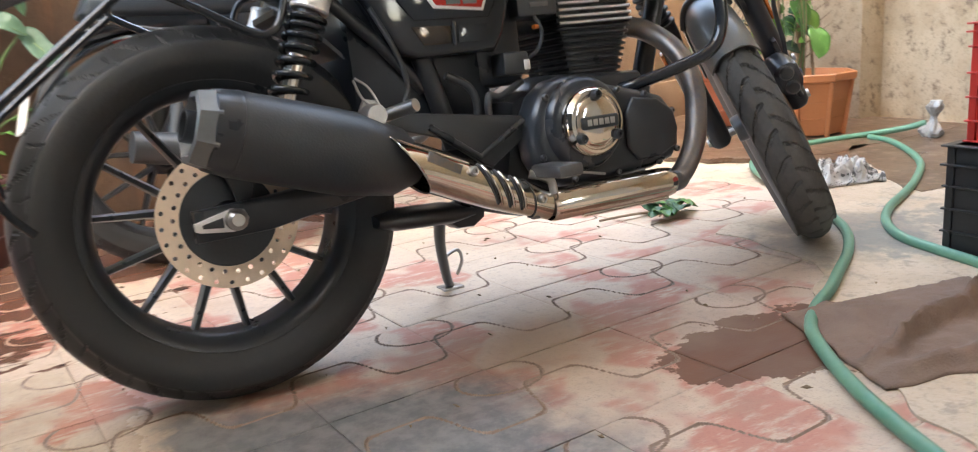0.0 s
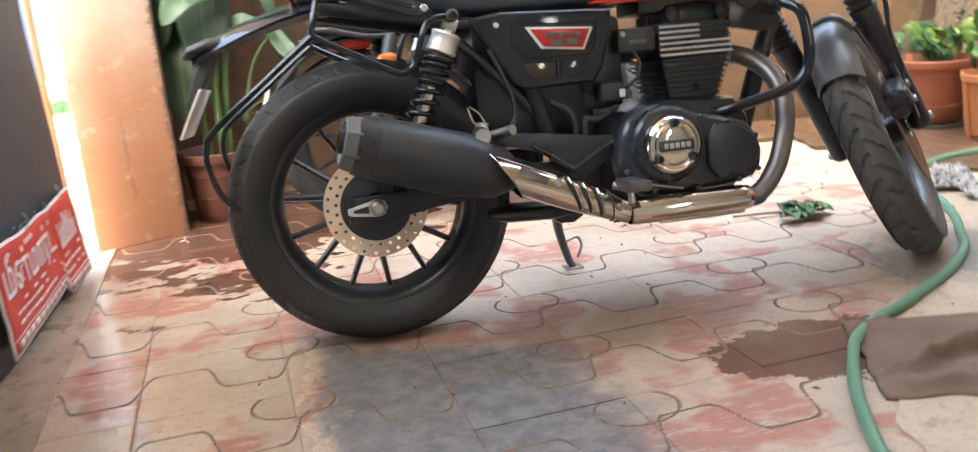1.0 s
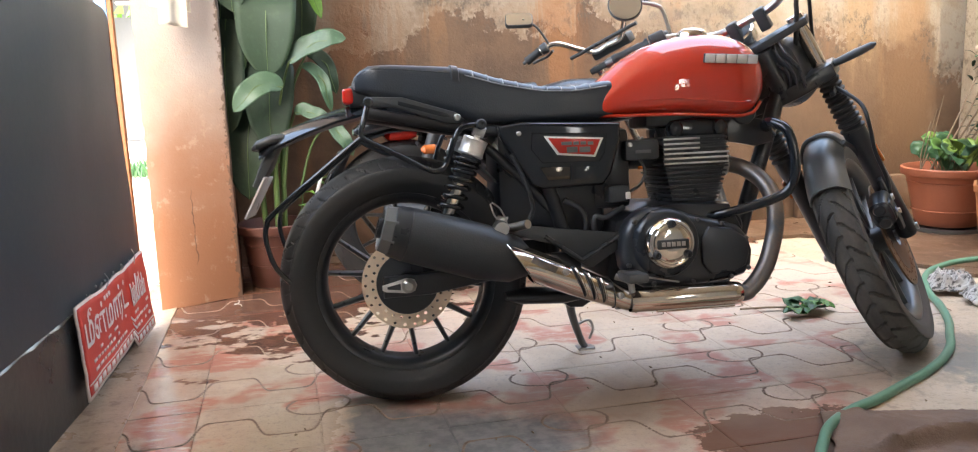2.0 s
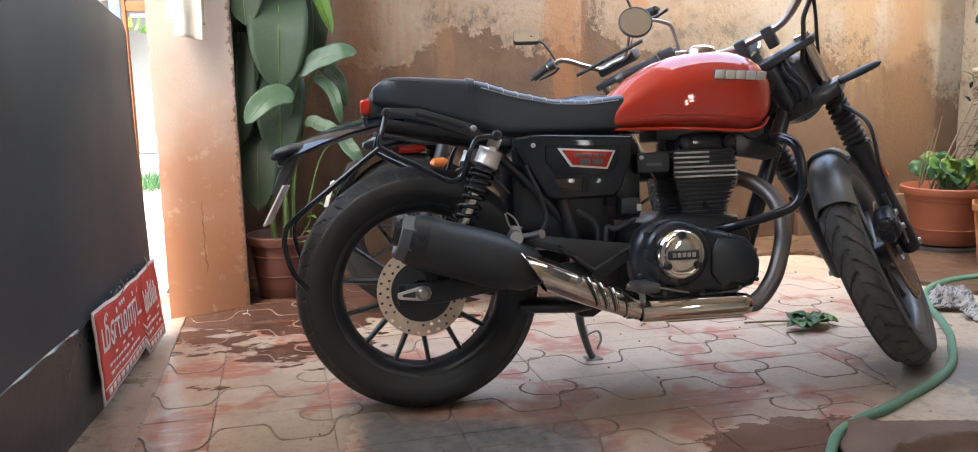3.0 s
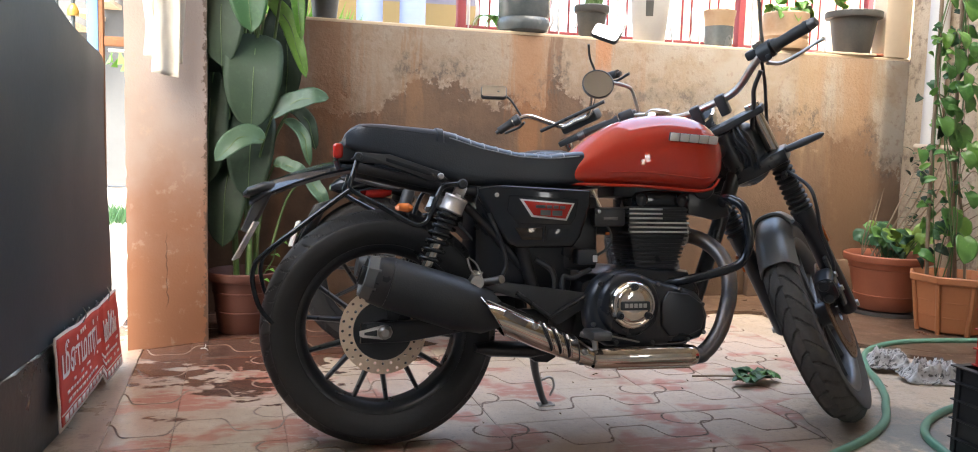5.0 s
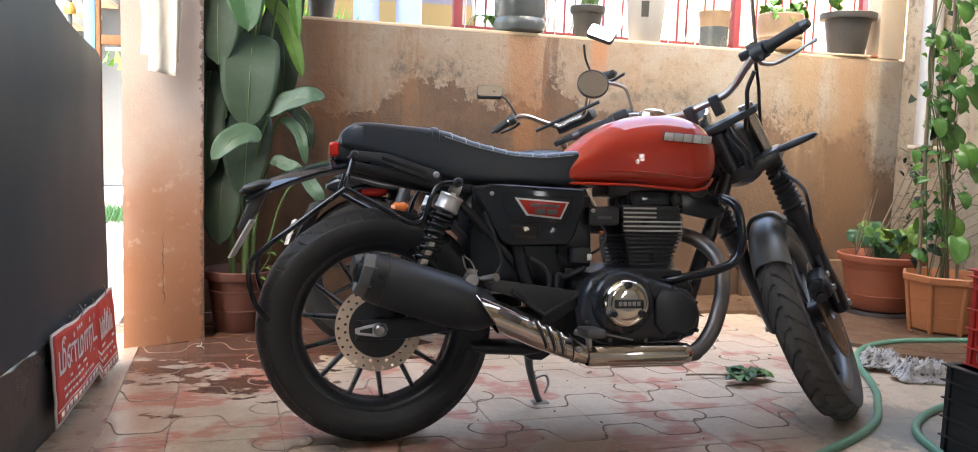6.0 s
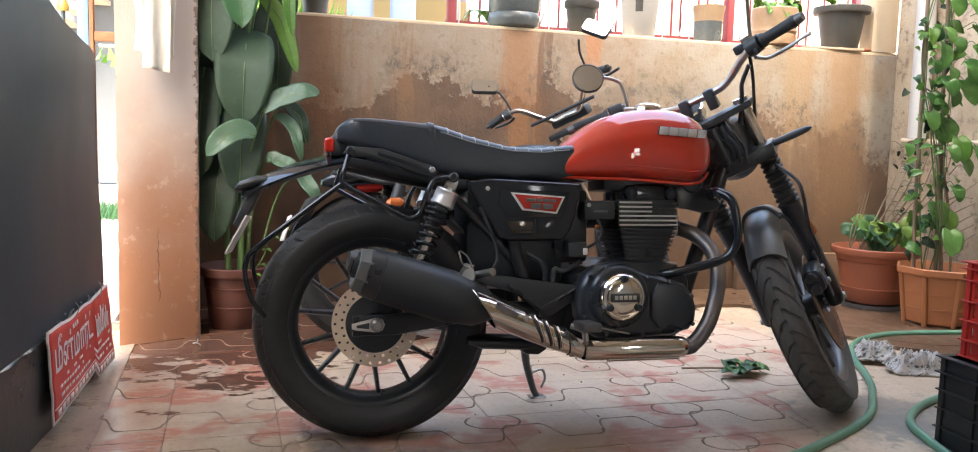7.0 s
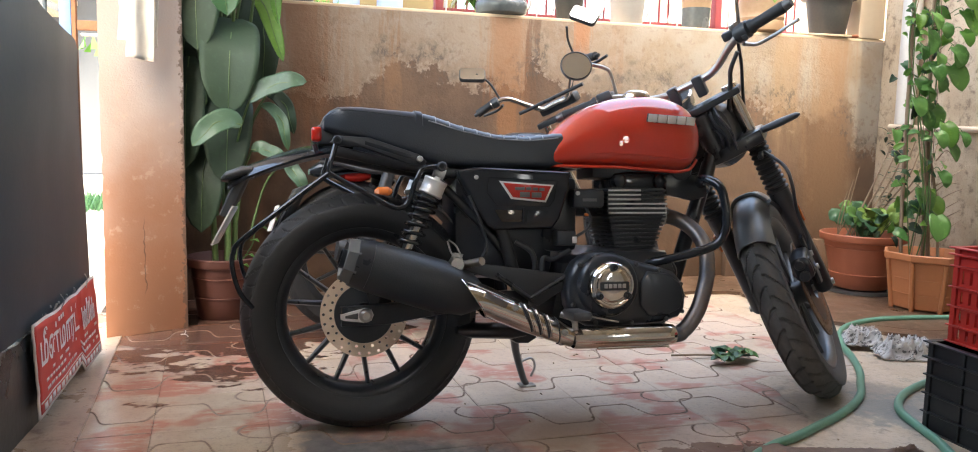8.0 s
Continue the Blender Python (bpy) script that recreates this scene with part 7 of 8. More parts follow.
# the round pot by the wall and the octagonal pot before it
round_pot("flower_pot", "round terracotta plastic pot on a grey saucer by the wall", pose(2.70, 1.54, 0.028), 0.138, 0.196, 0.28, TERRA, rim=0.014, ribs=(0.075, 0.21), saucer=True)
bush = thing("bushy_plant", "bushy green pot plant with pale striped leaves", "plant", place=pose(2.70, 1.54, 0.26))


def bush_plant():
    r = random.Random(3)
    for i in range(46):
        a, t = r.uniform(0, 2 * math.pi), r.uniform(0.2, 1.0)
        rr = 0.16 * t
        root = Vector((0.4 * rr * math.cos(a), 0.4 * rr * math.sin(a), 0.0))
        h = r.uniform(0.03, 0.20)
        tip = Vector((rr * 1.25 * math.cos(a), rr * 1.25 * math.sin(a), h))
        mid = (root + tip) / 2 + Vector((0, 0, 0.05))
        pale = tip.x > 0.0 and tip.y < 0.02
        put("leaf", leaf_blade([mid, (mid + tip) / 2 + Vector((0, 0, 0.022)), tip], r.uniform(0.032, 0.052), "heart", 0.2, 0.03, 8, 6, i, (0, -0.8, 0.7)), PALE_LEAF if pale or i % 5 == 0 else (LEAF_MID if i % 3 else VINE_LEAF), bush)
        put("stem", tube(curve_points([root, (root + mid) / 2 + Vector((0, 0, 0.012)), mid], 3), 0.0022, 5), STEM_GREEN, bush)
    for k in range(7):   # bare canes that lean to the right
        x = -0.10 + 0.032 * k
        put("cane", tube(curve_points([(x, 0.02, 0.0), (x + 0.07, 0.0, 0.16), (x + 0.14 + 0.015 * k, -0.02, 0.34), (x + 0.19 + 0.02 * k, -0.03, 0.47 + 0.02 * k)], 4), [0.006, 0.003], 6), TWIG, bush)
    for k in range(3):
        put("cane", tube(curve_points([(-0.12 - 0.01 * k, 0.04, 0.0), (-0.13 + 0.02 * k, 0.03, 0.12), (-0.09 + 0.03 * k, 0.03, 0.26 + 0.06 * k)], 4), [0.004, 0.002], 6), TWIG, bush)
    # a dark shrub of narrow leaves that climbs the stake
    for i in range(70):
        z = r.uniform(0.05, 0.62)
        x = 0.10 + 0.16 * z + r.uniform(-0.06, 0.06)
        y = r.uniform(-0.05, 0.06)
        a = r.uniform(0, 2 * math.pi)
        d = Vector((math.cos(a), 0.6 * math.sin(a), r.uniform(-0.1, 0.5))) * r.uniform(0.04, 0.07)
        p = Vector((x, y, z))
        put("leaf", leaf_blade([p, p + d * 0.5 + Vector((0, 0, 0.006)), p + d], 0.0085, "long", 0.15, 0, 6, 4), LEAF_DARK if i % 4 else LEAF_MID, bush)


bush_plant()


def octagon_pot():
    pot = thing("flower_pot", "octagonal orange plastic pot with moulded panels", "plant pot", place=pose(2.74, 1.12, 0.0, 0, 0, 6))

    def ring(r, z, n=8):
        r *= 1.07
        return [(r * math.cos(radians(22.5 + 45 * k)), r * math.sin(radians(22.5 + 45 * k)), z) for k in range(n)]

    prof = [(0.135, 0.012), (0.142, 0.018), (0.170, 0.235), (0.186, 0.238), (0.190, 0.244), (0.192, 0.268), (0.188, 0.272), (0.180, 0.272), (0.164, 0.23), (0.130, 0.03)]
    put("pot_body", loft([ring(r, z) for r, z in prof], angle=20), ORANGE_POT, pot)
    put("soil", loft([ring(0.164, 0.225), ring(0.15, 0.232), ring(0.02, 0.236)], angle=20), SOIL, pot)
    for k in range(8):
        q = radians(22.5 + 45 * k)
        put("corner_rib", tube([(0.153 * math.cos(q), 0.153 * math.sin(q), 0.0), (0.184 * math.cos(q), 0.184 * math.sin(q), 0.236)], 0.011, 8), ORANGE_POT, pot)
        q = radians(45 * k)
        for z in (0.085, 0.155):
            r = (0.152 + 0.030 * z / 0.235) * math.cos(radians(22.5))
            t = Vector((-math.sin(q), math.cos(q), 0)) * 0.045
            c = Vector((r * math.cos(q), r * math.sin(q), z))
            put("panel_groove", tube([c - t, c + t], 0.0022, 6), ORANGE_POT, pot)
    return pot


octagon_pot()
vine = thing("betel_vine", "betel vine with glossy heart-shaped leaves on wooden stakes", "plant", place=pose(2.70, 1.13, 0.23))


def betel_vine():
    r = random.Random(11)
    stakes = [((-0.105, 0.0, 0.0), (-0.118, 0.01, 0.42), (-0.135, 0.015, 1.5), 0.0085), ((0.03, 0.02, 0.0), (0.0, 0.02, 0.6), (-0.03, 0.02, 1.6), 0.0085), ((0.07, 0.03, 0.0), (0.035, 0.03, 0.35), (0.0, 0.02, 0.62), 0.010),
              ((0.10, 0.0, 0.0), (0.085, 0.02, 0.25), (0.02, 0.03, 0.55), 0.007)]
    for a, b, c, rad in stakes:
        put("stake", tube(curve_points([a, b, c], 8), rad, 8), TWIG, vine, "rough wooden stake")
    for k, x in enumerate((-0.06, -0.02, 0.02)):
        path = [(x, 0.0, 0.02)] + [(x + 0.035 * math.sin(z * 5 + k * 2) - 0.05 * z, -0.02 + 0.03 * math.cos(z * 6 + k), z) for z in np.linspace(0.15, 1.5, 12)]
        put("vine_stem", tube(curve_points(path, 3), 0.0035, 6), STEM_GREEN, vine)
        put("vine_stem", tube([Vector(p) + Vector((0.012, 0, 0)) for p in curve_points(path, 3)], 0.002, 5), TWIG, vine)
    spots = [(-0.02, 1.33), (0.05, 1.36), (0.095, 1.33), (0.02, 1.25), (0.085, 1.24), (0.12, 1.30), (-0.04, 1.27), (0.07, 1.14), (0.125, 1.14), (0.14, 1.20), (0.05, 1.05), (-0.02, 1.08), (0.02, 0.98), (-0.04, 0.95), (0.0, 0.86),
             (-0.05, 0.80), (0.01, 0.72), (0.03, 0.64), (-0.02, 0.60), (0.10, 0.60), (0.055, 0.55), (-0.03, 0.48), (0.02, 0.42), (-0.02, 0.34), (0.0, 0.22), (0.05, 0.30), (-0.10, 1.12), (-0.09, 1.05), (-0.11, 0.98), (-0.08, 0.90),
             (0.10, 0.98), (-0.06, 0.70), (0.09, 1.42), (0.02, 1.44), (0.14, 1.38), (-0.09, 0.84), (-0.11, 0.75), (0.06, 0.90)]
    for i, (x, z) in enumerate(spots):
        y = -0.05 + r.uniform(-0.04, 0.06)
        ln = r.uniform(0.068, 0.128)
        a = r.uniform(-0.7, 0.7)
        p = Vector((x, y, z))
        d = Vector((math.sin(a) * 0.6, -0.35, -1.0)).normalized() * ln
        put("leaf", leaf_blade([p, p + d * 0.35 + Vector((0, -0.012, 0.004)), p + d * 0.7 + Vector((0, -0.010, 0)), p + d], ln * r.uniform(0.34, 0.42), "heart", 0.16, 0.04, 9, 8, i, (0.25 * math.sin(i), -1, 0.35)), LEAF_LIGHT if r.random() > 0.7 else VINE_LEAF, vine)
        put("petiole", tube(curve_points([p, p + Vector((0.01 * math.sin(i), 0.03, 0.02)), (x * 0.6, 0.0, z - 0.01)], 3), 0.002, 5), STEM_GREEN, vine)
    for i in range(46):   # young leaves on the slim side shoots
        left = i < 30
        z = r.uniform(0.35, 1.18) if left else r.uniform(0.12, 0.60)
        x = (-0.125 + 0.02 * math.sin(z * 9) + r.uniform(-0.05, 0.035)) if left else r.uniform(-0.10, 0.07)
        p = Vector((x, -0.02 + r.uniform(-0.03, 0.03), z))
        a = r.uniform(-1.6, 1.6)
        ln = r.uniform(0.035, 0.065)
        d = Vector((math.sin(a), -0.3, r.uniform(-0.6, 0.5))).normalized() * ln
        put("leaf", leaf_blade([p, p + d * 0.4 + Vector((0, -0.005, 0.005)), p + d], ln * 0.30, "heart", 0.2, 0.04, 7, 6, i, (0.3 * math.sin(i * 2), -1, 0.6)), (LEAF_LIGHT, VINE_LEAF, LEAF_MID)[i % 3], vine)
    for i in range(60):   # thinner growth behind, darker and more crowded towards the pot
        z = 0.10 + 1.35 * r.random() ** 1.25
        p = Vector((-0.07 + 0.05 * math.sin(z * 5 + i) + r.uniform(-0.09, 0.13), 0.03 + r.uniform(-0.03, 0.05), z))
        a = r.uniform(-1.2, 1.2)
        ln = r.uniform(0.045, 0.085)
        d = Vector((math.sin(a), -0.3, -r.uniform(0.2, 1.0))).normalized() * ln
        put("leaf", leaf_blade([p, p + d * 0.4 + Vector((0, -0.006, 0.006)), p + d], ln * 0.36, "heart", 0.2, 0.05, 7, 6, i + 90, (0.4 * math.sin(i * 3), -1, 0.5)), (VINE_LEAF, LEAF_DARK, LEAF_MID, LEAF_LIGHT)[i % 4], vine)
    put("vine_stem", tube(curve_points([(-0.06, 0.0, 0.02), (-0.10, -0.005, 0.3), (-0.125, -0.005, 0.6), (-0.12, 0.0, 0.9), (-0.135, 0.0, 1.2)], 5), 0.003, 6), STEM_GREEN, vine)
    for k in range(7):   # dry twigs
        a = r.uniform(-0.3, 1.2)
        z = r.uniform(0.05, 0.55)
        put("twig", tube(curve_points([(0.06, 0.02, z), (0.10 + 0.03 * a, 0.0, z + 0.05), (0.15 + 0.05 * a, -0.01, z + 0.09 * a)], 4), [0.003, 0.0012], 5), TWIG, vine)
    put("twine", tube([(0.0 + 0.02 * math.cos(q), 0.015 + 0.014 * math.sin(q), 1.06 + 0.002 * q) for q in np.linspace(0, 14, 50)], 0.004, 5), shade("pink_twine", (0.55, 0.38, 0.32), 0.9), vine, "pink cloth tie")


betel_vine()

# ---- pots along the top of the wall ----
TOP = 1.361


def on_wall(x, off=0.10):
    return pose(x, wall_y(x) + off, TOP)


can = thing("water_can", "cut-off cloudy water can used as a planter on the wall", "plant pot", place=on_wall(0.868))
put("can_body", lathe([(0.0, 0.0), (0.095, 0.0), (0.125, 0.012), (0.134, 0.040), (0.132, 0.062), (0.122, 0.075), (0.130, 0.088), (0.132, 0.24), (0.128, 0.27), (0.122, 0.27), (0.12, 0.02), (0.0, 0.02)], 48, "z"), CAN_DARK, can)
cactus_pot = round_pot("flower_pot", "small black plastic pot on the wall", on_wall(1.238), 0.062, 0.082, 0.165, POT_BLACK, rim=0.006)
cactus = thing("cactus", "spiny upright cactus stems in a black pot", "plant", place=pose(1.238, wall_y(1.238) + 0.10, TOP + 0.13))
for k, (x, t) in enumerate(((-0.02, -0.02), (0.03, 0.06), (0.0, 0.03))):
    put("stem", lathe([(0.0, 0.0), (0.016, 0.0), (0.018, 0.1), (0.016, 0.22), (0.0, 0.23)], 20, "z", lambda q, i: 0.005 * (1 if math.sin(q * 5) > 0 else -0.3)), STEM_GREEN, cactus, "", pose(x, 0.01 * k, 0, 0, 6 + 60 * t, 0))
bucket = thing("bucket", "white plastic bucket planter with a dark label on the wall", "bucket", place=on_wall(1.572))
put("bucket_body", lathe([(0.0, 0.0), (0.080, 0.0), (0.083, 0.004), (0.108, 0.26), (0.112, 0.262), (0.112, 0.272), (0.104, 0.272), (0.078, 0.01), (0.0, 0.01)], 48, "z"), POT_WHITE, bucket)
put("label", loft([[(0.0 + (0.0915 + 0.000 + 0.098 * (z - 0.1)) * math.sin(q), -(0.0935 + 0.098 * (z - 0.1)) * math.cos(q), z) for q in np.linspace(-0.62, -0.22, 6)] + [((0.0905 + 0.098 * (z - 0.1)) * math.sin(q), -(0.0905 + 0.098 * (z - 0.1)) * math.cos(q), z) for q in np.linspace(-0.22, -0.62, 6)] for z in np.linspace(0.125, 0.205, 4)]), POT_BLACK, bucket, "black paper label with a pale mark")
half_can = thing("water_can", "cut plastic can, dark below and rust-stained above, used as a planter", "plant pot", place=on_wall(1.992))
put("can_body", lathe([(0.0, 0.0), (0.062, 0.0), (0.072, 0.008), (0.076, 0.04), (0.078, 0.115), (0.0, 0.115)], 40, "z"), CAN_DARK, half_can)
put("can_top", lathe([(0.0785, 0.110), (0.080, 0.150), (0.086, 0.172), (0.088, 0.195), (0.084, 0.195), (0.076, 0.15), (0.0, 0.15)], 40, "z"), CAN_TAN, half_can, "rust-stained upper half")
tan_can = thing("water_can", "wide tan stained can used as a planter on the wall", "plant pot", place=on_wall(2.415))
put("can_body", lathe([(0.0, 0.0), (0.105, 0.0), (0.122, 0.012), (0.126, 0.05), (0.120, 0.066), (0.127, 0.082), (0.121, 0.098), (0.126, 0.115), (0.126, 0.205), (0.120, 0.212), (0.112, 0.205), (0.11, 0.17), (0.0, 0.17)], 48, "z"), CAN_TAN, tan_can)
money = thing("trailing_plant", "light green trailing pot plant on the wall", "plant", place=pose(2.415, wall_y(2.415) + 0.10, TOP + 0.17))
r5 = random.Random(5)
for i in range(24):
    a = r5.uniform(0, 2 * math.pi)
    p = Vector((0.07 * math.cos(a), 0.07 * math.sin(a), 0.02))
    q = Vector((r5.uniform(0.08, 0.17) * math.cos(a), 0.13 * math.sin(a), r5.uniform(-0.02, 0.10)))
    put("leaf", leaf_blade([p + (q - p) * 0.4 + Vector((0, 0, 0.04)), p + (q - p) * 0.7 + Vector((0, 0, 0.045)), q], 0.034, "heart", 0.2, 0.04, 8, 6, i), LEAF_LIGHT, money)
    put("stem", tube(curve_points([p, p + (q - p) * 0.4 + Vector((0, 0, 0.04))], 3), 0.0018, 5), STEM_GREEN, money)
big_pot = round_pot("flower_pot", "large dark grey plastic pot on a stone slab on the wall", pose(2.862, wall_y(2.862) + 0.09, TOP + 0.014), 0.100, 0.132, 0.235, POT_BLACK, rim=0.022)
slab = thing("stone_slab", "thin grey stone slab under a pot on the wall", "slab", place=pose(2.80, wall_y(2.80) + 0.09, TOP))
put("slab_body", box(-0.20, 0.16, -0.09, 0.09, 0.0, 0.013, 0.003), CEMENT, slab)
wedge = thing("pebble", "flat brown stone wedging the pot", "stone", place=pose(3.005, wall_y(3.0) + 0.03, TOP))
put("stone_body", loft([soft_ring(x, 0, 0.011, h, 0.010 * h / 0.02, 2.2, 14) for x, h in ((-0.035, 0.006), (-0.02, 0.018), (0.015, 0.02), (0.035, 0.008))]), TERRA, wedge)
pothos = thing("trailing_plant", "young leaves of a climber in the large pot", "plant", place=pose(2.862, wall_y(2.862) + 0.09, TOP + 0.21))
for i in range(9):
    a = -2.4 + 0.35 * i
    p, q = Vector((-0.08, -0.04, 0.03)), Vector((-0.12 + 0.06 * math.cos(a * 2) - 0.006 * i, -0.06 + 0.03 * math.sin(a), 0.06 + 0.012 * i))
    put("leaf", leaf_blade([p + (q - p) * 0.6, p + (q - p) * 0.8 + Vector((0, 0, 0.012)), q + Vector((0.01, 0, 0.01))], 0.02, "heart", 0.2, 0.04, 8, 6, i), LEAF_LIGHT, pothos)
    put("stem", tube(curve_points([p - Vector((0, 0, 0.03)), p, p + (q - p) * 0.6], 3), 0.0018, 5), STEM_GREEN, pothos)
far_pot = round_pot("flower_pot", "dark plastic pot at the shaded end of the wall", on_wall(-0.12), 0.055, 0.072, 0.16, POT_BLACK, rim=0.005)
grass = thing("spider_plant", "pale arching strap leaves behind the water can", "plant", place=pose(0.80, wall_y(0.8) + 0.26, TOP - 0.02))
for i in range(12):
    a = 2.2 + 0.22 * i
    put("leaf", leaf_blade([(0, 0, 0), (0.06 * math.cos(a), 0.02 * math.sin(a), 0.10), (0.13 * math.cos(a), -0.03, 0.12), (0.19 * math.cos(a), -0.04, 0.05 + 0.01 * (i % 3))], 0.008, "long", 0.2, 0, 12, 4), LEAF_LIGHT, grass)

# ---- wall pipe ----
PIPE_PAINT = shade("painted_pvc_pipe", (0.66, 0.54, 0.42), 0.5, alt=(0.55, 0.42, 0.30), scale=8, fine=80)
pipe = thing("water_pipe", "painted plastic pipe fixed across the side wall", "pipe", place=pose(0, 0, 0))
put("pipe_run", tube(curve_points([(3.19, 2.02, 0.858), (3.19, 1.80, 0.852), (3.185, 1.5, 0.848), (3.185, 1.21, 0.845)], 3), 0.016, 12), PIPE_PAINT, pipe)
put("pipe_drop", tube([(3.135, 1.84, 0.87), (3.135, 1.84, 3.0)], 0.05, 18), POT_WHITE, pipe, "white plastic downpipe")

# ---- crates, hose, rag, mat, leaves ----
CRATE_BLACK = shade("black_crate_plastic", (0.016, 0.017, 0.018), 0.45, alt=(0.05, 0.048, 0.045), scale=10, fine=120, bump=0.08)
CRATE_RED = shade("red_crate_plastic", (0.52, 0.035, 0.025), 0.42, alt=(0.42, 0.035, 0.028), scale=10, fine=120, bump=0.06)


def slotted_panel(w, h, slots, t=0.003):
    """A thin upright panel in x and z with a row of open slots."""
    bars = []
    if slots:
        z0, z1 = h * 0.16, h * 0.84
        bars += [(0, w, 0, z0), (0, w, z1, h)]
        edge = 0.0
        for k in range(slots):
            c = w * (k + 1) / (slots + 1)
            bars.append((edge, c - 0.0045, z0, z1))
            edge = c + 0.0045
        bars.append((edge, w, z0, z1))
    else:
        bars.append((0, w, 0, h))
    verts, faces = [], []
    for x0, x1, z0, z1 in bars:
        o = len(verts)
        verts += [(x, y, z) for y in (0, t) for x, z in ((x0, z0), (x1, z0), (x1, z1), (x0, z1))]
        faces += [tuple(o + i for i in f) for f in ((0, 1, 2, 3), (7, 6, 5, 4), (0, 4, 5, 1), (1, 5, 6, 2), (2, 6, 7, 3), (3, 7, 4, 0))]
    return mesh_of("panel", verts, faces, False)


def crate(name, label, metal, lx, ly, h, place, cells, rows, slots):
    """A vegetable crate: corner posts, shelf-like ribs round it, uprights, and panels set back between them."""
    c = thing(name, label, "crate", "stacked crates", place)
    t, rib = 0.010, 0.0042
    for z in [0.0] + rows + [h - rib]:
        out = 0.012 if z > h - 0.05 else 0.008
        for x0, x1, y0, y1 in ((-out, lx + out, -out, t), (-out, lx + out, ly - t, ly + out), (-out, t, t, ly - t), (lx - t, lx + out, t, ly - t)):
            put("rib", box(x0, x1, y0, y1, z, z + rib, 0.0012, 1), metal, c)
    levels = [0.0] + rows + [h - rib]
    sides = ((cells[0], lx, pose(0, 0.004, 0)), (cells[0], lx, pose(0, ly - 0.007, 0)), (cells[1], ly, pose(0.007, 0, 0, 0, 0, 90)), (cells[1], ly, pose(lx - 0.004, 0, 0, 0, 0, 90)))
    for n, ln, m in sides:
        for z0, z1 in zip(levels, levels[1:]):
            for k in range(n):
                w = ln / n
                tall = z1 - z0 - rib
                put("panel", slotted_panel(w - 0.006, tall, slots if tall > 0.035 else 0), metal, c, "", m @ pose(w * k + 0.003, 0, z0 + rib))
        for k in range(n + 1):
            x = min(max(ln * k / n, 0.008), ln - 0.008)
            wide = 0.016 if k in (0, n) else 0.0055
            put("upright", box(x - wide / 2, x + wide / 2, -0.0075, 0.0100, 0.002, h - 0.002, 0.0012, 1), metal, c, "", m)
    put("crate_floor", box(0.004, lx - 0.004, 0.004, ly - 0.004, 0.006, 0.012, 0.001, 1), metal, c)
    return c


crate("crate", "scuffed black plastic vegetable crate on the floor", CRATE_BLACK, 0.54, 0.36, 0.252, pose(1.552, -0.650, 0.001, 0, 0, 3), (5, 3), [0.052, 0.104, 0.156, 0.205], 0)
red_crate = crate("crate", "red plastic vegetable crate stacked on the black one", CRATE_RED, 0.50, 0.34, 0.262, pose(1.590, -0.645, 0.2545, 0, 0, 2), (5, 3), [0.045, 0.098, 0.151, 0.208, 0.240], 3)
clip = put("label_clip", box(0.112, 0.160, -0.016, -0.0085, 0.118, 0.176, 0.004), POT_WHITE, red_crate, "white plastic label clip")
put("clip_window", box(0.122, 0.150, -0.0175, -0.0155, 0.130, 0.164, 0.0008), CRATE_BLACK, clip)

HOSE_GREEN = shade("green_garden_hose", (0.10, 0.26, 0.17), 0.42, alt=(0.16, 0.32, 0.22), scale=14, fine=120, bump=0.08, mix=0.8)
hose_thing = thing("garden_hose", "green garden hose looped over the yard floor", "hose")
hose_path = [(0.60, -1.05, 0.012), (0.68, -0.845, 0.012), (0.745, -0.70, 0.012), (0.80, -0.60, 0.012), (0.86, -0.51, 0.012), (0.925, -0.43, 0.014), (1.02, -0.365, 0.016), (1.116, -0.317, 0.014), (1.235, -0.245, 0.012), (1.345, -0.18, 0.012), (1.46, -0.095, 0.012), (1.548, -0.008, 0.012), (1.62, 0.09, 0.012), (1.70, 0.20, 0.012),
             (1.79, 0.36, 0.012), (1.87, 0.53, 0.012), (1.99, 0.71, 0.012), (2.13, 0.83, 0.012), (2.33, 0.90, 0.012), (2.60, 0.895, 0.012), (2.78, 0.85, 0.016), (2.88, 0.76, 0.034), (2.925, 0.68, 0.06)]
hose_loop = [(2.76, 0.815, 0.012), (2.71, 0.68, 0.012), (2.58, 0.52, 0.012), (2.46, 0.40, 0.012), (2.33, 0.30, 0.012), (2.12, 0.18, 0.012), (1.95, 0.10, 0.012), (1.79, 0.03, 0.012), (1.655, -0.058, 0.012), (1.56, -0.165, 0.012),
             (1.515, -0.29, 0.012), (1.485, -0.40, 0.012), (1.44, -0.52, 0.012), (1.40, -0.70, 0.012), (1.42, -1.1, 0.012)]
put("hose_run", tube(curve_points(hose_path, 6), 0.0125, 12), HOSE_GREEN, hose_thing)
put("hose_run", tube(curve_points(hose_loop, 6), 0.0125, 12), HOSE_GREEN, hose_thing)
WRAP = shade("grey_plastic_wrap", (0.42, 0.41, 0.39), 0.35, alt=(0.22, 0.21, 0.20), scale=30, fine=150, bump=0.6, mix=0.9)
rings = []
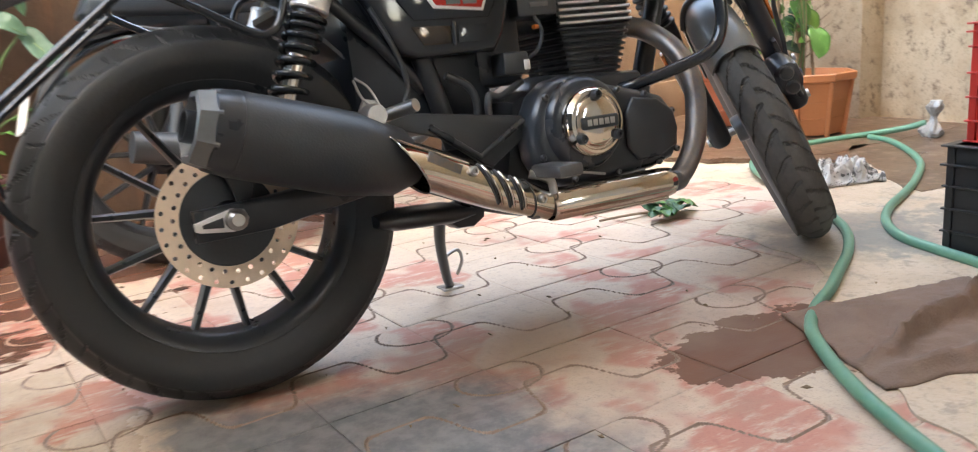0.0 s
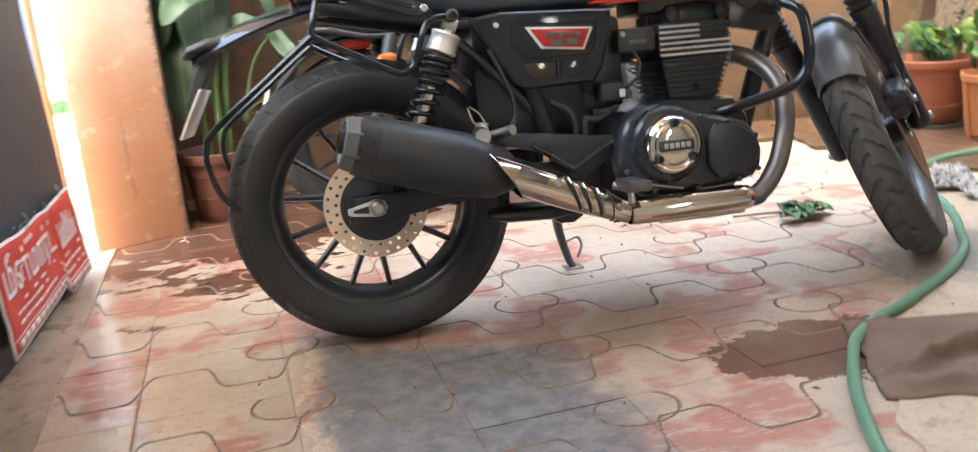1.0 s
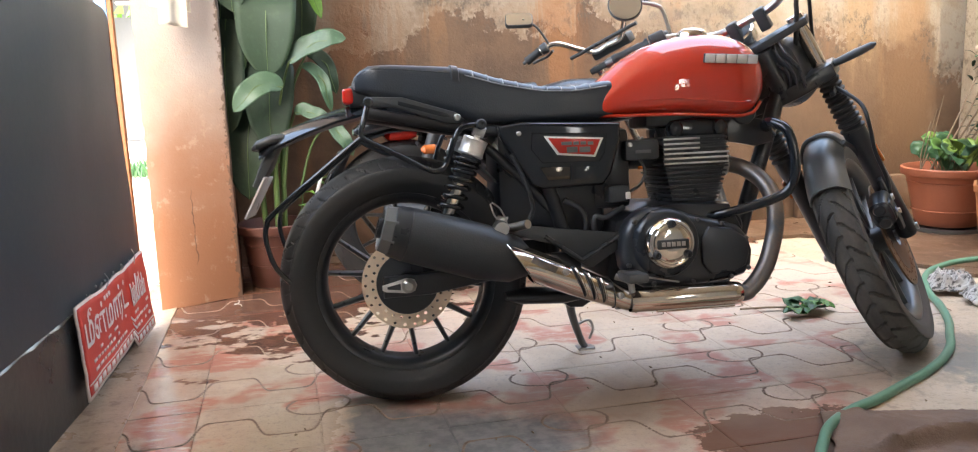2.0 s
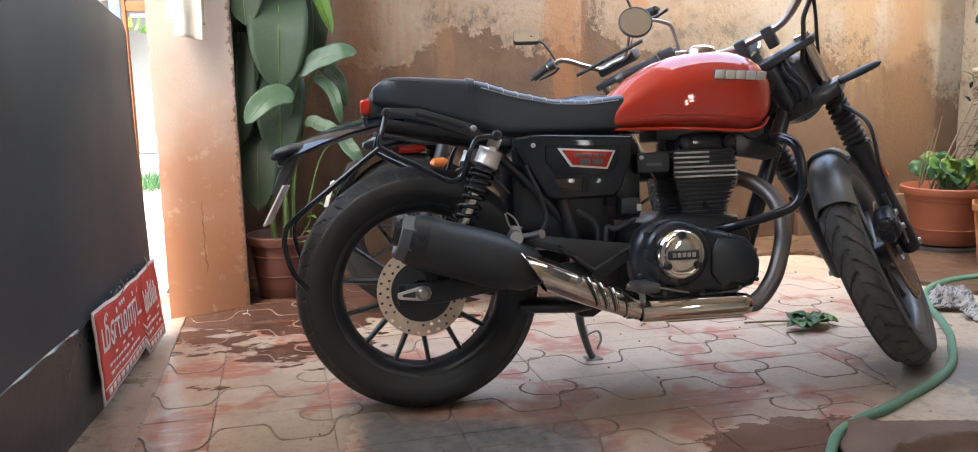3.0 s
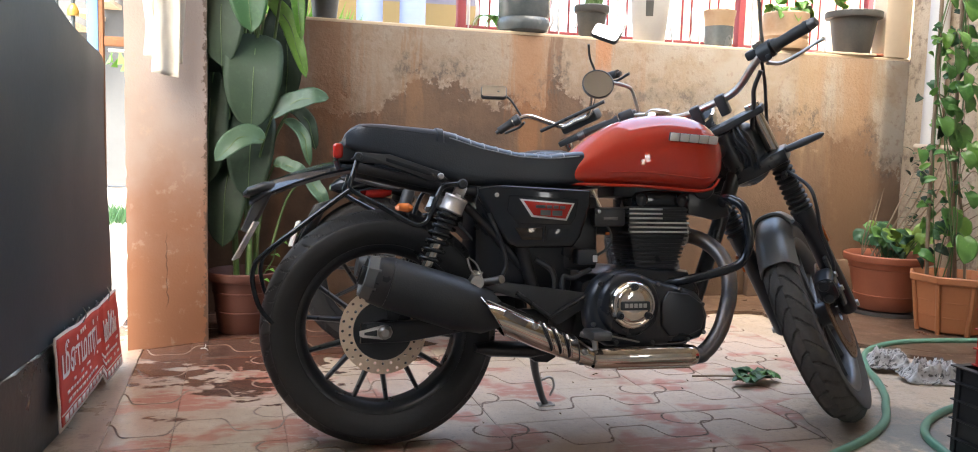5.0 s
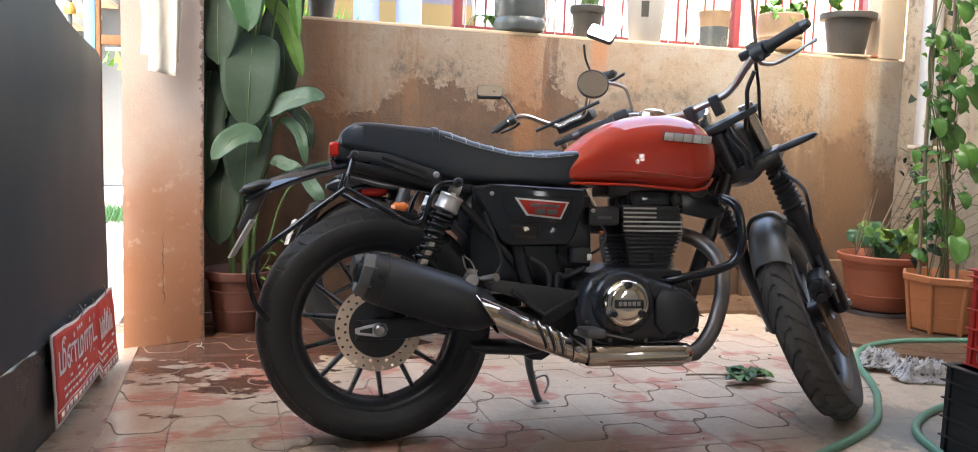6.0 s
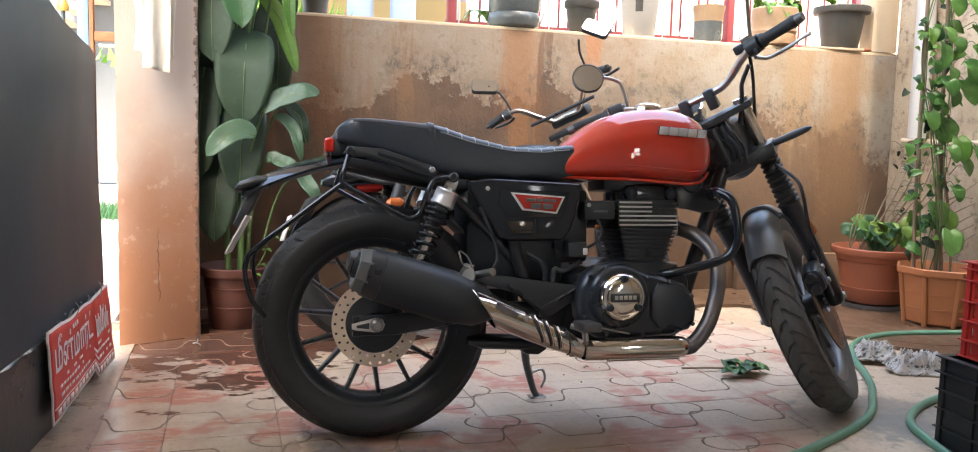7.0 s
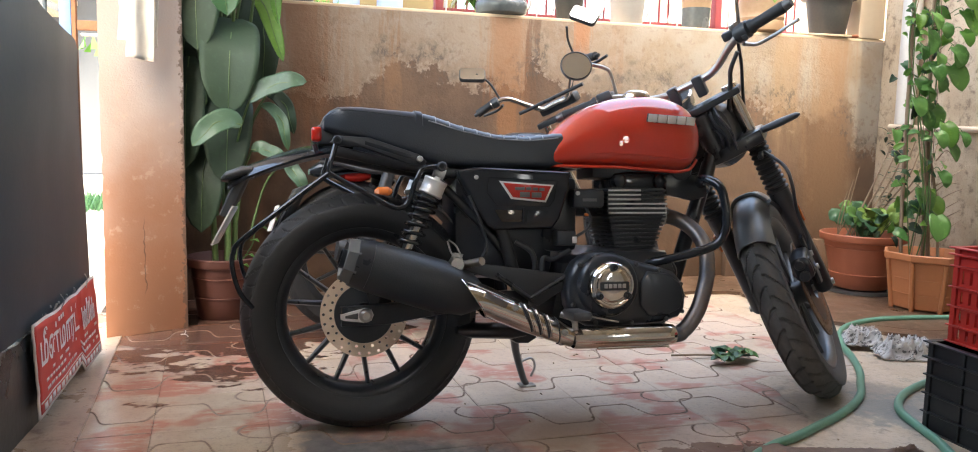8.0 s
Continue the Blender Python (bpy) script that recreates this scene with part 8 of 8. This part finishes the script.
for k in range(15):
    u, bump_ring = k / 14, []
    for j in range(26):
        q = 2 * math.pi * j / 26
        r = (0.030 + 0.012 * math.sin(u * 9) - 0.012 * u) * (1 + 0.55 * noise.noise((2.2 * math.cos(q), 2.2 * math.sin(q), u * 6)))
        bump_ring.append((r * math.cos(q) + 0.03 * u, r * math.sin(q), 0.145 * u))
    rings.append(bump_ring)
put("joint_wrap", loft(rings, angle=25), WRAP, hose_thing, "grey plastic bag tied round the hose joint", pose(2.925, 0.66, 0.002))


def crumpled(nx, ny, lx, ly, high, seed, thick=0.006):
    verts, faces = [], []
    for s in (0, 1):
        for i in range(nx + 1):
            for k in range(ny + 1):
                u, v = i / nx, k / ny
                e = min(1, 5 * min(u, 1 - u, v, 1 - v) + 0.12)
                bend = noise.noise((u * 2.5, v * 2.5, seed + 2))
                z = 0.15 + 0.8 * (1 - abs(noise.noise((u * 3.2 + seed + bend, v * 4.6 + bend, seed)))) ** 3 + 0.45 * (1 - abs(noise.noise((u * 8 + seed + bend, v * 10, 2)))) ** 3
                x = lx * (u - 0.5) + 0.06 * lx * noise.noise((u * 5, v * 5, seed + 4))
                y = ly * (v - 0.5) + 0.10 * ly * noise.noise((u * 5, v * 5, seed + 9))
                verts.append((x, y, 0.002 + high * z * e + (thick if s == 0 else 0)))
    w, base = ny + 1, (nx + 1) * (ny + 1)
    for i in range(nx):
        for k in range(ny):
            a = i * w + k
            faces += [(a, a + w, a + w + 1, a + 1), (base + a, base + a + 1, base + a + w + 1, base + a + w)]
        a, b = i * w, i * w + ny
        faces += [(a, base + a, base + a + w, a + w), (b, b + w, base + b + w, base + b)]
    for k in range(ny):
        a, b = k, nx * w + k
        faces += [(a, a + 1, base + a + 1, base + a), (b, base + b, base + b + 1, b + 1)]
    return mesh_of("crumpled", verts, faces)


def rag_paint():
    m, t, p, pos, xyz = blank("printed_rag")
    f = step_at(t, noise_at(t, pos, 60, 3, stretch=(0.5, 2.2, 1)), 0.50, 0.56)
    g = step_at(t, noise_at(t, pos, 16, 4), 0.40, 0.56)
    t.links.new(blend(t, calc(t, "MULTIPLY", f, g), (0.52, 0.50, 0.475), (0.13, 0.125, 0.12)), p.inputs["Base Color"])
    p.inputs["Roughness"].default_value = 0.9
    bump_from(t, p, noise_at(t, pos, 200, 3), 0.3, 0.002)
    return m


RAG = rag_paint()
rag = thing("rag", "crumpled black and white printed rag on the floor", "cloth", place=pose(2.03, 0.37, 0, 0, 0, -20))
put("cloth", crumpled(60, 48, 0.21, 0.15, 0.055, 1.7), RAG, rag)
rag2 = thing("rag", "smaller crumpled grey printed rag beside the hose", "cloth", place=pose(1.99, 0.565, 0, 0, 0, -25))
put("cloth", crumpled(52, 40, 0.16, 0.12, 0.05, 5.2), RAG, rag2)

SACK = shade("brown_sacking", (0.165, 0.100, 0.068), 0.75, alt=(0.225, 0.150, 0.108), scale=10, fine=260, bump=0.8, mix=0.9)
mat_thing = thing("floor_mat", "limp brown sacking mat with folds on wet cement", "mat", place=pose(0, 0, 0))


def mat_mesh():
    n, m, verts, faces = 60, 44, [], []
    a, b, c, d = Vector((0.955, -0.335, 0)), Vector((1.405, -0.430, 0)), Vector((1.27, -0.80, 0)), Vector((0.825, -0.655, 0))
    for s in (0, 1):
        for i in range(n + 1):
            for k in range(m + 1):
                u, v = i / n, k / m
                p = (a * (1 - u) + b * u) * (1 - v) + (d * (1 - u) + c * u) * v
                p += Vector((0.014 * noise.noise((u * 6, v * 5, 1)), 0.014 * noise.noise((u * 6, v * 5, 8)), 0))
                fold = 0.034 * math.exp(-((v - 0.80 + 0.62 * u - 0.05 * math.sin(u * 11)) / 0.038) ** 2) * min(1, 0.3 + 3 * u) + 0.014 * math.exp(-((v - 0.93 + 0.22 * u) / 0.05) ** 2) + 0.012 * math.exp(-((u - 0.16 - 0.1 * v) / 0.05) ** 2) * (1 - v)
                hump = 0.012 * math.exp(-(((p.x - 1.0 - 0.0) * 0.5 + (p.y + 0.41)) / 0.06) ** 2)
                taper = min(1.0, 0.12 + 9 * min(u, 1 - u, v, 1 - v))
                z = 0.005 + taper * (0.004 + fold + hump) + taper * 0.008 * (noise.noise((u * 7, v * 6, 4)) + 0.6) + 0.0035 * noise.noise((u * 30 + v * 12, v * 22, 4))
                verts.append((p.x, p.y, z if s == 0 else 0.001))
    w, base = m + 1, (n + 1) * (m + 1)
    for i in range(n):
        for k in range(m):
            q = i * w + k
            faces += [(q, q + 1, q + w + 1, q + w), (base + q, base + q + w, base + q + w + 1, base + q + 1)]
        q, r = i * w, i * w + m
        faces += [(q, q + w, base + q + w, base + q), (r, base + r, base + r + w, r + w)]
    for k in range(m):
        q, r = k, n * w + k
        faces += [(q, base + q, base + q + 1, q + 1), (r, r + 1, base + r + 1, base + r)]
    return mesh_of("mat", verts, faces)


put("sacking", mat_mesh(), SACK, mat_thing)

sprig = thing("leaf_sprig", "fallen sprig of green leaves lying on the pavers", "leaves", place=pose(1.365, 0.44, 0.003, 0, 0, 10))
put("twig", tube(curve_points([(-0.20, 0.10, 0.006), (-0.10, 0.06, 0.010), (0.0, 0.01, 0.010), (0.09, 0.0, 0.008)], 5), 0.004, 6), TWIG, sprig)
r9 = random.Random(9)
for i in range(13):
    x, y, a = r9.uniform(-0.09, 0.10), r9.uniform(-0.035, 0.05), r9.uniform(0, 6.28)
    ln = r9.uniform(0.05, 0.085)
    p = Vector((x, y, 0.008 + 0.003 * (i % 4)))
    d = Vector((math.cos(a), math.sin(a), 0.12)) * ln
    put("leaf", leaf_blade([p, p + d * 0.5 + Vector((0, 0, 0.012)), p + d], ln * 0.32, "heart", 0.25, 0.12, 8, 6, i), LEAF_MID if i % 3 else VINE_LEAF, sprig)

string = thing("string", "curl of white string on the wet floor", "string", place=pose(-0.565, 1.03, 0.003))
put("strand", tube(curve_points([(0.015 * math.cos(q) * (1 - q / 12), 0.02 * math.sin(q), 0.004 + 0.003 * q) for q in np.linspace(0, 7, 12)], 3), 0.0016, 5), POT_WHITE, string)

# ---- beyond the wall and the gate ----
FENCE_RED = shade("maroon_fence_paint", (0.26, 0.035, 0.04), 0.5, alt=(0.20, 0.03, 0.035), scale=10, fine=80)
FENCE_WHITE = shade("white_fence_paint", (0.60, 0.59, 0.58), 0.5, alt=(0.50, 0.49, 0.47), scale=10, fine=80)
LILAC = shade("lilac_wall", (0.17, 0.167, 0.225), 0.8, alt=(0.14, 0.137, 0.19), scale=2, fine=30)
OCHRE = shade("ochre_wall", (0.25, 0.18, 0.075), 0.8, alt=(0.21, 0.15, 0.065), scale=2, fine=30)
fence = thing("fence", "maroon and white iron fence behind the yard wall", "fence", place=pose(0, 2.35, 0, 0, 0, WALL_TURN))
for k, x in enumerate((0.60, 1.095, 2.36, 3.3)):
    put("post", box(x, x + 0.045, 0.0, 0.045, 0.0, 2.3, 0.003), FENCE_RED, fence)
for z in (0.3, 1.0, 1.42, 2.2):
    put("rail", box(0.6, 3.34, 0.046, 0.062, z, z + 0.03, 0.002), FENCE_RED, fence)
for k in range(44):
    x = 0.66 + 0.061 * k
    put("bar", rod((x, 0.054, 0.1), (x + (0.02 if k < 7 else 0), 0.054, 2.25), 0.007 if k % 3 else 0.010, 6), FENCE_RED if k % 3 else FENCE_WHITE, fence)
for k in range(10):
    x = 0.70 + 0.15 * k
    put("leaf_ornament", tube(curve_points([(x, 0.04, 1.45), (x + 0.02, 0.035, 1.52), (x + 0.012, 0.035, 1.62), (x + 0.03, 0.04, 1.70)], 4), [0.006, 0.018, 0.016, 0.005], 8, flat=0.4), FENCE_WHITE, fence)
for k in range(3):
    x = 2.18 + 0.05 * k
    put("scroll", tube([(x + 0.05 * math.cos(q) * (1 - q / 14), 0.036, 1.47 + 0.05 * math.sin(q) * (1 - q / 14)) for q in np.linspace(0, 12, 40)], 0.006, 6), FENCE_WHITE, fence)
house = thing("neighbour_house", "neighbour's lilac and ochre house with pale blue columns", "house", place=pose(0, 4.2, 0))
put("wall", box(-0.9, 1.05, 0.0, 0.2, 1.82, 4.5), LILAC, house, "lilac upper wall")
put("base_wall", box(-0.9, 1.05, -0.04, 0.2, 0.0, 1.818), OCHRE, house, "ochre lower wall")
for x in (0.19, 0.47):
    put("column", lathe([(0.0, 0.0), (0.085, 0.0), (0.085, 3.2), (0.0, 3.2)], 28, "z"), PALE_BLUE, house, "round pale blue column", pose(x, -0.75, 0))
put("porch_roof", box(-0.95, 1.1, -1.0, 0.2, 3.2, 3.35), LILAC, house)
put("step", box(-0.9, 1.05, -1.0, -0.05, 0.0, 0.3), OCHRE, house)
yellow = thing("neighbour_house", "sunlit yellow house wall across the lane", "house", place=pose(4.2, 5.2, 0))
put("wall", box(-1.0, 3.0, 0.0, 0.2, 0.0, 3.4), CREAM, yellow)
put("roof", box(-1.1, 3.1, -0.2, 0.4, 3.4, 3.55), ROOFING, yellow)

post = thing("gate_post", "blue painted steel gate post", "post", place=pose(-0.985, 1.30, 0))
put("post_body", box(-0.026, 0.014, -0.02, 0.02, -0.03, 2.4, 0.003), BLUE_PAINT, post)
put("post_angle", box(0.0145, 0.030, -0.016, 0.016, -0.03, 2.4, 0.002), RUST, post, "rusty angle iron along the post")
put("latch_bar", box(0.031, 0.125, -0.012, 0.012, 1.135, 1.172, 0.004), RUST, post, "rusty latch bar")
put("latch_bolt", rod((0.05, -0.02, 1.118), (0.115, -0.02, 1.118), 0.007, 10), STEEL, post)
rail_post = thing("street_gate", "black street railing with a gold finial", "fence", place=pose(-1.10, 1.45, 0))
for k in range(4):
    put("bar", rod((-0.06 * k, 0, 0), (-0.06 * k, 0, 1.7), 0.008, 8), GATE, rail_post)
put("finial", lathe([(0, 0), (0.02, 0.0), (0.024, 0.02), (0.014, 0.04), (0.0, 0.055)], 16, "z"), shade("brass_paint", (0.55, 0.34, 0.08), 0.35, 0.6), rail_post, "gold finial", pose(0, 0, 1.26))
put("rail", box(-0.2, 0.02, -0.008, 0.008, 1.0, 1.03), GATE, rail_post)
stair = thing("house_stair", "white house with an outside stair across the street", "house", place=pose(-3.2, 11.0, 0))
put("wall", box(-3.0, 2.2, 0.0, 0.3, 0.0, 5.0), shade("grey_house_paint", (0.085, 0.092, 0.10), 0.8, alt=(0.06, 0.066, 0.075), scale=2, fine=30), stair)
for k in range(10):
    put("tread", box(-1.2 + 0.22 * k, -0.95 + 0.22 * k, -0.8, 0.0, 1.5 + 0.17 * k, 1.56 + 0.17 * k), CEMENT, stair)
put("stair_rail", tube([(-1.1, -0.8, 2.3), (1.1, -0.8, 4.0)], 0.02, 8), GATE, stair)
for k in range(12):
    put("baluster", rod((-1.0 + 0.18 * k, -0.8, 1.62 + 0.14 * k), (-1.0 + 0.18 * k, -0.8, 2.36 + 0.14 * k), 0.010, 6), GATE, stair)


def tuft(name, label, place, n, spread, high, seed, mt):
    r = random.Random(seed)
    verts, faces = [], []
    for i in range(n):
        x, y, a = r.gauss(0, spread), r.gauss(0, spread * 0.6), r.uniform(0, 6.28)
        h = high * r.uniform(0.4, 1.0) * math.exp(-(x * x) / (4 * spread * spread))
        b = len(verts)
        w = high * 0.05
        verts += [(x - w * math.cos(a), y - w * math.sin(a), 0), (x + w * math.cos(a), y + w * math.sin(a), 0), (x + 0.4 * h * math.cos(a * 3), y + 0.4 * h * math.sin(a * 3), h)]
        faces.append((b, b + 1, b + 2))
    ob = put(name, mesh_of(name, verts, faces, False), mt, None, "", place)
    return tagged(ob, label, "grass", kind="stuff")


tuft("grass", "green weeds by the sunlit street", pose(-1.95, 6.2, -0.03), 500, 0.30, 0.22, 2, LEAF_MID)
tuft("shrub", "sunlit green shrubs behind the yard wall", pose(-0.35, 3.4, 1.2), 1400, 0.35, 0.55, 6, LEAF_LIGHT)


def floor_litter():
    """Scraps of dry leaf and grit scattered over the floor."""
    r = random.Random(33)
    verts, faces = [], []
    for i in range(60):
        x, y = r.uniform(-0.55, 1.7), r.uniform(-0.75, 1.05)
        a, ln, w = r.uniform(0, 6.28), r.uniform(0.003, 0.010), r.uniform(0.0015, 0.004)
        c, sn, o = math.cos(a), math.sin(a), len(verts)
        for u, v, z in ((-ln, 0, 0.0075), (0, -w, 0.0095), (ln, 0, 0.008), (0, w, 0.011)):
            verts.append((x + u * c - v * sn, y + u * sn + v * c, z))
        verts.append((x, y, 0.0052))
        faces += [(o, o + 1, o + 3), (o + 1, o + 2, o + 3), (o, o + 4, o + 1), (o + 1, o + 4, o + 2), (o + 2, o + 4, o + 3), (o + 3, o + 4, o)]
    ob = put("litter", mesh_of("litter", verts, faces, False), shade("dry_leaf_scraps", (0.16, 0.105, 0.06), 0.9, alt=(0.34, 0.26, 0.17), scale=9, fine=60, mix=1.0))
    return tagged(ob, "dry leaf scraps and grit scattered on the pavers", "litter", kind="stuff")


floor_litter()

# ---- patches of the yard floor and its pavers ----


def blotch(name, label, outline, z, metal, rough_edge=0.02, seed=0, per=10):
    """A thin patch of cement with a ragged edge."""
    pts, n = [], len(outline)
    for i in range(n):
        a, b = Vector((*outline[i], 0)), Vector((*outline[(i + 1) % n], 0))
        for k in range(per):
            p = a.lerp(b, k / per)
            pts.append((p.x + rough_edge * noise.noise((p.x * 9, p.y * 9, seed)), p.y + rough_edge * noise.noise((p.x * 9, p.y * 9, seed + 5))))
    bm = bmesh.new()
    vs = [bm.verts.new((x, y, z)) for x, y in pts]
    lo = [bm.verts.new((x, y, z - 0.016)) for x, y in pts]
    bm.faces.new(vs)
    for i in range(len(vs)):
        bm.faces.new((vs[i], lo[i], lo[(i + 1) % len(vs)], vs[(i + 1) % len(vs)]))
    bmesh.ops.triangulate(bm, faces=[f for f in bm.faces if len(f.verts) > 4])
    ob = put(name, bm, metal)
    return tagged(ob, label, "floor", kind="structure")


blotch("pavement_patch", "grey-beige cement floor, cracked along its ragged edge", [(1.30, 0.20), (1.75, 0.30), (2.30, 0.50), (3.3, 0.70), (3.3, -3.5), (0.55, -3.5), (0.62, -1.2), (0.74, -0.86), (0.84, -0.66), (0.98, -0.44), (1.10, -0.30), (1.22, -0.22), (1.30, -0.05)], 0.0035, CEMENT, 0.03, 3)
blotch("pavement_patch", "wet earthy strip at the foot of the wall", [(-0.55, 1.66), (0.6, 1.62), (1.2, 1.60), (1.8, 1.60), (2.05, 1.58), (1.98, 1.20), (2.05, 0.95), (2.4, 0.72), (3.3, 0.72), (3.3, 2.2), (-0.55, 2.2)], 0.0065, EARTH, 0.06, 12)
blotch("pavement_patch", "thin brown puddle inside the loop of the hose", [(2.12, 0.84), (2.30, 0.64), (2.32, 0.48), (2.20, 0.34), (2.05, 0.18), (2.04, 0.10), (2.25, 0.06), (2.65, 0.16), (3.3, 0.25), (3.3, 0.80), (2.5, 0.88)], 0.0055, EARTH, 0.02, 5)
blotch("pavement_patch", "grey-brown cement strip along the gate", [(-0.704 - 0.0787 * (y + 0.014), y) for y in (-1.6, -0.8, 0.0, 0.8, 1.5)] + [(-0.95, 1.5), (-0.95, -1.6)], 0.0045, GATE_STRIP, 0.004, 31)

TILE = 0.297
JOINT = shade("dirt_in_grooves", (0.21, 0.14, 0.10), 0.7, alt=(0.36, 0.27, 0.21), scale=14, fine=90, mix=0.9)


def paver_mesh(seed, side):
    """One square paver with a moulded wave, two half discs at its edges, and worn arrises."""
    n, verts, faces = 96, [], []
    for i in range(n + 1):
        for k in range(n + 1):
            u, v = i / n, k / n
            x, y = (u - 0.5) * (TILE - 0.001), (v - 0.5) * (TILE - 0.001)
            edge = min(u, 1 - u, v, 1 - v)
            s = 0.5 + 0.5 * math.tanh(3.4 * math.sin(2 * math.pi * u))
            wave = abs(v - (0.30 + 0.40 * s)) * (1 / math.sqrt(1 + (1.6 * abs(math.cos(2 * math.pi * u))) ** 2))
            disc = abs(math.hypot(u - side, (v - (0.84 if side else 0.84)) * 1.3) - 0.27)
            z = 0.0
            if wave < 0.0066:
                z -= 0.0031
            if disc < 0.0064:
                z -= 0.0030
            z -= 0.0014 * max(0, 1 - edge / 0.014)
            z += 0.0008 * noise.noise((u * 6 + seed, v * 6, seed))
            verts.append((x, y, z))
    w = n + 1
    for i in range(n):
        for k in range(n):
            a = i * w + k
            faces.append((a, a + w, a + w + 1, a + 1))
    b = len(verts)
    rim = [i * w for i in range(w)] + [n * w + k for k in range(1, w)] + [i * w + n for i in range(n - 1, -1, -1)] + [k for k in range(n - 1, 0, -1)]
    h = (TILE - 0.001) / 2
    verts += [(-h, -h, -0.014), (h, -h, -0.014), (h, h, -0.014), (-h, h, -0.014)]
    c = len(rim) // 4
    for q in range(4):
        part_ = rim[q * c:(q + 1) * c + 1] if q < 3 else rim[q * c:] + [rim[0]]
        faces.append(tuple(part_[::-1]) + (b + q, b + (q + 1) % 4))
    me = mesh_of("paver", verts, faces, False)
    me.materials.append(PAVER)
    me.materials.append(JOINT)
    for f in me.polygons:
        if len(f.vertices) == 4 and min(me.vertices[i].co.z for i in f.vertices) < -0.0024:
            f.material_index = 1
    return me


paving = tagged(new("paving"), "worn red and pale cement pavers with a wavy moulded pattern", "paving", kind="structure")
kinds = [paver_mesh(0, 0), paver_mesh(1, 1), paver_mesh(2, 0), paver_mesh(3, 1)]
rp = random.Random(21)
ct, st_ = math.cos(TILE_TURN), math.sin(TILE_TURN)
for i in range(-2, 7):
    for k in range(-6, 6):
        u, v = -0.2335 + TILE * (i + 0.5) - 0.0, 0.085 + TILE * (k + 0.5)
        x, y = u * ct - v * st_, u * st_ + v * ct
        # the cement floor takes over beyond a slanting edge
        if x > 1.60 + 0.35 * max(0, y) or (y < -0.25 and x > 1.32 + 0.62 * (y + 0.25)) or y < -1.5:
            continue
        ob = new("paver", kinds[i % 2 + 2 * rp.randrange(2)])
        ob.parent = paving
        ob.matrix_basis = pose(x, y, rp.uniform(-0.0012, 0.0008), rp.uniform(-0.25, 0.25), rp.uniform(-0.25, 0.25), 4.5 + rp.uniform(-0.3, 0.3))
